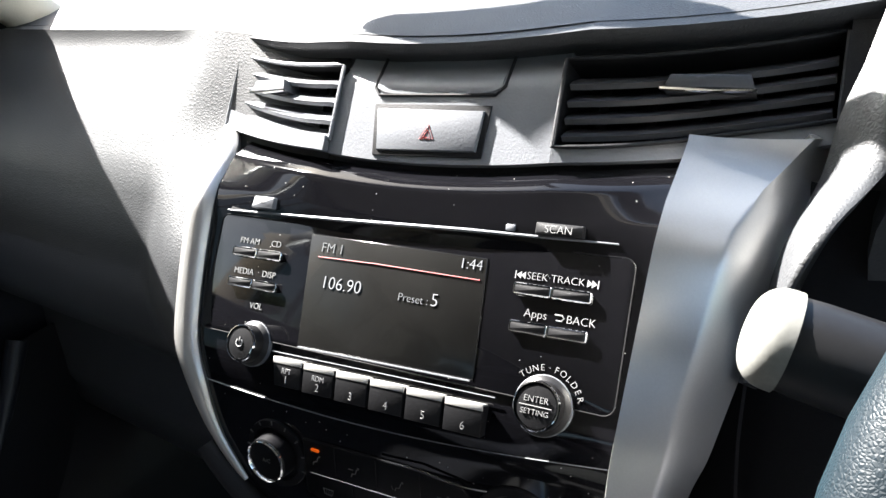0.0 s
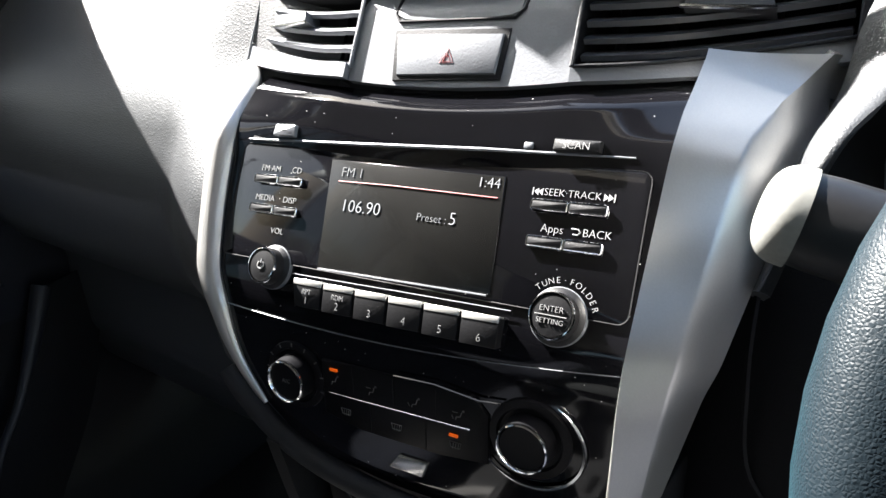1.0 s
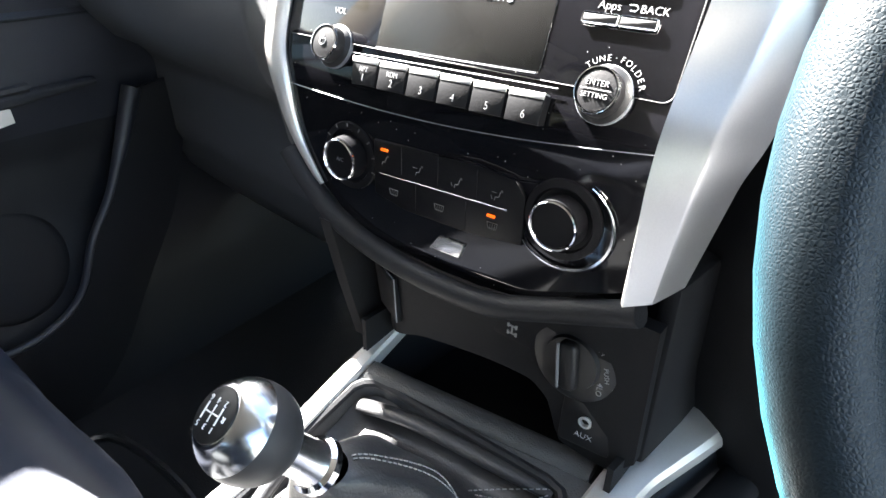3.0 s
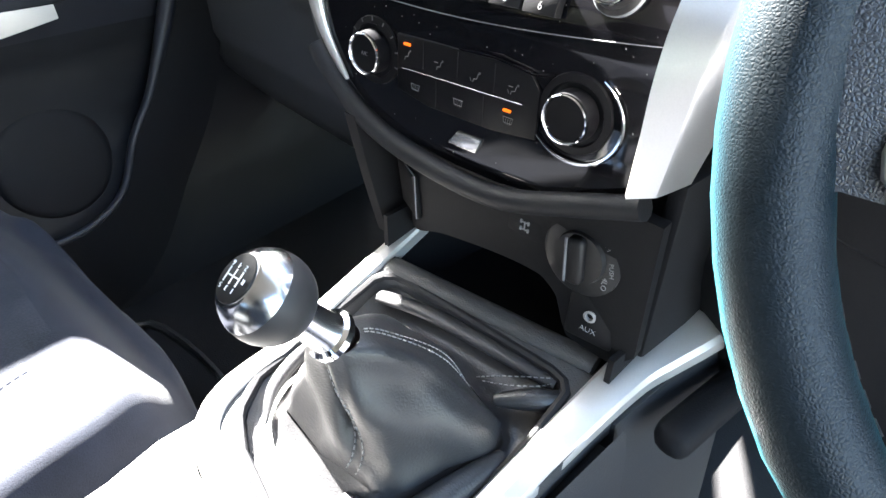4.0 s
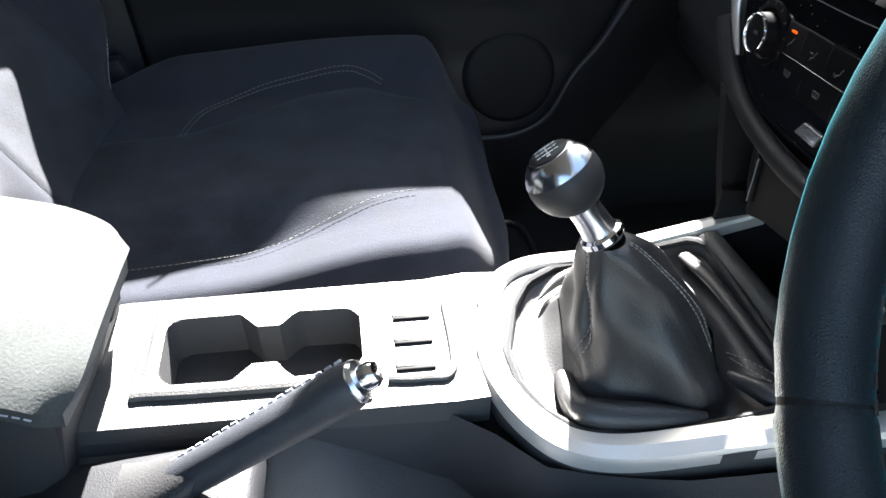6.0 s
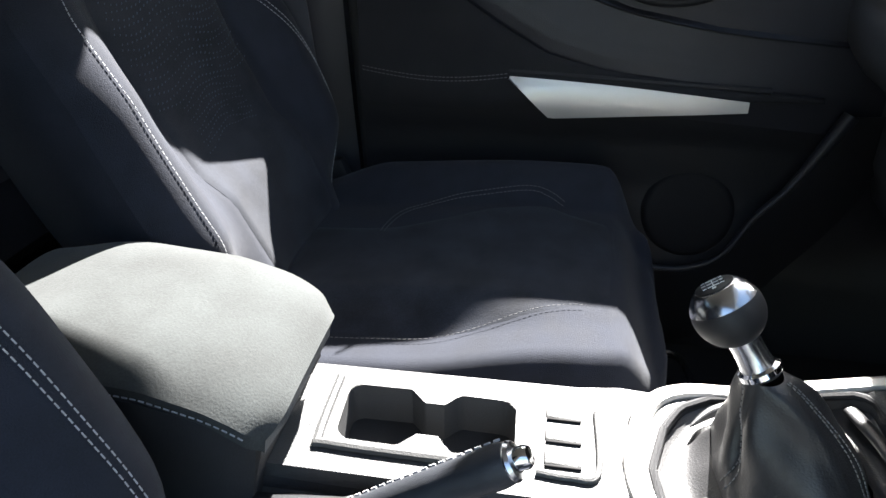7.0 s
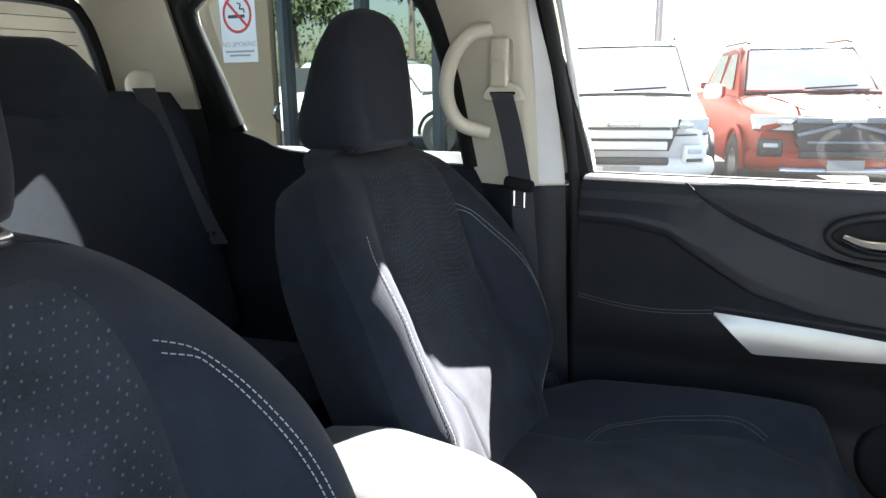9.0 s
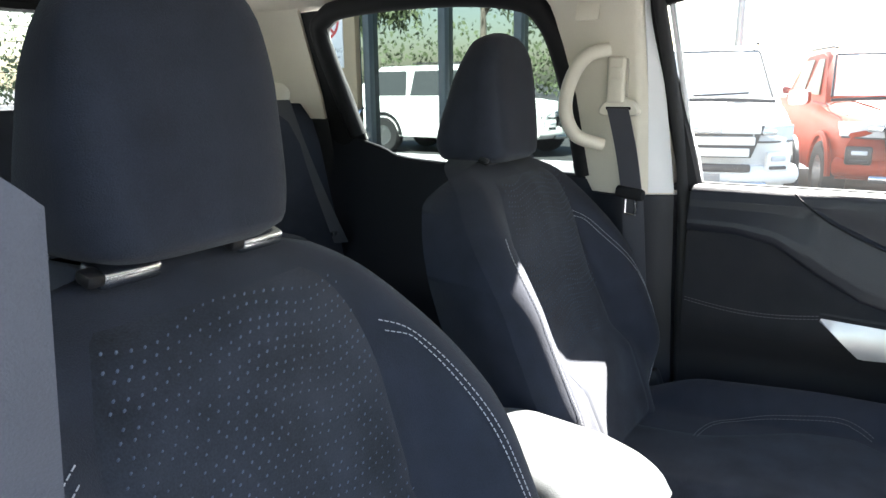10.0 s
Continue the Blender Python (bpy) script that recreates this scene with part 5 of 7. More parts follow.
def pill(u0, u1, v, th_, name="bar_key"):
    um = (u0 + u1) / 2
    for a, b in ((u0, um - 0.0004), (um + 0.0004, u1)):
        k = part(name, outline_slab(rrect(a, b, v - 0.0032, v + 0.0020, 0.0010), 0, 0.0045, 0.0010), key_m, th_, "thin bright edged key", warp=face)
        part("rim", tube([Vector((x, y, 0.0042)) for x, y in rrect(a, b, v - 0.0034, v + 0.0022, 0.0010)], 0.00045, 5, loop=True), chrome, k, "chrome rim", warp=face)


pill(-0.138, -0.0945, 0.0278, stereo)
pill(-0.1368, -0.0936, 0.0065, stereo)
pill(0.076, 0.1200, 0.0297, stereo)
pill(0.0771, 0.1207, 0.0088, stereo)
word("FM\u00b7AM", 0.0062, -0.1355, 0.0352, 0.002, print_m, stereo)
word("CD", 0.0062, -0.1068, 0.0352, 0.002, print_m, stereo)
word("MEDIA", 0.0062, -0.1355, 0.0138, 0.002, print_m, stereo)
word("DISP", 0.0062, -0.1095, 0.0138, 0.002, print_m, stereo)
word("SEEK\u00b7TRACK", 0.0060, 0.0985, 0.0368, 0.002, print_m, stereo, "CENTER")
for s, c in ((-1, 0.0790), (1, 0.1185)):
    bm = prism([(c - s * 0.002, 0.0347), (c - s * 0.002, 0.0389), (c + s * 0.0008, 0.0368)], 0.0018, 0.0022)
    prism([(c + s * 0.0006, 0.0347), (c + s * 0.0006, 0.0389), (c + s * 0.0034, 0.0368)], 0.0018, 0.0022, bm=bm)
    rbox(0.0006, 0.0044, 0.0004, 0, Matrix.Translation((c + s * 0.004, 0.0368, 0.002)), bm)
    part("skip_mark", bm, print_m, stereo, warp=face)
word("Apps", 0.0067, 0.0835, 0.0162, 0.002, print_m, stereo)
word("BACK", 0.0064, 0.1080, 0.0160, 0.002, print_m, stereo)
part("return_mark", tube([Vector(p) for p in ((0.1015, 0.0178, 0.002), (0.1055, 0.0178, 0.002), (0.1068, 0.0163, 0.002), (0.1055, 0.0146, 0.002), (0.1025, 0.0146, 0.002))], 0.0004, 5), print_m, stereo, warp=face)
word("VOL", 0.0060, -0.1090, -0.0085, 0.002, print_m, stereo, "CENTER")
for i, ch in enumerate("TUNE\u00b7FOLDER"):
    a = radians(lerp(133, 22, i / 10))
    word(ch, 0.0050, 0.1030 + 0.0208 * math.cos(a), -0.0318 + 0.0208 * math.sin(a), 0.002, dim_print, stereo, "CENTER", math.degrees(a) - 90)


def knob(u, v, r, h, th_, face_mat, tilt_txt=None, name="knob"):
    m = Matrix.Translation((u, v, 0))
    k = part(name, lathe([(r * 1.22, 0.0), (r * 1.22, 0.003), (r * 1.12, 0.0045), (r * 1.02, 0.0055), (r, h - 0.003), (r * 0.97, h - 0.001), (r * 0.90, h)], 40, m), mat("satin knob plastic", (0.01, 0.01, 0.011), 0.42, specular=0.25, bump=0.1, scale=900), th_, "black ribbed knob", warp=face)
    part("rim", lathe([(r * 0.985, h - 0.0012), (r * 0.965, h + 0.0004), (r * 0.925, h + 0.0005), (r * 0.89, h - 0.0008)], 40, m), chrome, k, "chrome ring", warp=face)
    part("base_ring", lathe([(r * 1.26, 0.0), (r * 1.26, 0.0025), (r * 1.2, 0.0028), (r * 1.18, 0.0)], 40, m), slate, k, "thin metal base ring", warp=face)
    part("cap", lathe([(r * 0.87, h - 0.001), (r * 0.84, h - 0.0002), (r * 0.5, h + 0.0004), (0, h + 0.0006)], 36, m), face_mat, k, "dark cap", warp=face)
    return k


k = knob(-0.1050, -0.0333, 0.0122, 0.014, stereo, key_m, name="volume_knob")
arc = [Vector((-0.1050 + 0.0026 * math.sin(radians(a)), -0.0333 + 0.0026 * math.cos(radians(a)), 0.0148)) for a in range(35, 326, 15)]
part("power_mark", tube([Vector((-0.1050, -0.0323, 0.0148)), Vector((-0.1050, -0.0295, 0.0148))], 0.0004, 5, bm=tube(arc, 0.0004, 5)), dim_print, k, warp=face)
k = knob(0.1028, -0.0310, 0.0131, 0.013, stereo, key_m, name="tune_knob")
word("ENTER", 0.0047, 0.1028, -0.0278, 0.0138, dim_print, k, "CENTER")
word("SETTING", 0.0040, 0.1028, -0.0344, 0.0138, dim_print, k, "CENTER")
part("divider", rbox(0.018, 0.0004, 0.0003, 0, Matrix.Translation((0.1028, -0.0311, 0.0138))), dim_print, k, warp=face)
part("preset_line", tube([Vector((-0.0873, -0.0350, 0.002)), Vector((0.0, -0.0335, 0.002)), Vector((0.075, -0.0325, 0.002))], 0.0003, 5), slate, stereo, "thin bright line above the presets", warp=face)
for i in range(6):
    u0 = lerp(-0.0815, 0.0722, i / 6) + 0.0004
    u1 = lerp(-0.0815, 0.0722, (i + 1) / 6) - 0.0006
    b = part("preset_key", outline_slab([(u0, -0.0385), (u1, -0.0380), (u1 - 0.0004, -0.0545), (u0 + (0.003 if i == 0 else 0.0004), -0.0550)], 0, 0.0070, 0.0012), key_m, stereo, "black preset key", warp=face)
    part("bright_top", outline_slab([(u0 + 0.0005, -0.0375), (u1 - 0.0005, -0.0370), (u1 - 0.0005, -0.0408), (u0 + 0.0005, -0.0413)], 0.001, 0.0072, 0.0004), silver, b, "bright top edge", warp=face)
    part("lettering", lettering(str(i + 1), 0.0064, Matrix.Translation(((u0 + u1) / 2 + 0.001, -0.0502, 0.0077))), print_m, b, warp=face)
    if i < 2:
        part("lettering", lettering(("RPT", "RDM")[i], 0.0046, Matrix.Translation(((u0 + u1) / 2 + 0.001, -0.0450, 0.0077))), print_m, b, warp=face)
seam = [Vector((lerp(-0.1465, 0.1445, i / 20), -0.0655 + 0.010 * (i / 20) ** 2 - 0.0055 * math.sin(math.pi * i / 20), 0.0008)) for i in range(21)]
part("panel_seam", tube(seam, [0.00045 - 0.0002 * (i / 20) for i in range(21)], 6), slate, fascia, "thin bright seam", warp=face)

# ---- climate controls ----
cc = thing("climate_controls", "black climate control panel with chrome ringed dials and amber lamps", "climate panel", face(0, -0.11))
part("key_plate", outline_slab([(-0.060, -0.0905), (-0.03, -0.0895), (0.056, -0.0885), (0.066, -0.100), (0.066, -0.133), (0.03, -0.137), (-0.03, -0.137), (-0.060, -0.131)], 0.0, 0.002, 0.0008), climate_m, cc, "satin black key plate", warp=face)
part("divider_line", tube([Vector((-0.0545, -0.1142, 0.0025)), Vector((0.054, -0.1118, 0.0025))], [0.0003, 0.0006], 6), dull_chrome, cc, "thin chrome divider", warp=face)
for u in (-0.034, -0.002, 0.030):
    part("key_gap", rbox(0.0006, 0.020, 0.0006, 0, Matrix.Translation((u, -0.1005, 0.0022))), matte_black, cc, warp=face)
for u in (-0.021, 0.022):
    part("key_gap", rbox(0.0006, 0.020, 0.0006, 0, Matrix.Translation((u, -0.1250, 0.0022))), matte_black, cc, warp=face)
for u, v in ((-0.0494, -0.0960), (0.0424, -0.1190)):
    part("indicator_lamp", outline_slab(rrect(u - 0.0031, u + 0.0031, v - 0.0009, v + 0.0009, 0.0004), 0.001, 0.0032, 0.0003), amber, cc, "glowing amber lamp", warp=face)


def seat_icon(u, v, extra):
    bm = tube([Vector((u + 0.0020, v + 0.0030, 0.0024)), Vector((u + 0.0008, v - 0.0005, 0.0024)), Vector((u - 0.0018, v - 0.0010, 0.0024)), Vector((u - 0.0024, v - 0.0032, 0.0024))], 0.00035, 4)
    lathe([(0, 0.0002), (0.0009, 0)], 8, Matrix.Translation((u + 0.0030, v + 0.0038, 0.0023)), bm)
    if extra & 1:
        tube([Vector((u - 0.0045, v + 0.0020, 0.0024)), Vector((u - 0.001, v + 0.0020, 0.0024))], 0.0003, 4, bm=bm)
    if extra & 2:
        tube([Vector((u - 0.0050, v - 0.0005, 0.0024)), Vector((u - 0.0040, v - 0.0030, 0.0024))], 0.0003, 4, bm=bm)
    part("icon", bm, faint_print, cc, "small grey air flow icon", warp=face)


for i, u in enumerate((-0.0495, -0.0185, 0.0146, 0.0464)):
    seat_icon(u, -0.1042, i)
for u in (-0.041, 0.0, 0.0436):
    bm = tube([Vector((u + a, -0.1255 + b, 0.0024)) for a, b in ((-0.004, 0.002), (0.004, 0.002), (0.0032, -0.002), (-0.0032, -0.002))], 0.00035, 4, loop=True)
    for d in (-0.0018, 0, 0.0018):
        tube([Vector((u + d, -0.1285, 0.0024)), Vector((u + d + 0.0004, -0.1245, 0.0024))], 0.00025, 4, bm=bm)
    part("icon", bm, faint_print, cc, "small grey demister icon", warp=face)


def dial(u, v, r, name):
    m = Matrix.Translation((u, v, 0))
    d = part(name, lathe([(r * 1.75, 0), (r * 1.72, 0.0018), (r * 1.4, 0.0022), (r * 1.32, 0.0005), (r * 1.12, 0.0005), (r * 1.08, 0.0105), (r * 1.0, 0.0115)], 44, m), piano if r > 0.018 else climate_m, cc, "black rotary dial", warp=face)
    part("chrome_ring", lathe([(r * 1.08, 0.0115), (r * 1.07, 0.0128), (r * 1.02, 0.0134), (r * 0.98, 0.0126), (r * 0.96, 0.0110)], 44, m), chrome, d, "chrome ring", warp=face)
    part("cap", lathe([(r * 0.93, 0.0110), (r * 0.5, 0.0107), (0, 0.0105)], 36, m), climate_m, d, "black cap", warp=face)
    return d


d = dial(-0.0850, -0.1090, 0.0146, "fan_dial")
word("A/C", 0.0044, -0.0850, -0.1090, 0.0111, faint_print, d, "CENTER")
for i in range(9):
    a = radians(200 - i * 27)
    part("scale_mark", rbox(0.0010, 0.003, 0.0004, 0, Matrix.Translation((-0.0850 + 0.0245 * math.cos(a), -0.1100 + 0.0245 * math.sin(a), 0.002)) @ pose(0, 0, 0, 0, 0, math.degrees(a) - 90)), faint_print, d, warp=face)
d = dial(0.0920, -0.1075, 0.0148, "temperature_dial")
arc = [Vector((0.0920 + 0.0335 * math.cos(radians(a)), -0.1085 + 0.0300 * math.sin(radians(a)), 0.002)) for a in range(-140, 66, 8)]
part("outer_arc", tube(arc, [0.0004 + 0.0011 * math.sin(math.pi * i / (len(arc) - 1)) for i in range(len(arc))], 6), chrome, cc, "thin chrome arc", warp=face)
part("gloss_lip", tube([Vector((0.0, -0.0880, 0.003)), Vector((0.03, -0.0865, 0.0035)), Vector((0.06, -0.0900, 0.003)), Vector((0.075, -0.088, 0.003))], 0.0008, 6), piano, cc, "glossy lip", warp=face)
# bright metal colour stands in for a reflection on the glossy black bar
part("blank_bar", outline_slab([(0.000, -0.1475), (0.022, -0.1475), (0.018, -0.1585), (-0.008, -0.1585)], 0.0, 0.0025, 0.001), mat("bar with painted reflection", (0.6, 0.6, 0.6), 0.22, metal=0.8), cc, "raised bar coloured bright for a reflection", warp=face)
part("lower_rail", tube(smooth_line([Vector((u, v, 0.004)) for u, v in ((-0.150, -0.118), (-0.127, -0.1420), (-0.098, -0.1625), (-0.056, -0.1765), (0.0, -0.184), (0.05, -0.182), (0.10, -0.166), (0.150, -0.148))], 6), 0.0085, 10), hard, fascia, "black rounded lower rim", warp=face)


# ---------- centre console ----------
def zc(x, y):
    """Height of the console's top, rising towards the stack."""
    return 0.894 + 0.22 * max(0.0, y + 0.12)


console = thing("centre_console", "black plastic centre console with cup holders and a silver gear surround", "console", (0, -0.3, 0.58))


def star(points, n=64, c=None):
    """Outline points resampled evenly by angle about c, so that two outlines pair up."""
    c = Vector(c)
    pts = [Vector((*p, 0)) for p in points]
    out = []
    for i in range(n):
        a = 2 * math.pi * i / n
        d = Vector((math.cos(a), math.sin(a), 0))
        best = 0.0
        for p, q in zip(pts, pts[1:] + pts[:1]):
            e, f = q - p, p - Vector((*c, 0))
            den = d.x * e.y - d.y * e.x
            if abs(den) < 1e-12:
                continue
            t = (f.x * e.y - f.y * e.x) / den
            s = (f.x * d.y - f.y * d.x) / den
            if t > 0 and -1e-6 <= s <= 1 + 1e-6:
                best = max(best, t)
        out.append((c.x + d.x * best, c.y + d.y * best))
    return out


con_m = mat("grained console plastic", (0.05, 0.051, 0.052), 0.5, bump=0.4, scale=450, kind="leather", vary=0.12)
# side walls and body
def body_section(y):
    xl = table(y, [(-0.80, -0.075), (-0.26, -0.080), (-0.20, -0.108), (-0.10, -0.116), (0.12, -0.135)])
    xr = table(y, [(-0.80, 0.060), (-0.26, 0.058), (-0.20, 0.118), (-0.10, 0.140), (0.12, 0.168)])
    return xl, xr


rings = []
for i in range(25):
    y = lerp(-0.80, -0.004, i / 24)
    xl, xr = body_section(y)
    zt = zc(0, y) - 0.006
    rings.append([(xl - 0.03, y, 0.58), (xl - 0.012, y, 0.74), (xl - 0.004, y, zt - 0.03), (xl + 0.002, y, zt - 0.006), (xl + 0.008, y, zt - 0.035), (xr - 0.008, y, zt - 0.035), (xr - 0.002, y, zt - 0.006), (xr + 0.004, y, zt - 0.03), (xr + 0.014, y, 0.74), (xr + 0.035, y, 0.58)])
side_m = mat("dark console side plastic", (0.03, 0.03075, 0.033), 0.52, specular=0.3, bump=0.3, scale=450, kind="leather", vary=0.12)
part("body", loft(rings), side_m, console, "grained black console body")
# cup holder plate
cup_out = [(-0.081, -0.560), (0.057, -0.560), (0.058, -0.236), (0.013, -0.241), (-0.05, -0.231), (-0.086, -0.211), (-0.104, -0.182), (-0.086, -0.262)]
cup_in = [(-0.056, -0.497), (-0.057, -0.440), (-0.040, -0.425), (-0.040, -0.405), (-0.056, -0.392), (-0.055, -0.345), (-0.045, -0.336), (0.006, -0.334), (0.017, -0.345), (0.020, -0.392), (0.002, -0.405), (0.002, -0.425), (0.019, -0.440), (0.018, -0.490), (0.008, -0.500), (-0.046, -0.503)]
c0 = (-0.018, -0.415)
part("cup_plate", ring_plate(star(cup_out, 96, c0), star(cup_in, 96, c0), lambda x, y: zc(x, y) + 0.004, 0.005, floor=False, drop=0.03), con_m, console, "grained plate round the cup holders")
well = star(cup_in, 96, c0)
part("cup_holder", ring_plate([(lerp(c0[0], x, 1.02), lerp(c0[1], y, 1.02)) for x, y in well], [(lerp(c0[0], x, 0.99), lerp(c0[1], y, 0.99)) for x, y in well], lambda x, y: zc(x, y) + 0.0035, 0.075, drop=0.01), con_m, console, "black double cup holder well")
rail = [(x, y, zc(x, y) + 0.006) for x, y in ((-0.062, -0.515), (0.02, -0.512), (0.029, -0.50), (0.031, -0.40), (0.030, -0.345))]
part("cup_rim", tube(smooth_line(rail, 6), 0.0045, 8), con_m, console, "raised rim beside the cup holders")
# three switch blanks
for i in range(3):
    x = lerp(-0.040, 0.018, i / 2)
    part("switch_blank", rbox(0.017, 0.034, 0.009, 0.0025, pose(x - 0.006, -0.292, 0.8955, -2, 0, 0)), con_m, console, "blank switch cover")
    part("slot", rbox(0.0026, 0.032, 0.004, 0.0008, pose(x + 0.0042, -0.292, 0.8985)), matte_black, console, "dark slot")
part("switch_rim", tube(smooth_line([(0.032, -0.315, 0.900), (0.034, -0.285, 0.900), (0.026, -0.262, 0.900), (-0.05, -0.262, 0.900)], 6), 0.003, 8), con_m, console)

# gear surround
g_out = [(-0.116, -0.02), (-0.113, -0.08), (-0.109, -0.114), (-0.105, -0.178), (-0.086, -0.212), (-0.05, -0.232), (0.013, -0.242), (0.062, -0.230), (0.100, -0.207), (0.119, -0.180), (0.126, -0.140), (0.133, -0.073), (0.138, -0.02), (0.142, 0.008), (-0.116, 0.004)]
g_in = [(-0.090, -0.022), (-0.0925, -0.10), (-0.088, -0.15), (-0.070, -0.180), (-0.04, -0.198), (0.01, -0.212), (0.045, -0.208), (0.075, -0.193), (0.093, -0.172), (0.101, -0.13), (0.104, -0.06), (0.102, -0.015), (0.09, -0.008), (-0.075, -0.012)]
gc = (0.0, -0.09)
part("gear_surround", ring_plate(star(g_out, 120, gc), star(g_in, 120, gc), lambda x, y: zc(x, y) + 0.004, 0.022, floor=False, drop=0.028), con_m, console, "black gear surround")
spine = [(-0.107, 0.052), (-0.105, 0.0), (-0.1035, -0.07), (-0.1015, -0.12), (-0.097, -0.172), (-0.080, -0.204), (-0.045, -0.222), (0.013, -0.231), (0.058, -0.221), (0.093, -0.199), (0.1095, -0.174), (0.1155, -0.135), (0.120, -0.07), (0.126, -0.01), (0.131, 0.030), (0.137, 0.055), (0.143, 0.078), (0.148, 0.098)]
wide = [0.0085, 0.009, 0.0095, 0.0095, 0.0095, 0.0095, 0.0095, 0.010, 0.0105, 0.0115, 0.012, 0.0125, 0.013, 0.0145, 0.0165, 0.0195, 0.0225, 0.025]
sp = smooth_line([(x, y, zc(x, y) + 0.005) for x, y in spine], 6)
rads = [lerp(wide[min(i // 6, 17)], wide[min(i // 6 + 1, 17)], (i % 6) / 6) for i in range(len(sp))]
rings = []
for i, p in enumerate(sp):
    d = (sp[min(i + 1, len(sp) - 1)] - sp[max(i - 1, 0)]).normalized()
    side = d.cross(Vector((0, 0, 1))).normalized()
    r = rads[i]
    rings.append([p - side * r + Vector((0, 0, -0.010)), p - side * r + Vector((0, 0, 0.001)), p - side * (r * 0.8) + Vector((0, 0, 0.0045)), p + side * (r * 0.1) + Vector((0, 0, 0.006)), p + side * (r * 0.85) + Vector((0, 0, 0.0025)), p + side * r + Vector((0, 0, -0.002)), p + side * r + Vector((0, 0, -0.012))])
part("silver_rim", loft(rings), silver, console, "satin silver U-shaped rim", sharp=25)
part("inner_bead", tube([(x, y, zc(x, y) + 0.003) for x, y in star([(lerp(gc[0], a, 1.03), lerp(gc[1], b, 1.03)) for a, b in g_in], 72, gc)], 0.0042, 8, loop=True), hard, console, "black inner bead")
part("cross_bar", tube([(-0.092, -0.004, zc(0, -0.004) + 0.003), (0.0, 0.006, zc(0, 0.006) + 0.003), (0.108, 0.018, zc(0, 0.018) + 0.003)], 0.011, 10, flat=0.5), con_m, console, "black cross bar before the storage bin")
# storage bin under the stack
def bin_fn(a, b):
    """Left wall, floor and right wall of the open bin in one sheet."""
    x, z = (-0.104, lerp(0.965, 0.866, a / 0.3)) if a < 0.3 else ((lerp(-0.104, 0.122, (a - 0.3) / 0.4), 0.866) if a < 0.7 else (0.122, lerp(0.866, 0.955, (a - 0.7) / 0.3)))
    return (x + 0.02 * b, lerp(0.004, 0.26, b), z)


part("storage_bin", sheet(bin_fn, 20, 6, 0.005), matte_black, console, "dark open storage bin")
for x0, x1, s in ((-0.116, -0.130, -1), (0.143, 0.172, 1)):
    part("side_wall", loft([[(lerp(x0, x1, k), y, z), (lerp(x0, x1, k) + s * 0.03, y, 0.58), (lerp(x0, x1, k) + s * 0.018, y, 0.58), (lerp(x0, x1, k) - s * 0.012, y, z)] for k, y, z in ((0, -0.006, 0.908), (0.5, 0.06, 0.928), (1, 0.13, 0.944))]), side_m, console, "black console side wall")
part("bin_back", rbox(0.24, 0.006, 0.16, 0.002, pose(0.02, 0.25, 0.94)), matte_black, console)
part("side_pocket", rbox(0.03, 0.11, 0.03, 0.012, pose(0.185, 0.06, 0.905, 0, 0, -8), seg=3), matte_black, console, "dark open side pocket")
# driver's side shelf for the hand brake
part("brake_shelf", sheet(lambda a, b: (lerp(0.055, 0.165, a), lerp(-0.78, -0.24, b), 0.872 - 0.03 * a - 0.05 * step(0.6, 1, a) - 0.07 * step(0.72, 1, b)), 12, 16, 0.02), con_m, console, "black shelf round the hand brake")
part("shelf_side", rbox(0.03, 0.56, 0.26, 0.012, pose(0.152, -0.51, 0.71)), con_m, console)

# lower stack with the drive selector
def lower(a, b):
    u = lerp(-0.124, 0.134, a)
    bottom = curve(u, [(-0.124, 0.935), (-0.10, 0.945), (-0.05, 0.968), (0.045, 0.982), (0.064, 0.972), (0.080, 0.938), (0.116, 0.936), (0.134, 0.954)])
    z = lerp(1.072, bottom, b)
    return (u, 0.022 + 0.006 * b + 0.055 * step(-0.075, -0.128, u) * lerp(1.0, 0.7, b), z)


part("lower_panel", sheet(lower, 60, 16, 0.010), matte_black, console, "black lower stack panel", sharp=60)
part("panel_seam", tube([(0.1265, 0.0165, 1.060), (0.128, 0.0175, 1.02), (0.131, 0.020, 0.985), (0.133, 0.026, 0.957)], 0.0011, 6), matte_black, console, "dark panel seam")
# the flank runs down from the rim to the console
part("side_panel", rbox(0.014, 0.12, 0.15, 0.004, pose(0.136, 0.088, 1.020, 0, 0, -6)), matte_black, console, "black side of the lower stack")
part("stack_flank", strip([(-0.128, 0.050, 1.060), (-0.125, 0.062, 0.995), (-0.122, 0.075, 0.935)], (0, 0.12, 0), (0.012, 0, 0), 8), matte_black, console, "black flank of the lower stack")

sel = thing("drive_selector", "black rotary drive selector with grey lettering", "dial", (0.082, 0.008, 1.018))
SM = pose(0.082, 0.0185, 1.020, 84, 0, 0)
part("dial_base", lathe([(0.031, 0), (0.031, 0.004), (0.028, 0.006), (0.020, 0.006), (0.019, 0.010), (0.0, 0.011)], 36, SM), mat("satin dial plastic", (0.012, 0.012, 0.013), 0.42), sel, "black round base")
part("grip_bar", rbox(0.013, 0.036, 0.011, 0.004, SM @ pose(0, 0, 0.0115, 0, 0, 8), seg=3), key_m, sel, "raised grip bar")
part("grip_edge", rbox(0.002, 0.034, 0.002, 0.0008, SM @ pose(-0.0055, 0, 0.0172, 0, 0, 8)), slate, sel)
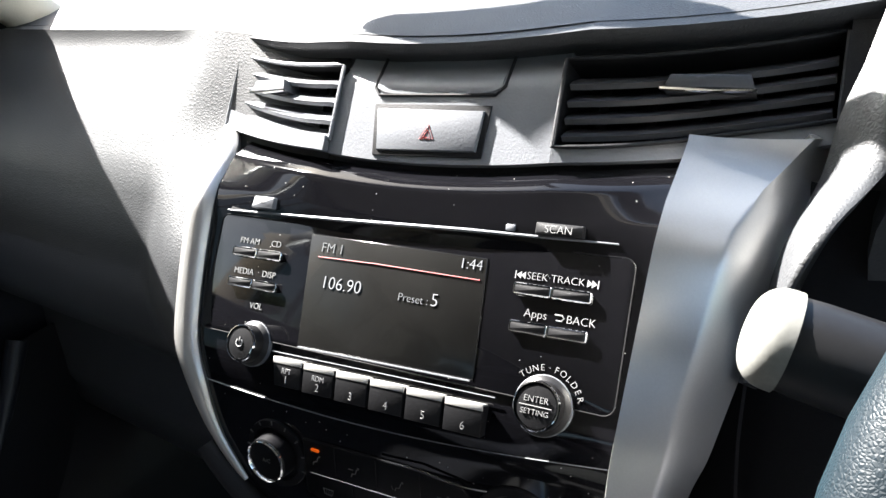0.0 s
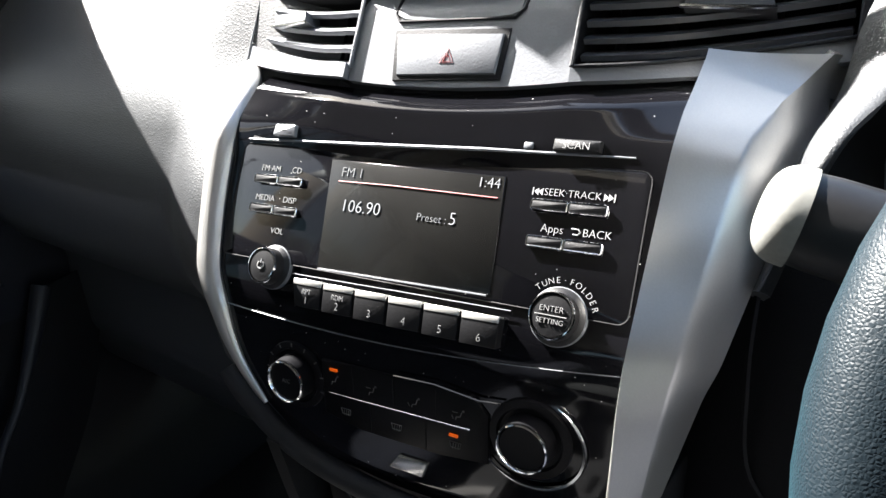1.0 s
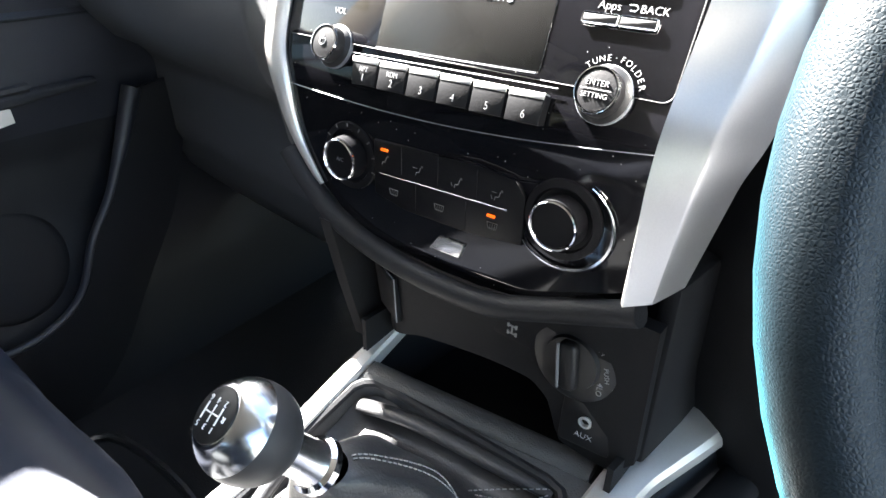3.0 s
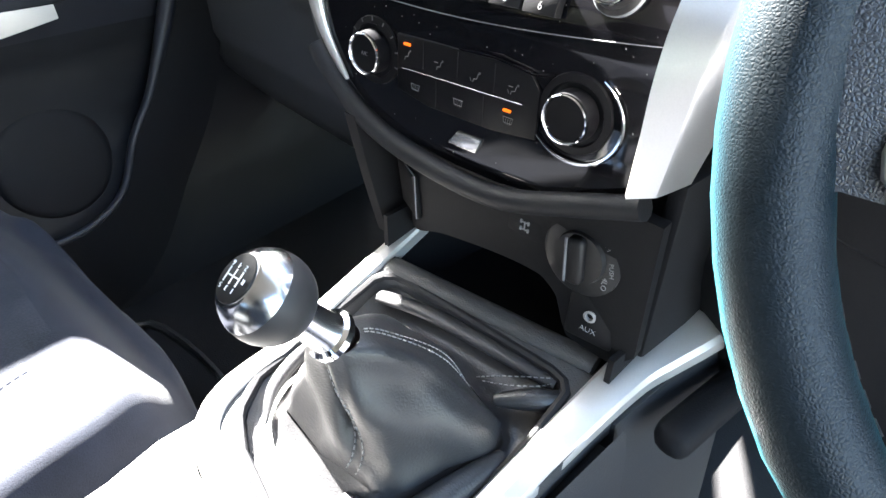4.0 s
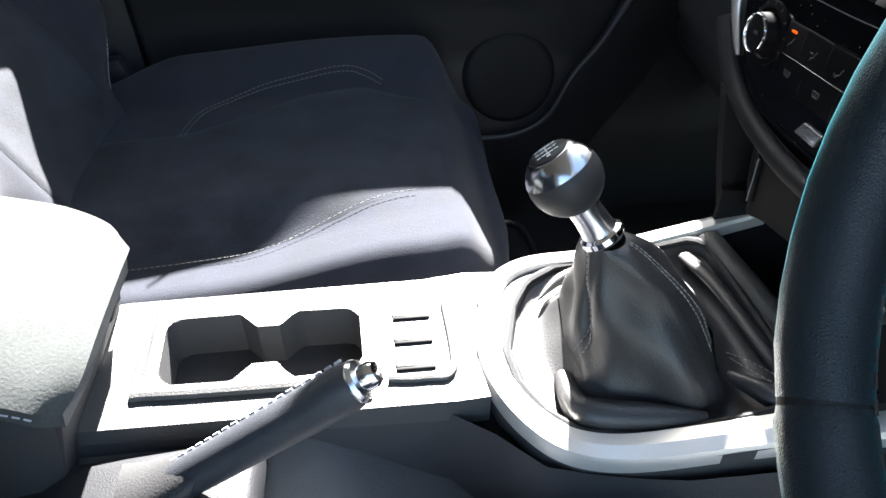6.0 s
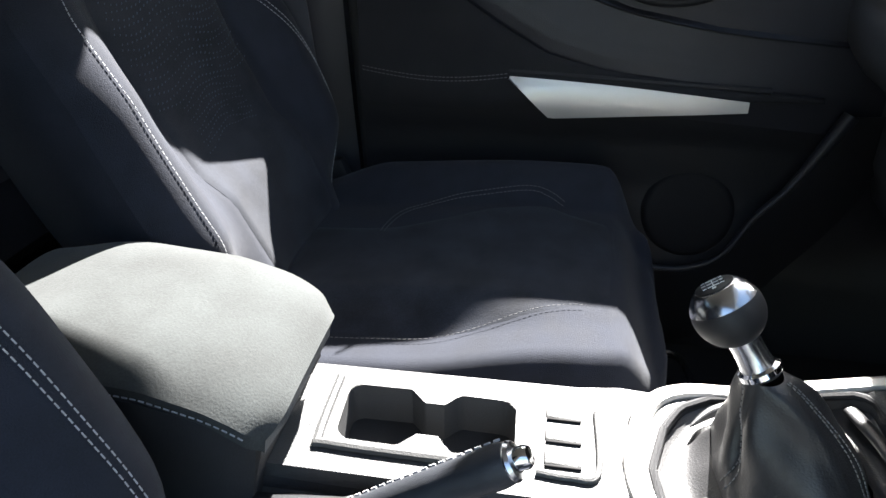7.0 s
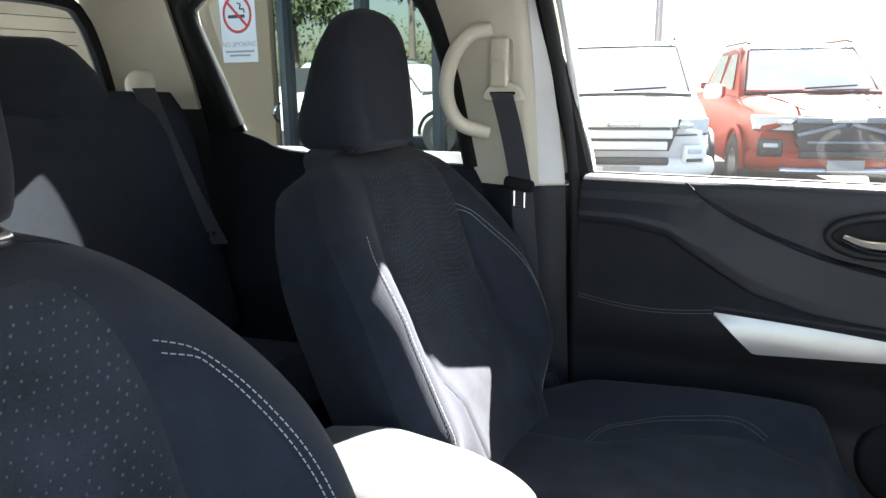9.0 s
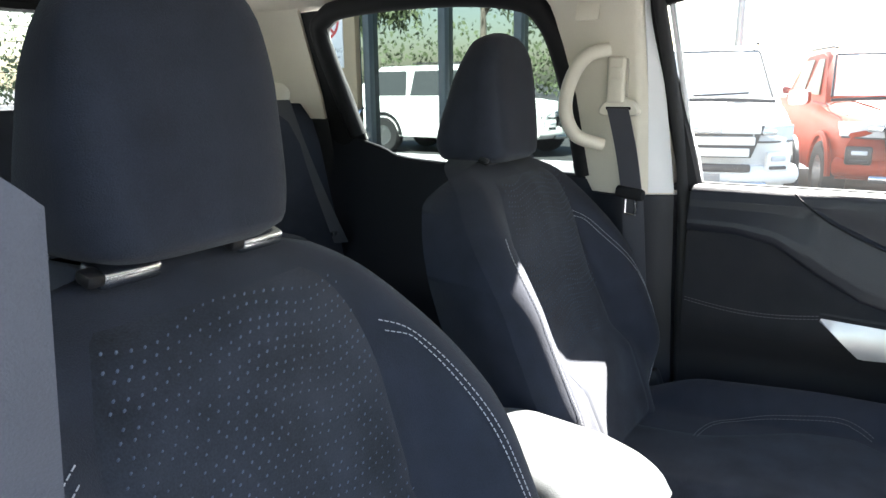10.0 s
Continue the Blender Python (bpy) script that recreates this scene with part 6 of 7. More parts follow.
for txt, a in (("2WD", 100), ("4H", 45), ("4LO", -28)):
    part("lettering", lettering(txt, 0.0058, SM @ pose(0.0245 * math.cos(radians(a)), 0.0245 * math.sin(radians(a)), 0.0064, 0, 0, a - 90 if a > 0 else a - 60)), dim_print, sel)
part("lettering", lettering("PUSH", 0.0048, SM @ pose(0.0245, 0.001, 0.0064, 0, 0, -75)), dim_print, sel)
blk = thing("lock_switch", "black blank switch with a small grey four wheel mark", "switch", (0.032, 0.01, 1.02))
part("body", rbox(0.034, 0.008, 0.026, 0.003, pose(0.032, 0.019, 1.022)), matte_black, blk)
bm = rbox(0.0008, 0.001, 0.007, 0, pose(0.032, 0.0145, 1.020))
for dz in (-0.0032, 0.0032):
    rbox(0.0064, 0.001, 0.0008, 0, pose(0.032, 0.0145, 1.020 + dz), bm)
    for dx in (-0.0032, 0.0032):
        rbox(0.0015, 0.001, 0.0030, 0, pose(0.032 + dx, 0.0145, 1.020 + dz), bm)
part("mark", bm, dim_print, blk, "grey mark")
so = thing("power_socket", "black square power socket lid with bright edges", "socket", (-0.095, 0.02, 0.99))
part("lid", rbox(0.036, 0.006, 0.046, 0.004, pose(-0.0915, 0.020, 0.994, 6, 0, -24), seg=3), matte_black, so)
part("lid_edge", tube([(-0.108, 0.0255, 1.0165), (-0.092, 0.0155, 1.0185), (-0.0755, 0.0095, 1.0165), (-0.0740, 0.0100, 0.975)], 0.0006, 6), slate, so, "bright edge")
aux = thing("aux_socket", "black audio socket plate with a grey mark", "socket", (0.083, 0.05, 0.92))
part("plate", rbox(0.040, 0.008, 0.044, 0.004, pose(0.097, 0.019, 0.968, -4, 0, 6)), key_m, aux)
part("jack", lathe([(0.004, 0), (0.005, 0.0025), (0.0032, 0.003), (0.003, 0)], 16, pose(0.097, 0.0150, 0.973, 86, 0, 6)), dim_print, aux, "grey socket ring")
part("lettering", lettering("AUX", 0.0065, pose(0.097, 0.0138, 0.959, 86, 0, 6)), dim_print, aux)

# ---- arm rest box ----
arm = thing("armrest_box", "grey fabric armrest lid with pale stitching on a box coloured dark for shade", "armrest", (0.01, -0.66, 0.6))


def lid_pt(a, b):
    """a across, b from front to back."""
    y = lerp(-0.515, -0.80, b)
    k = abs(2 * a - 1)
    front = (1 - b) ** 12
    half = 0.101 - 0.006 * front - 0.01 * step(0.8, 1, b) - 0.008 * step(0.06, 0, b) * k
    x = 0.004 + half * (2 * a - 1)
    z = table(y, [(-0.80, 1.024), (-0.72, 1.034), (-0.62, 1.026), (-0.57, 1.013), (-0.54, 1.002), (-0.515, 0.992)]) + 0.001 - 0.016 * k ** 4 - 0.016 * front
    return Vector((x, y - 0.012 * k ** 6 * front, z))


rings = []
for j in range(31):
    b = (j / 30) ** 1.4
    top = [lid_pt(i / 24, b) for i in range(25)]
    rings.append(top + [Vector((lerp(0.004, p.x, 0.97), p.y - 0.004 * (1 - b), p.z - 0.017)) for p in top[::-1][::4]])
part("lid", loft(rings), lid_m, arm, "padded grey fabric lid")
for o in (0.0, 0.008):
    line = [lid_pt(0.985, b) + Vector((0.0016, 0, -0.004 - o)) for b in [i / 40 for i in range(3, 39)]]
    part("stitching", dashes(line), thread, arm, "pale double stitching")
# box colour is darkened for the shade on its driver side
box_m = mat("armrest side fabric darkened for shade", (0.0153, 0.01615, 0.0187), 0.8, bump=0.3, scale=600)
rings = []
for j in range(13):
    b = j / 12
    l, q = lid_pt(0.0, b), lid_pt(1.0, b)
    y = l.y - 0.006
    bulge = 0.004 * math.sin(math.pi * b)
    rings.append([(l.x + 0.004, y, l.z - 0.012), (q.x - 0.004 + bulge, y, q.z - 0.012), (q.x - 0.002 + bulge, y - 0.004 * (1 - b), 0.95), (q.x - 0.010, y - 0.02 * (1 - b), 0.88), (q.x - 0.012, y - 0.03 * (1 - b), 0.60), (l.x + 0.012, y - 0.03 * (1 - b), 0.60), (l.x + 0.010, y - 0.02 * (1 - b), 0.88), (l.x + 0.002, y - 0.004 * (1 - b), 0.95)])
part("box", loft(rings), box_m, arm, "armrest box coloured dark for shade")
part("catch", rbox(0.03, 0.012, 0.012, 0.004, pose(-0.02, -0.528, 0.952)), hard, arm)

# ---- gear lever ----
gear = thing("gear_lever", "gear lever with dark ball knob and black leatherette boot", "gear lever", (0.0, -0.12, 0.88))
AX = Vector((-0.25, -0.56, 0.80)).normalized()
KC = Vector((0.0035, -0.1835, 1.0625))
KM = Matrix.Translation(KC) @ AX.to_track_quat("Z", "Y").to_matrix().to_4x4()
R = 0.0272
prof = [(R * math.cos(radians(a)), R * math.sin(radians(a))) for a in range(-66, 25, 6)]
part("knob", lathe(prof, 40, KM), mat("dark metallic knob", (0.020, 0.020, 0.021), 0.52, specular=0.35, vary=0.05), gear, "dark grey ball knob")
ringp = [(R * math.cos(radians(a)) * 1.012, R * math.sin(radians(a)) * 1.012) for a in range(18, 55, 4)]
part("chrome_band", lathe(ringp + [(0.0148, 0.0225)], 40, KM), mat("satin chrome", (0.42, 0.43, 0.45), 0.20, metal=1.0, vary=0.04, scale=80), gear, "chrome band")
cap = part("cap", lathe([(0.0152, 0.0215), (0.0146, 0.0234), (0.008, 0.0247), (0, 0.0252)], 36, KM), mat("satin black cap", (0.006, 0.006, 0.007), 0.35, specular=0.15), gear, "black cap with the shift pattern")
CT = KM @ pose(0, 0, 0.0252, 0, 0, 205)
bm = rbox(0.0135, 0.0008, 0.0005, 0, CT)
for x in (-0.0066, 0.0, 0.0066):
    rbox(0.0008, 0.0090, 0.0005, 0, CT @ Matrix.Translation((x, 0, 0)), bm)
for x, y, c in ((-0.0066, 0.0068, "1"), (-0.0066, -0.0068, "2"), (0, 0.0068, "3"), (0, -0.0068, "4"), (0.0066, 0.0068, "5"), (0.0066, -0.0068, "6"), (-0.0108, 0.0, "R")):
    lettering(c, 0.0045, CT @ Matrix.Translation((x, y, 0)), bm)
part("shift_pattern", bm, mat("bright white print", (0.65, 0.65, 0.65), 0.5), cap, "white shift pattern")
part("neck", lathe([(0.0125, -0.022), (0.0120, -0.032), (0.0125, -0.044), (0.0140, -0.049)], 30, KM), dull_chrome, gear, "metal neck")
part("collar", lathe([(0.0140, -0.048), (0.0165, -0.050), (0.0170, -0.054), (0.0150, -0.057), (0.012, -0.057)], 30, KM), chrome, gear, "chrome collar")
foot = KC + AX * -0.055


BOOT_BASE = [(-0.050, -0.052), (-0.060, -0.11), (-0.046, -0.160), (0.010, -0.168), (0.058, -0.164), (0.072, -0.148), (0.086, -0.085), (0.080, -0.062), (0.020, -0.045)]


def boot_ring(k, n=72):
    """Boot outlines from the collar (0) to its hem (1); the leather hangs in a few soft folds."""
    base = star(BOOT_BASE, n, (0.012, -0.11))
    out = []
    for i, (bx, by) in enumerate(base):
        a = 2 * math.pi * i / n
        d = Vector((math.cos(a), math.sin(a), 0))
        top = foot + d * 0.0158
        front = step(-0.2, 0.9, math.cos(a - 1.0))
        w = k ** lerp(1.5, 0.85, front)
        q = Vector((bx, by, 0.908))
        p = top.lerp(q, w)
        p.z = lerp(top.z, 0.908, k ** lerp(0.95, 1.30, front))
        body = math.sin(math.pi * min(1.0, k * 1.05)) if k < 0.95 else 0.0
        fold = 0.0045 * body * math.cos(3 * a + 0.6 + 2.2 * k) + 0.0030 * body * math.sin(5 * a - 6 * k)
        # a sharp pleat down the driver's side, and the fold that gathers at the front corner
        fold -= 0.009 * body * math.exp(-((a - 5.05 - 0.5 * k) / 0.16) ** 2) + 0.005 * body * math.exp(-((a - 5.75 + 0.6 * k) / 0.13) ** 2)
        fold += 0.007 * math.exp(-((a - 0.32) / 0.25) ** 2) * step(0.45, 0.85, k)
        out.append(p + d * fold)
    return out


boot = loft([boot_ring(k / 30) for k in range(31)], cap=False)
part("boot", boot, boot_m, gear, "black leatherette boot", sharp=75)
grey_thread = mat("grey thread", (0.2, 0.2, 0.2), 0.8)
def boot_at(i, k):
    """A point of the boot at ring index i (may lie between two) and drop k."""
    ring = boot_ring(k)
    j = int(i)
    return ring[j % 72].lerp(ring[(j + 1) % 72], i - j)


for i0, sway in ((11, 0), (12.6, 0), (57, 5), (58.6, 5), (33, 0)):
    line = []
    for k in range(1, 38):
        q = boot_at(i0 + sway * math.sin(math.pi * k / 40), k / 40)
        line.append(q + (q - Vector((0.01, -0.11, 0.95))).normalized() * 0.0010)
    part("boot_seam", dashes(line, 0.003, 0.0018, 0.0005), grey_thread, gear, "stitched boot seam")


def skirt_z(x, y):
    """The leather round the boot dips at the sides and climbs to the bar in front."""
    return 0.893 + 0.020 * step(-0.07, 0.0, y) + 0.003 * math.sin(40 * x) * step(-0.03, -0.18, y)


skirt_out = star([(lerp(gc[0], a, 0.99), lerp(gc[1], b, 0.99)) for a, b in g_in], 72, gc)
skirt_in = star(BOOT_BASE, 72, gc)
rings = []
for j in range(9):
    k = j / 8
    rings.append([(lerp(xo, xi, k), lerp(yo, yi, k), skirt_z(lerp(xo, xi, k), lerp(yo, yi, k)) + 0.014 * k ** 3 - 0.005 * math.sin(math.pi * k)) for (xo, yo), (xi, yi) in zip(skirt_out, skirt_in)])
part("boot_skirt", loft(rings, cap=False), boot_m, gear, "black leatherette skirt", sharp=75)
# padded roll under the hem on the driver's side, and one across the front
roll = smooth_line([(0.040, -0.176, 0.897), (0.072, -0.174, 0.900), (0.085, -0.160, 0.902), (0.092, -0.120, 0.903), (0.098, -0.080, 0.903)], 8)
part("hem_roll", tube(roll, [0.004 + 0.0085 * math.sin(math.pi * min(1.0, (i + 3) / (len(roll) + 4))) for i in range(len(roll))], 12), boot_m, gear, "padded leatherette roll", sharp=75)
fold = smooth_line([(0.066, -0.052, 0.912), (0.085, -0.036, 0.915), (0.098, -0.024, 0.914), (0.100, -0.012, 0.912)], 8)
part("front_fold", tube(fold, [0.004 + 0.005 * math.sin(math.pi * i / (len(fold) - 1)) for i in range(len(fold))], 10), boot_m, gear, sharp=75)
for o in (0.0, 0.006):
    part("skirt_stitch", dashes(smooth_line([(0.040 + o, -0.040, skirt_z(0, -0.04) + 0.007), (0.062 + o, -0.034 - o, 0.921), (0.080 + o, -0.020 - o, 0.922), (0.092, -0.008 - o, 0.920)], 10), 0.003, 0.0018, 0.0005), grey_thread, gear)
part("skirt_fold", tube(smooth_line([(-0.080, -0.030, 0.910), (-0.03, -0.020, 0.915), (0.05, -0.014, 0.917), (0.092, -0.008, 0.915)], 8), 0.0075, 12, flat=0.55), boot_m, gear, sharp=75)
side_fold = smooth_line([(-0.086, -0.075, 0.903), (-0.082, -0.115, 0.902), (-0.070, -0.152, 0.900), (-0.048, -0.176, 0.898)], 8)
part("side_fold", tube(side_fold, [0.001 + 0.005 * math.sin(math.pi * i / (len(side_fold) - 1)) for i in range(len(side_fold))], 10), boot_m, gear, sharp=75)

# ---- hand brake ----
hb = thing("hand_brake", "black leather hand brake lever with a chrome button", "hand brake", (0.11, -0.45, 0.87))
a0, a1 = Vector((0.112, -0.50, 0.880)), Vector((0.110, -0.334, 0.991))
n = 20
path = [a0.lerp(a1, i / n) for i in range(n + 1)]
part("lever", tube(path, [lerp(0.0135, 0.0165, i / n) if i < n else 0.0145 for i in range(n + 1)], 18), leather, hb, "black leather grip")
d = (a1 - a0).normalized()
BM = Matrix.Translation(a1) @ d.to_track_quat("Z", "Y").to_matrix().to_4x4()
part("end_ring", lathe([(0.0140, -0.002), (0.0150, 0.001), (0.0135, 0.004), (0.009, 0.005)], 28, BM), dull_chrome, hb, "metal end ring")
part("button", lathe([(0.0088, 0.003), (0.0088, 0.012), (0.0070, 0.015), (0, 0.0156)], 24, BM), chrome, hb, "chrome release button")
up = d.cross(Vector((1, 0, 0))).normalized() * -1
side = Vector((-1, 0, 0))
seam = [p + (up * 0.8 + side * 0.6).normalized() * (lerp(0.0135, 0.0165, i / n) + 0.0006) for i, p in enumerate(path)]
part("seam", dashes(seam, 0.005, 0.003, 0.0010), thread, hb, "pale laced seam")
part("sleeve", loft([[a0.lerp(a1, k) + Vector((math.cos(t) * r, math.sin(t) * r * 0.4, math.sin(t) * r)) for t in [2 * math.pi * i / 24 for i in range(24)]] for k, r in ((0.30, 0.017), (0.22, 0.021), (0.1, 0.024), (0.0, 0.030), (-0.12, 0.038))]), boot_m, hb, "black gathered sleeve")
part("shroud", rbox(0.09, 0.20, 0.035, 0.014, pose(0.112, -0.51, 0.868, 6, 0, 0), seg=3), hard, hb, "black base shroud")

# ---------- steering wheel ----------
WC = Vector((0.3762, -0.1064, 1.2665))
wa, wb = radians(25.5), radians(8.9)
WN = Vector((math.sin(wb) * math.cos(wa), -math.cos(wb) * math.cos(wa), math.sin(wa)))
WU = Vector((0, 0, 1)).cross(WN).normalized() * -1
WU = Vector((1, 0, 0)) - WN * WN.x
WU.normalize()
WV = WN.cross(WU)
WM = Matrix((( WU.x, WV.x, WN.x, WC.x), (WU.y, WV.y, WN.y, WC.y), (WU.z, WV.z, WN.z, WC.z), (0, 0, 0, 1)))
wheel = thing("steering_wheel", "black leather steering wheel with silver button pods", "steering wheel", WC)
RW, rw = 0.1672, 0.0150
WS = WM @ Matrix.Translation((0.006, -0.0165, 0.0)) @ Matrix.Diagonal((0.943, 0.943, 1.0, 1.0))


def rim_arc(d0, d1, n, r=RW, bulge=0.0):
    return [WM @ Vector((r * math.cos(radians(lerp(d0, d1, i / n))), r * math.sin(radians(lerp(d0, d1, i / n))), 0)) for i in range(n + 1)]


SEAM_A = 232
for d0, d1 in ((SEAM_A - 360 + 0.4, -52.4), (-51.6, SEAM_A - 0.4)):
    pts = rim_arc(d0, d1, 48)
    part("rim", tube(pts, [rw * (0.94 if i in (0, 48) else 1) * (1 + 0.10 * math.exp(-((lerp(d0, d1, i / 48) % 360 - 180) / 22) ** 2) + 0.10 * math.exp(-((lerp(d0, d1, i / 48) % 360 - 0) / 22) ** 2)) for i in range(49)], 20), rim_leather, wheel, "black leather rim")
part("rim_core", tube(rim_arc(0, 357.5, 143), rw * 0.93, 16, loop=True), matte_black, wheel, "dark core in the rim joints")
part("inner_seam", dashes([WM @ Vector(((RW - rw * 0.98) * math.cos(radians(a)), (RW - rw * 0.98) * math.sin(radians(a)), -0.003)) for a in range(186, 262, 2)], 0.005, 0.003, 0.0006), boot_m, wheel, "dark laced seam")
for s in (-1, 1):
    sp = loft([[WS @ Vector((s * p, q, w)) for q, w in ring] for p, ring in (
        (0.172, [(-0.050, -0.008), (-0.05, 0.006), (0.0, 0.012), (0.052, 0.006), (0.052, -0.008), (0.0, -0.012)]),
        (0.155, [(-0.042, -0.010), (-0.042, 0.004), (0.0, 0.010), (0.047, 0.004), (0.047, -0.010), (0.0, -0.014)]),
        (0.120, [(-0.040, -0.020), (-0.040, -0.004), (0.0, 0.0), (0.045, -0.004), (0.045, -0.020), (0.0, -0.024)]),
        (0.060, [(-0.045, -0.034), (-0.045, -0.012), (0.0, -0.008), (0.045, -0.012), (0.045, -0.034), (0.0, -0.036)]))])
    part("spoke", sp, leather, wheel, "black leather covered spoke")
    pod_pts = [(s * 0.1505, 0.010), (s * 0.1512, -0.020), (s * 0.1508, -0.029), (s * 0.1480, -0.0357), (s * 0.1410, -0.0402), (s * 0.119, -0.0420), (s * 0.080, -0.046), (s * 0.075, 0.035), (s * 0.128, 0.042), (s * 0.1455, 0.030)]
    if s < 0:
        pod_pts = pod_pts[::-1]
    pod = part("button_pod", prism(pod_pts, -0.010, 0.0085, 0.003, WS), silver, wheel, "satin silver button pod")
    for q0, q1, p0, p1, txt in ((-0.0372, -0.0265, 0.1313, 0.1455, 1), (-0.0388, -0.0270, 0.1160, 0.1301, 2), (-0.0195, 0.024, 0.088, 0.1440, 3)):
        pts = [(s * p1, q0 + 0.0035), (s * (p1 - 0.0035), q0 + 0.0004), (s * p0, q0), (s * p0, q1), (s * (p1 - 0.002), q1), (s * p1, q1 - 0.002)]
        gap = [((x - s * (p0 + p1) / 2) * 1.05 + s * (p0 + p1) / 2, (y - (q0 + q1) / 2) * 1.08 + (q0 + q1) / 2) for x, y in pts]
        if s > 0:
            pts, gap = pts[::-1], gap[::-1]
        part("key_gap", prism(gap, 0.004, 0.0088, 0, WS), matte_black, pod, "dark gap round a key")
        key = part("key", prism(pts, 0.004, 0.0108, 0.0012, WS), mat("pale grey key", (0.45, 0.45, 0.4437), 0.45, vary=0.05), pod, "pale grey key")
        cx_, cy_ = s * (p0 + p1) / 2, (q0 + q1) / 2
        bm = prism([(cx_ - 0.004, cy_ - 0.001), (cx_ - 0.0025, cy_ - 0.001), (cx_ - 0.0005, cy_ - 0.003), (cx_ - 0.0005, cy_ + 0.003), (cx_ - 0.0025, cy_ + 0.001), (cx_ - 0.004, cy_ + 0.001)], 0.0107, 0.0110, 0, WS)
        rbox(0.0035, 0.0007, 0.0004, 0, WS @ Matrix.Translation((cx_ + 0.003, cy_, 0.0109)), bm)
        part("mark", bm, dim_print, key)
part("airbag_cover", loft([[WS @ Vector((rx * math.cos(t), ry * math.sin(t) - 0.005, w)) for t in [2 * math.pi * i / 40 for i in range(40)]] for rx, ry, w in ((0.07, 0.066, -0.05), (0.082, 0.078, -0.03), (0.080, 0.076, 0.004), (0.070, 0.066, 0.014), (0.04, 0.038, 0.019))]), grain, wheel, "grained black airbag cover")
part("lower_spoke", loft([[WS @ Vector((x * k, y, w + dz)) for x, dz in ((-0.03, 0), (0.03, 0), (0.03, -0.012), (-0.03, -0.012))] for k, y, w in ((1.0, -0.05, 0.0), (0.9, -0.11, 0.0), (1.1, -0.172, 0.002))]), silver, wheel, "silver lower spoke")

stalk = thing("column_stalk", "black control stalk with a pale rounded end", "stalk", (0.3, 0.0, 1.28))
SA, SB = Vector((0.180, -0.040, 1.2965)), Vector((0.345, -0.030, 1.262))
n = 16
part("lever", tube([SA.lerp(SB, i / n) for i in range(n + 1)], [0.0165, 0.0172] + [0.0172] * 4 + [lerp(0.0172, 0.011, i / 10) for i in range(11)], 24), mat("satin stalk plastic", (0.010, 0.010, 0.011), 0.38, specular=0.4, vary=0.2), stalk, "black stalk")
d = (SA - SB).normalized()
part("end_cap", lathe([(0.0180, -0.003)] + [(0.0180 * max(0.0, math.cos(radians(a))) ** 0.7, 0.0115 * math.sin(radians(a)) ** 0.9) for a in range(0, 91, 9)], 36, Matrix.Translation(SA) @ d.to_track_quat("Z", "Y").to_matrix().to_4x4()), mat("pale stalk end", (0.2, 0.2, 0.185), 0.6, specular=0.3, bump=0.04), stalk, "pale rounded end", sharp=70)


# ---------- outside: parked vehicles, building, trees ----------
tyre_m = rubber
# near-white diffuse colour stands in for sky reflected in the windscreens
screen_glare = mat("windscreen painted with sky glare", (0.86, 0.86, 0.85), 0.35, vary=0.04, scale=3, stain=0.1)
yard_white = mat("white vehicle paint", (0.86, 0.86, 0.85), 0.35, coat=0.5, vary=0.02, scale=40)
dark_glass = mat("dark vehicle glass", (0.05, 0.055, 0.058), 0.25, specular=0.3)
lamp_m = mat("clear lamp lens", (0.55, 0.57, 0.6), 0.12, coat=0.6)
grille_m = mat("dark grille", (0.03, 0.03, 0.032), 0.4)


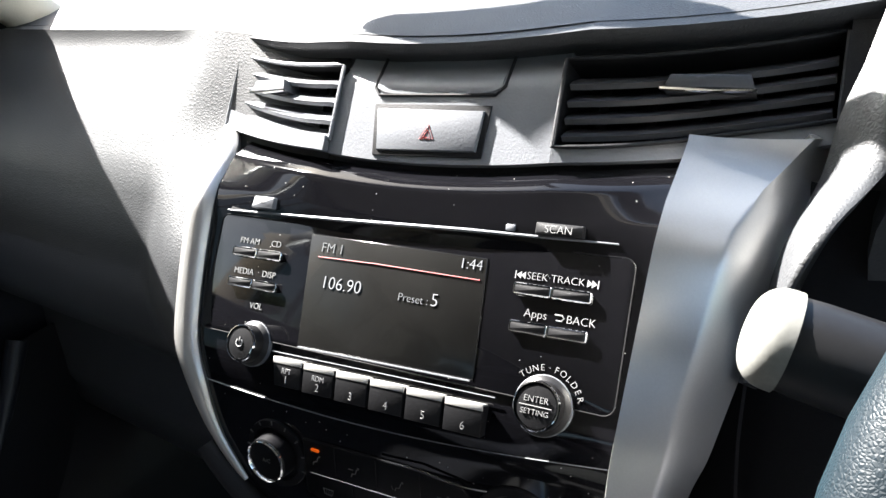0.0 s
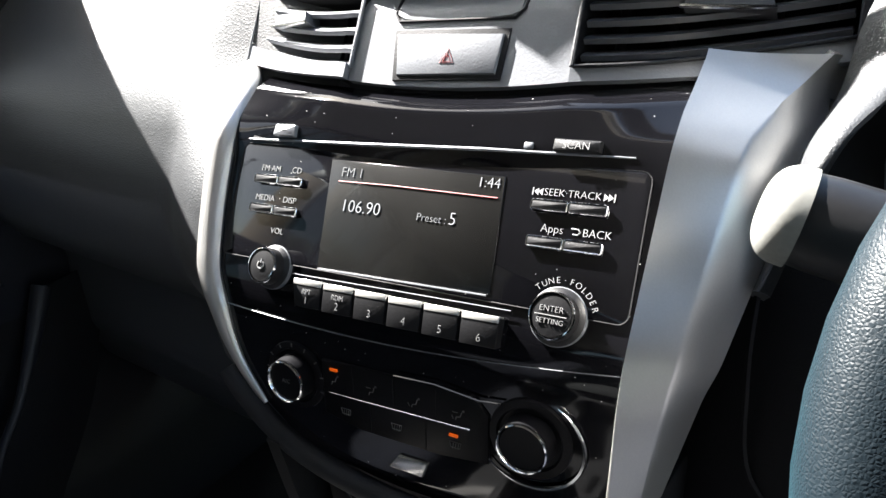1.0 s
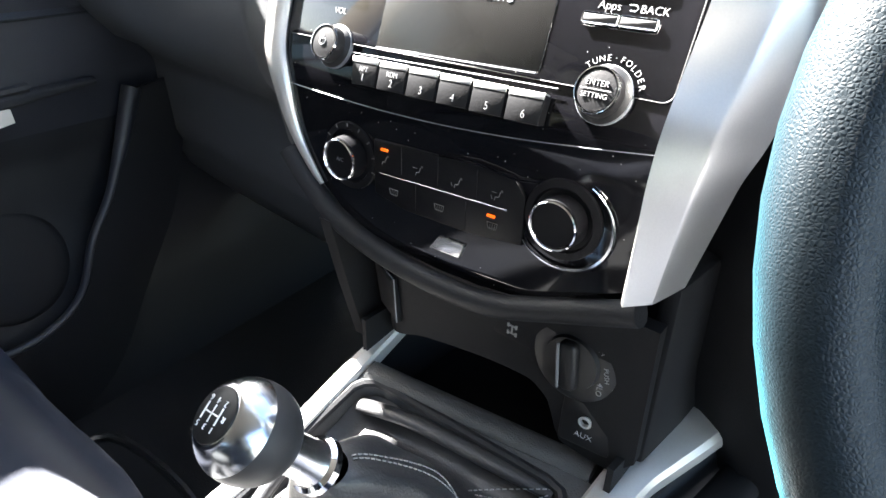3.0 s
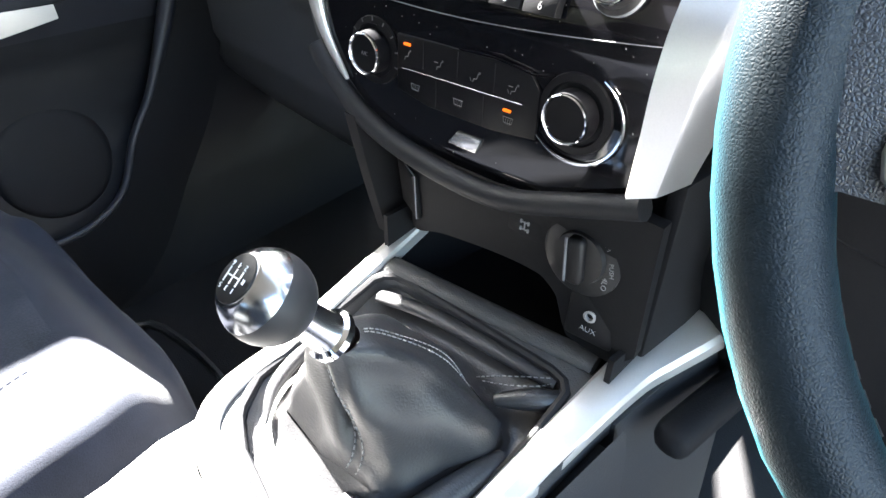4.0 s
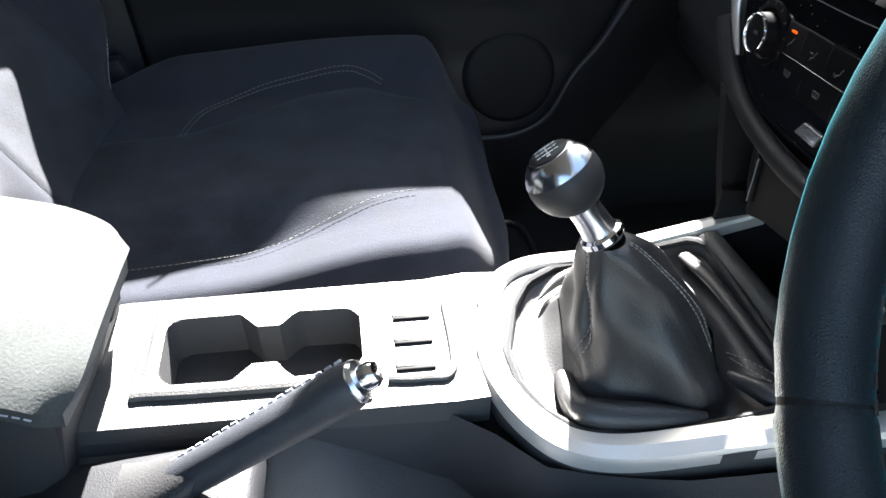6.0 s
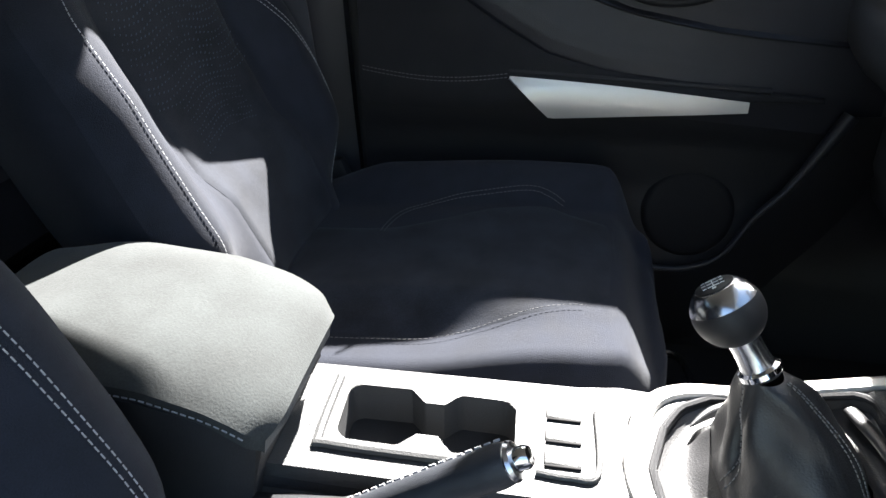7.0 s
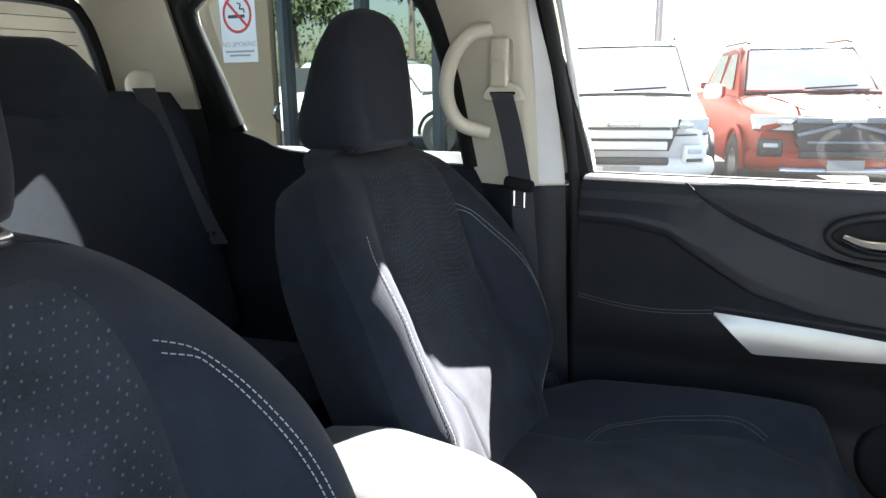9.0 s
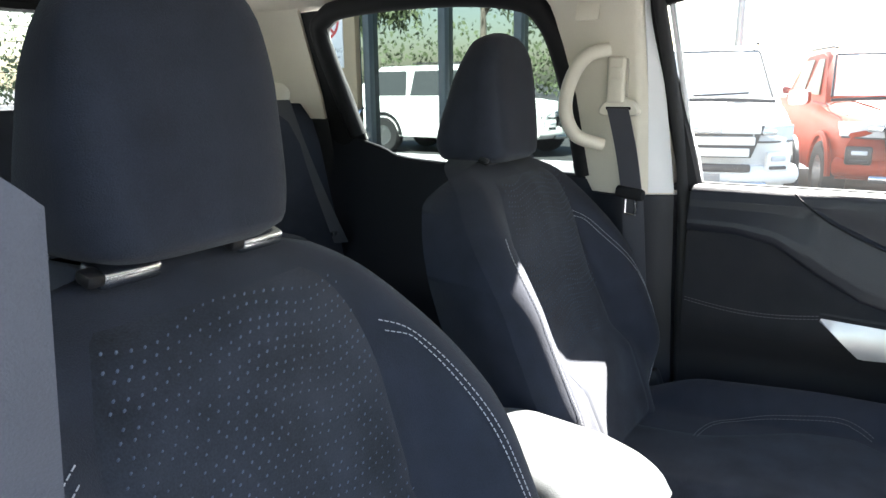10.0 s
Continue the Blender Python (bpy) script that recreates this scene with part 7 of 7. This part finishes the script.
def vehicle(name, label, paint, loc, turn, width=1.87, length=5.2, height=1.79, bonnet=1.10, grille_kind="bars"):
    """A parked pickup or wagon, its nose towards -y of its own frame."""
    th = thing(name, label, "car", loc, group="parked vehicles")
    M = Matrix.Translation(loc) @ pose(0, 0, 0, 0, 0, turn)
    hw = width / 2
    wagon = "pickup" not in name

    def bow(x, y=0.0):
        return 0.30 * (abs(x) / hw) ** 3 * max(0.0, 1 - y / 1.4)
    # lower body: sections from nose to tail
    prof = [(0.0, 0.45, 0.90, 0.90), (0.06, 0.40, 0.97, 0.92), (0.16, 0.38, bonnet - 0.13, 0.94), (0.36, 0.36, bonnet - 0.06, 0.97), (0.9, 0.36, bonnet, 1.0), (1.45, 0.36, bonnet + 0.07, 1.0), (2.2, 0.36, bonnet + 0.10, 1.0), (3.6, 0.36, bonnet + 0.10, 1.0), (length - 0.2, 0.40, bonnet + 0.06, 0.98), (length, 0.50, bonnet - 0.02, 0.94)]
    rings = []
    for y, z0, z1, k in prof:
        w = hw * k
        rings.append([M @ Vector((x, y + bow(x, y), z)) for x, z in ((-w * 0.94, z0), (-w * 0.5, z0), (0, z0), (w * 0.5, z0), (w * 0.94, z0), (w, z0 + 0.15), (w, z1 - 0.22), (w * 0.985, z1 - 0.13), (w * 0.94, z1 - 0.05), (w * 0.80, z1), (w * 0.4, z1 + 0.015), (0, z1 + 0.02), (-w * 0.4, z1 + 0.015), (-w * 0.80, z1), (-w * 0.94, z1 - 0.05), (-w * 0.985, z1 - 0.13), (-w, z1 - 0.22), (-w, z0 + 0.15))])
    part("body", loft(rings), paint, th, "", sharp=30)
    cab = []
    for y, z, w in ((1.30, bonnet + 0.05, 0.90), (1.95, height - 0.06, 0.76), (2.3, height, 0.74), (length - 1.0 if wagon else 3.3, height - 0.02, 0.72), (length - 0.12 if wagon else 3.75, bonnet + 0.1, 0.82)):
        cab.append([M @ Vector(p) for p in ((-hw * 0.93, y, bonnet), (hw * 0.93, y, bonnet), (hw * w, y, z - 0.05), (hw * w * 0.85, y, z), (-hw * w * 0.85, y, z), (-hw * w, y, z - 0.05))])
    part("cabin", loft(cab), paint, th, "", sharp=30)

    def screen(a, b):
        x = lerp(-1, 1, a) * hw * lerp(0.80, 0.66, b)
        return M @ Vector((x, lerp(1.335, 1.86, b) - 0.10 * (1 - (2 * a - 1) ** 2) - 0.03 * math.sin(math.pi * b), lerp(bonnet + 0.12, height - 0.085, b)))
    part("windscreen", sheet(screen, 14, 8, 0.01), screen_glare, th, "windscreen coloured pale for reflected sky")
    for s in (-1, 1):
        for y0, y1 in ((1.75, 2.45), (2.55, 3.3), (3.4, length - 0.75))[:3 if wagon else 2]:
            g = bmesh.new()
            pts = [(s * hw * 0.905, y0 - 0.1 if y0 < 2 else y0, bonnet + 0.12), (s * hw * 0.905, y1, bonnet + 0.12), (s * hw * 0.765, y1 - 0.05, height - 0.12), (s * hw * 0.775, y0 + 0.3 if y0 < 2 else y0 + 0.05, height - 0.12)]
            g.faces.new([g.verts.new(M @ Vector(p)) for p in pts])
            part("side_window", g, dark_glass, th, "dark side window")
        part("mirror", rbox(0.20, 0.12, 0.17, 0.05, M @ pose(s * (hw + 0.12), 1.52, bonnet + 0.10), seg=3), paint, th, "door mirror")
        lam = part("headlight", prism([(s * hw * 0.93, 0.30), (s * hw * 0.50, 0.02), (s * hw * 0.50, 0.10), (s * hw * 0.93, 0.5)] if s > 0 else [(s * hw * 0.93, 0.5), (s * hw * 0.50, 0.10), (s * hw * 0.50, 0.02), (s * hw * 0.93, 0.30)], bonnet - 0.30, bonnet - 0.14, 0.01, M @ Matrix.Translation((0, -0.03, 0))), lamp_m, th, "clear headlight")
        part("headlight_core", rbox(hw * 0.16, 0.05, 0.05, 0.015, M @ pose(s * hw * 0.66, 0.03, bonnet - 0.21, 0, 0, s * 22)), dull_chrome, lam, "bright reflector")
        fog = part("fog_surround", rbox(0.26, 0.05, 0.20, 0.03, M @ pose(s * hw * 0.78, 0.12, 0.66, 0, 0, s * 24)), grille_m if paint is not yard_white else paint, th, "fog lamp surround")
        part("fog_lamp", rbox(0.16, 0.03, 0.05, 0.015, M @ pose(s * hw * 0.78, 0.092, 0.69, 0, 0, s * 24)), lamp_m, fog, "fog lamp")
        part("fog_slot", rbox(0.18, 0.03, 0.035, 0.01, M @ pose(s * hw * 0.78, 0.092, 0.60, 0, 0, s * 24)), grille_m, fog, "dark slot")
        part("bonnet_crease", tube([M @ Vector((s * hw * 0.42, 0.12, bonnet - 0.085)), M @ Vector((s * hw * 0.5, 0.8, bonnet + 0.008)), M @ Vector((s * hw * 0.6, 1.3, bonnet + 0.055))], 0.012, 6), paint, th)
        for y in (0.85, 3.95):
            w = part("wheel", lathe([(0, 0.11), (0.19, 0.12), (0.23, 0.13), (0.36, 0.13), (0.385, 0.09), (0.385, -0.1), (0, -0.1)], 26, M @ pose(s * (hw - 0.10), y, 0.385, 0, s * 90, 0)), tyre_m, th, "black tyre")
            part("rim", lathe([(0, 0.125), (0.06, 0.13), (0.22, 0.125), (0.23, 0.115)], 20, M @ pose(s * (hw - 0.10), y, 0.385, 0, s * 90, 0)), dull_chrome, w, "alloy rim")
            arch = [M @ Vector((s * (hw + 0.012), y + 0.45 * math.cos(radians(a)), 0.40 + 0.45 * math.sin(radians(a)))) for a in range(0, 181, 15)]
            part("wheel_arch", tube(arch, 0.035, 6), paint if paint is not yard_white else hard, th, "wheel arch lip")
        part("roof_rail", tube([M @ Vector((s * hw * 0.66, y, height + 0.03 - 0.02 * (y == 1.95))) for y in (1.95, 2.1, 3.2, 3.35)], 0.018, 6), grille_m, th, "dark roof rail")
    if paint is yard_white:
        gr = part("grille", prism([(-hw * 0.62, bonnet - 0.13), (hw * 0.62, bonnet - 0.13), (hw * 0.50, bonnet - 0.46), (-hw * 0.50, bonnet - 0.46)][::-1], -0.02, 0.03, 0.01, M @ pose(0, 0.03, 0, 90, 0, 0)), grille_m, th, "dark grille")
        for j in range(3):
            part("grille_bar", rbox(width * (0.58 - 0.05 * j), 0.03, 0.088, 0.015, M @ pose(0, -0.012, bonnet - 0.175 - 0.115 * j)), paint, gr, "bright grille bar")
    else:
        gr = part("grille", prism([(-hw * 0.58, bonnet - 0.20), (-hw * 0.48, bonnet - 0.13), (hw * 0.48, bonnet - 0.13), (hw * 0.58, bonnet - 0.20), (hw * 0.52, bonnet - 0.46), (hw * 0.40, bonnet - 0.54), (-hw * 0.40, bonnet - 0.54), (-hw * 0.52, bonnet - 0.46)][::-1], -0.03, 0.03, 0.01, M @ pose(0, 0.02, 0, 90, 0, 0)), grille_m, th, "dark six sided grille")
        steel_bar = mat("blue-grey grille bar", (0.22, 0.24, 0.27), 0.35, metal=0.6)
        part("grille_bar", rbox(width * 0.55, 0.04, 0.075, 0.02, M @ pose(0, -0.02, bonnet - 0.185)), steel_bar, gr, "blue-grey upper bar")
        for s in (-1, 1):
            part("grille_bar", rbox(width * 0.26, 0.04, 0.05, 0.015, M @ pose(s * width * 0.14, -0.02, bonnet - 0.285, 0, s * 14, 0)), steel_bar, gr, "slanted blue-grey bar")
        part("grille_bar", rbox(width * 0.42, 0.03, 0.03, 0.01, M @ pose(0, -0.02, bonnet - 0.42)), steel_bar, gr, "lower bar")
    cowl = [M @ Vector((x, 1.30 - 0.10 * (1 - (x / hw) ** 2), bonnet + 0.085 - 0.03 * (x / hw) ** 2)) for x in [lerp(-hw * 0.84, hw * 0.84, i / 8) for i in range(9)]]
    part("cowl", tube(cowl, 0.022, 6), grille_m, th, "dark cowl under the windscreen")
    part("screen_edge", tube([M @ Vector((-hw * 0.67, 1.87, height - 0.075)), M @ Vector((0, 1.77, height - 0.075)), M @ Vector((hw * 0.67, 1.87, height - 0.075))], 0.014, 6), grille_m, th, "dark upper edge of the windscreen")
    for s in (-1, 1):
        part("pillar_edge", tube([M @ Vector((s * hw * 0.82, 1.33, bonnet + 0.11)), M @ Vector((s * hw * 0.68, 1.87, height - 0.085))], 0.014, 6), grille_m, th, "dark windscreen edge")
        part("shut_line", tube([M @ Vector((s * hw * 0.86, 0.42, bonnet - 0.075)), M @ Vector((s * hw * 0.90, 0.95, bonnet - 0.012)), M @ Vector((s * hw * 0.88, 1.32, bonnet + 0.03))], 0.006, 5), grille_m, th, "dark bonnet gap")
        part("lamp_edge", tube([M @ Vector((s * hw * 0.50, -0.012, bonnet - 0.30)), M @ Vector((s * hw * 0.72, 0.115, bonnet - 0.305)), M @ Vector((s * hw * 0.935, 0.27, bonnet - 0.30))], 0.010, 5), grille_m, th, "dark lower edge of the headlight")
    part("badge", rbox(0.34, 0.012, 0.05, 0.004, M @ pose(0, -0.045, bonnet - 0.185)), chrome, gr, "plain bright badge")
    part("bumper", tube([M @ Vector((x, 0.07 + bow(x), 0.52)) for x in [lerp(-0.95 * hw, 0.95 * hw, i / 16) for i in range(17)]], 0.105, 12), paint, th, "front bumper")
    part("skid_plate", tube([M @ Vector((x, -0.01 + bow(x), 0.42)) for x in [lerp(-0.66 * hw, 0.66 * hw, i / 12) for i in range(13)]], 0.045, 10), dull_chrome, th, "silver skid plate")
    part("lower_mesh", rbox(width * 0.5, 0.06, 0.08, 0.02, M @ pose(0, -0.03, 0.60)), grille_m, th, "dark lower mesh")
    part("number_plate", rbox(0.37, 0.012, 0.11, 0.003, M @ pose(0, -0.075, 0.49)), print_m, th, "plain white plate")
    part("wiper", tube([M @ Vector((-0.1, 1.205, bonnet + 0.13)), M @ Vector((0.5, 1.25, bonnet + 0.16))], 0.010, 5), matte_black, th, "black wiper")
    return th


vehicle("parked_wagon", "white wagon parked nose-on across the yard", yard_white, (-6.8, -1.85, 0), 103, height=1.88, bonnet=1.16)
vehicle("parked_pickup", "orange-red pickup parked nose-on across the yard", red_paint, (-8.1, 0.25, 0), 106, height=1.84, bonnet=1.15)
vehicle("parked_wagon", "white wagon parked nose-on beside an orange pickup", yard_white, (-8.9, 2.45, 0), 98, height=1.80)
vehicle("parked_hatch", "red hatchback in a far row", mat("deep red car paint", (0.3, 0.02, 0.02), 0.3, coat=0.6), (-17.5, -1.6, 0), 80, height=1.6)
vehicle("parked_hatch", "white parked car in a far row", yard_white, (-17.5, 2.0, 0), 80, height=1.6)


# showroom: beige wall and dark framed reflecting glass, parallel to the car
def showroom():
    th = thing("showroom", "showroom front with beige wall and dark framed glass", "building", (-4.6, -4.5, 0))
    stone = mat("beige rendered wall", (0.36, 0.27, 0.17), 0.85, bump=0.4, scale=40, vary=0.1)
    frame_m = mat("dark blue-grey frame", (0.05, 0.065, 0.075), 0.4, metal=0.3)
    mirror_glass = mat("reflecting showroom glass", (0.27, 0.30, 0.29), 0.015, metal=1.0, vary=0.02, scale=5)
    part("wall", rbox(0.4, 5.0, 4.4, 0.02, pose(-4.72, -6.98, 2.2)), stone, th, "beige rendered wall")
    part("parapet", rbox(0.8, 7.4, 0.7, 0.03, pose(-4.75, -5.8, 4.55)), frame_m, th, "dark parapet")
    part("end_wall", rbox(1.5, 0.22, 4.4, 0.02, pose(-5.35, -2.26, 2.2)), stone, th, "beige end wall")
    ys = [-4.47, -4.33, -3.54, -2.84, -2.15]
    for a, b in zip(ys, ys[1:]):
        win = part("window", rbox(0.05, b - a, 4.1, 0, pose(-4.60, (a + b) / 2, 2.1)), frame_m, th, "dark framed window bay")
        part("pane", rbox(0.02, b - a - 0.06, 4.0, 0, pose(-4.56, (a + b) / 2, 2.1)), mirror_glass, win, "reflecting pane")
    for y in ys[1:]:
        part("mullion", rbox(0.12, 0.07, 4.2, 0.006, pose(-4.54, y, 2.1)), frame_m, th, "dark mullion")
    part("transom", rbox(0.1, 2.4, 0.10, 0.006, pose(-4.54, -3.3, 0.10)), frame_m, th, "dark transom")
    part("door_pull", tube(smooth_line([(-4.50, -4.43, 1.10), (-4.44, -4.42, 1.15), (-4.44, -4.40, 1.22), (-4.50, -4.40, 1.26)], 5), 0.014, 8), dull_chrome, th, "bright door pull")
    return th


showroom()


def sign():
    th = thing("no_smoking_sign", "white no smoking sign with a red ring on the beige wall", "sign", (-4.5, -4.82, 1.6))
    m = pose(-4.513, -4.815, 1.93, 90, 0, 90)
    ink = mat("sign print", (0.05, 0.05, 0.06), 0.6)
    red = mat("sign red", (0.55, 0.03, 0.03), 0.5)
    part("panel", rbox(0.40, 0.62, 0.012, 0.002, m), mat("white sign panel", (0.75, 0.75, 0.75), 0.5, vary=0.03), th, "white sign panel")
    part("ring", lathe([(0.165, 0), (0.165, 0.002), (0.140, 0.002), (0.140, 0)], 44, m @ pose(0, 0.105, 0.0065)), red, th, "red ring")
    part("cigarette", rbox(0.19, 0.028, 0.002, 0, m @ pose(-0.01, 0.085, 0.007)), ink, th, "dark cigarette shape")
    part("smoke", tube(smooth_line([m @ Vector(p) for p in ((0.085, 0.11, 0.008), (0.075, 0.145, 0.008), (0.035, 0.145, 0.008), (0.045, 0.185, 0.008), (0.01, 0.195, 0.008))], 4), 0.006, 5), ink, th)
    part("bar", rbox(0.29, 0.024, 0.002, 0, m @ pose(0, 0.105, 0.0095, 0, 0, -45)), red, th, "red bar")
    part("lettering", lettering("NO SMOKING", 0.062, m @ pose(0, -0.155, 0.0065)), ink, th)
    for i, w in enumerate((0.33, 0.24)):
        part("text_bar", rbox(w, 0.016, 0.001, 0, m @ pose(0, -0.215 - 0.035 * i, 0.0066)), dim_print, th, "unreadable small print")


sign()

leaf_m = mat("green leaves", (0.08, 0.105, 0.05), 0.7, vary=0.4, scale=8)
bark_m = mat("grey bark", (0.14, 0.12, 0.10), 0.9, bump=0.6, scale=20)


def tree(loc, h, seed):
    rnd = random.Random(seed)
    th = thing("gum_tree", "tall gum tree with an open green crown", "tree", loc, group="trees round the yard")
    x0, y0, _ = loc
    trunk = [(x0, y0, 0), (x0 + 0.1, y0, h * 0.3), (x0 - 0.1, y0 + 0.1, h * 0.6), (x0, y0, h * 0.8)]
    bm = tube(smooth_line(trunk, 5), [lerp(0.28, 0.08, i / 15) for i in range(16)], 10)
    tips = []
    for i in range(9):
        a, z = rnd.uniform(0, 6.28), rnd.uniform(0.4, 0.8) * h
        e = Vector((x0 + math.cos(a) * h * rnd.uniform(0.15, 0.3), y0 + math.sin(a) * h * rnd.uniform(0.15, 0.3), z + h * rnd.uniform(0.1, 0.25)))
        tube([(x0, y0, z), Vector((x0, y0, z)).lerp(e, 0.5) + Vector((0, 0, 0.3)), e], [0.09, 0.06, 0.03], 6, bm=bm)
        tips.append(e)
    part("trunk", bm, bark_m, th, "grey trunk and limbs")
    leaves = bmesh.new()
    for e in tips + [Vector((x0, y0, h * 0.9))]:
        for _ in range(600):
            p = e + Vector((rnd.gauss(0, 1), rnd.gauss(0, 1), rnd.gauss(0, 0.7))) * h * 0.068
            m = Matrix.Translation(p) @ Euler((rnd.uniform(0, 6), rnd.uniform(0, 6), rnd.uniform(0, 6))).to_matrix().to_4x4()
            s = rnd.uniform(0.13, 0.27)
            vs = [leaves.verts.new(m @ Vector(q)) for q in ((-s, 0, 0), (0, s * 0.35, 0.03), (s, 0, 0), (0, -s * 0.35, 0.03))]
            leaves.faces.new(vs)
    part("crown", leaves, leaf_m, th, "open green crown", sharp=180)


for i, (x, y, h) in enumerate(((25, -19, 8.5), (20, -23, 8), (8, -24, 8), (26, -14, 9), (15, -30, 9), (24, 2, 9))):
    tree((x, y, 0), h, i)
hedge = bmesh.new()
rnd = random.Random(7)
for i in range(26000):
    a = rnd.uniform(-2.6, 1.6)
    r = rnd.uniform(60, 74)
    z = abs(rnd.gauss(0, 3.6)) + 0.2
    s = rnd.uniform(0.16, 0.34)
    m = Matrix.Translation((r * math.cos(a), r * math.sin(a), z)) @ Euler((rnd.uniform(0, 6), rnd.uniform(0, 6), rnd.uniform(0, 6))).to_matrix().to_4x4()
    hedge.faces.new([hedge.verts.new(m @ Vector(q)) for q in ((-s, 0, 0), (0, s * 0.6, 0.1), (s, 0, 0), (0, -s * 0.6, 0.1))])
part("far_trees", hedge, leaf_m, None, "distant belt of green trees", kind="stuff", category="trees", sharp=180)


def light_pole(loc, h):
    th = thing("street_lamp", "grey street lamp pole in the car yard", "street lamp", loc, group="lamp poles")
    x, y, _ = loc
    steel = mat("galvanised steel", (0.35, 0.36, 0.37), 0.45, metal=0.7)
    part("pole", tube([(x, y, 0), (x, y, h)], [0.09, 0.05], 10), steel, th)
    part("head", rbox(0.5, 0.2, 0.08, 0.03, pose(x + 0.2, y, h)), steel, th)


light_pole((-14.0, -2.75, 0), 7.0)
light_pole((16.0, -7.0, 0), 7.0)
# vehicles on the other side of the car, mirrored in the showroom glass
vehicle("parked_wagon", "white wagon parked behind on the other side of the yard", yard_white, (3.7, -5.6, 0), 180, height=1.85)
vehicle("parked_pickup", "white pickup parked in the opposite row", yard_white, (9.5, -12.0, 0), -100, height=1.8)
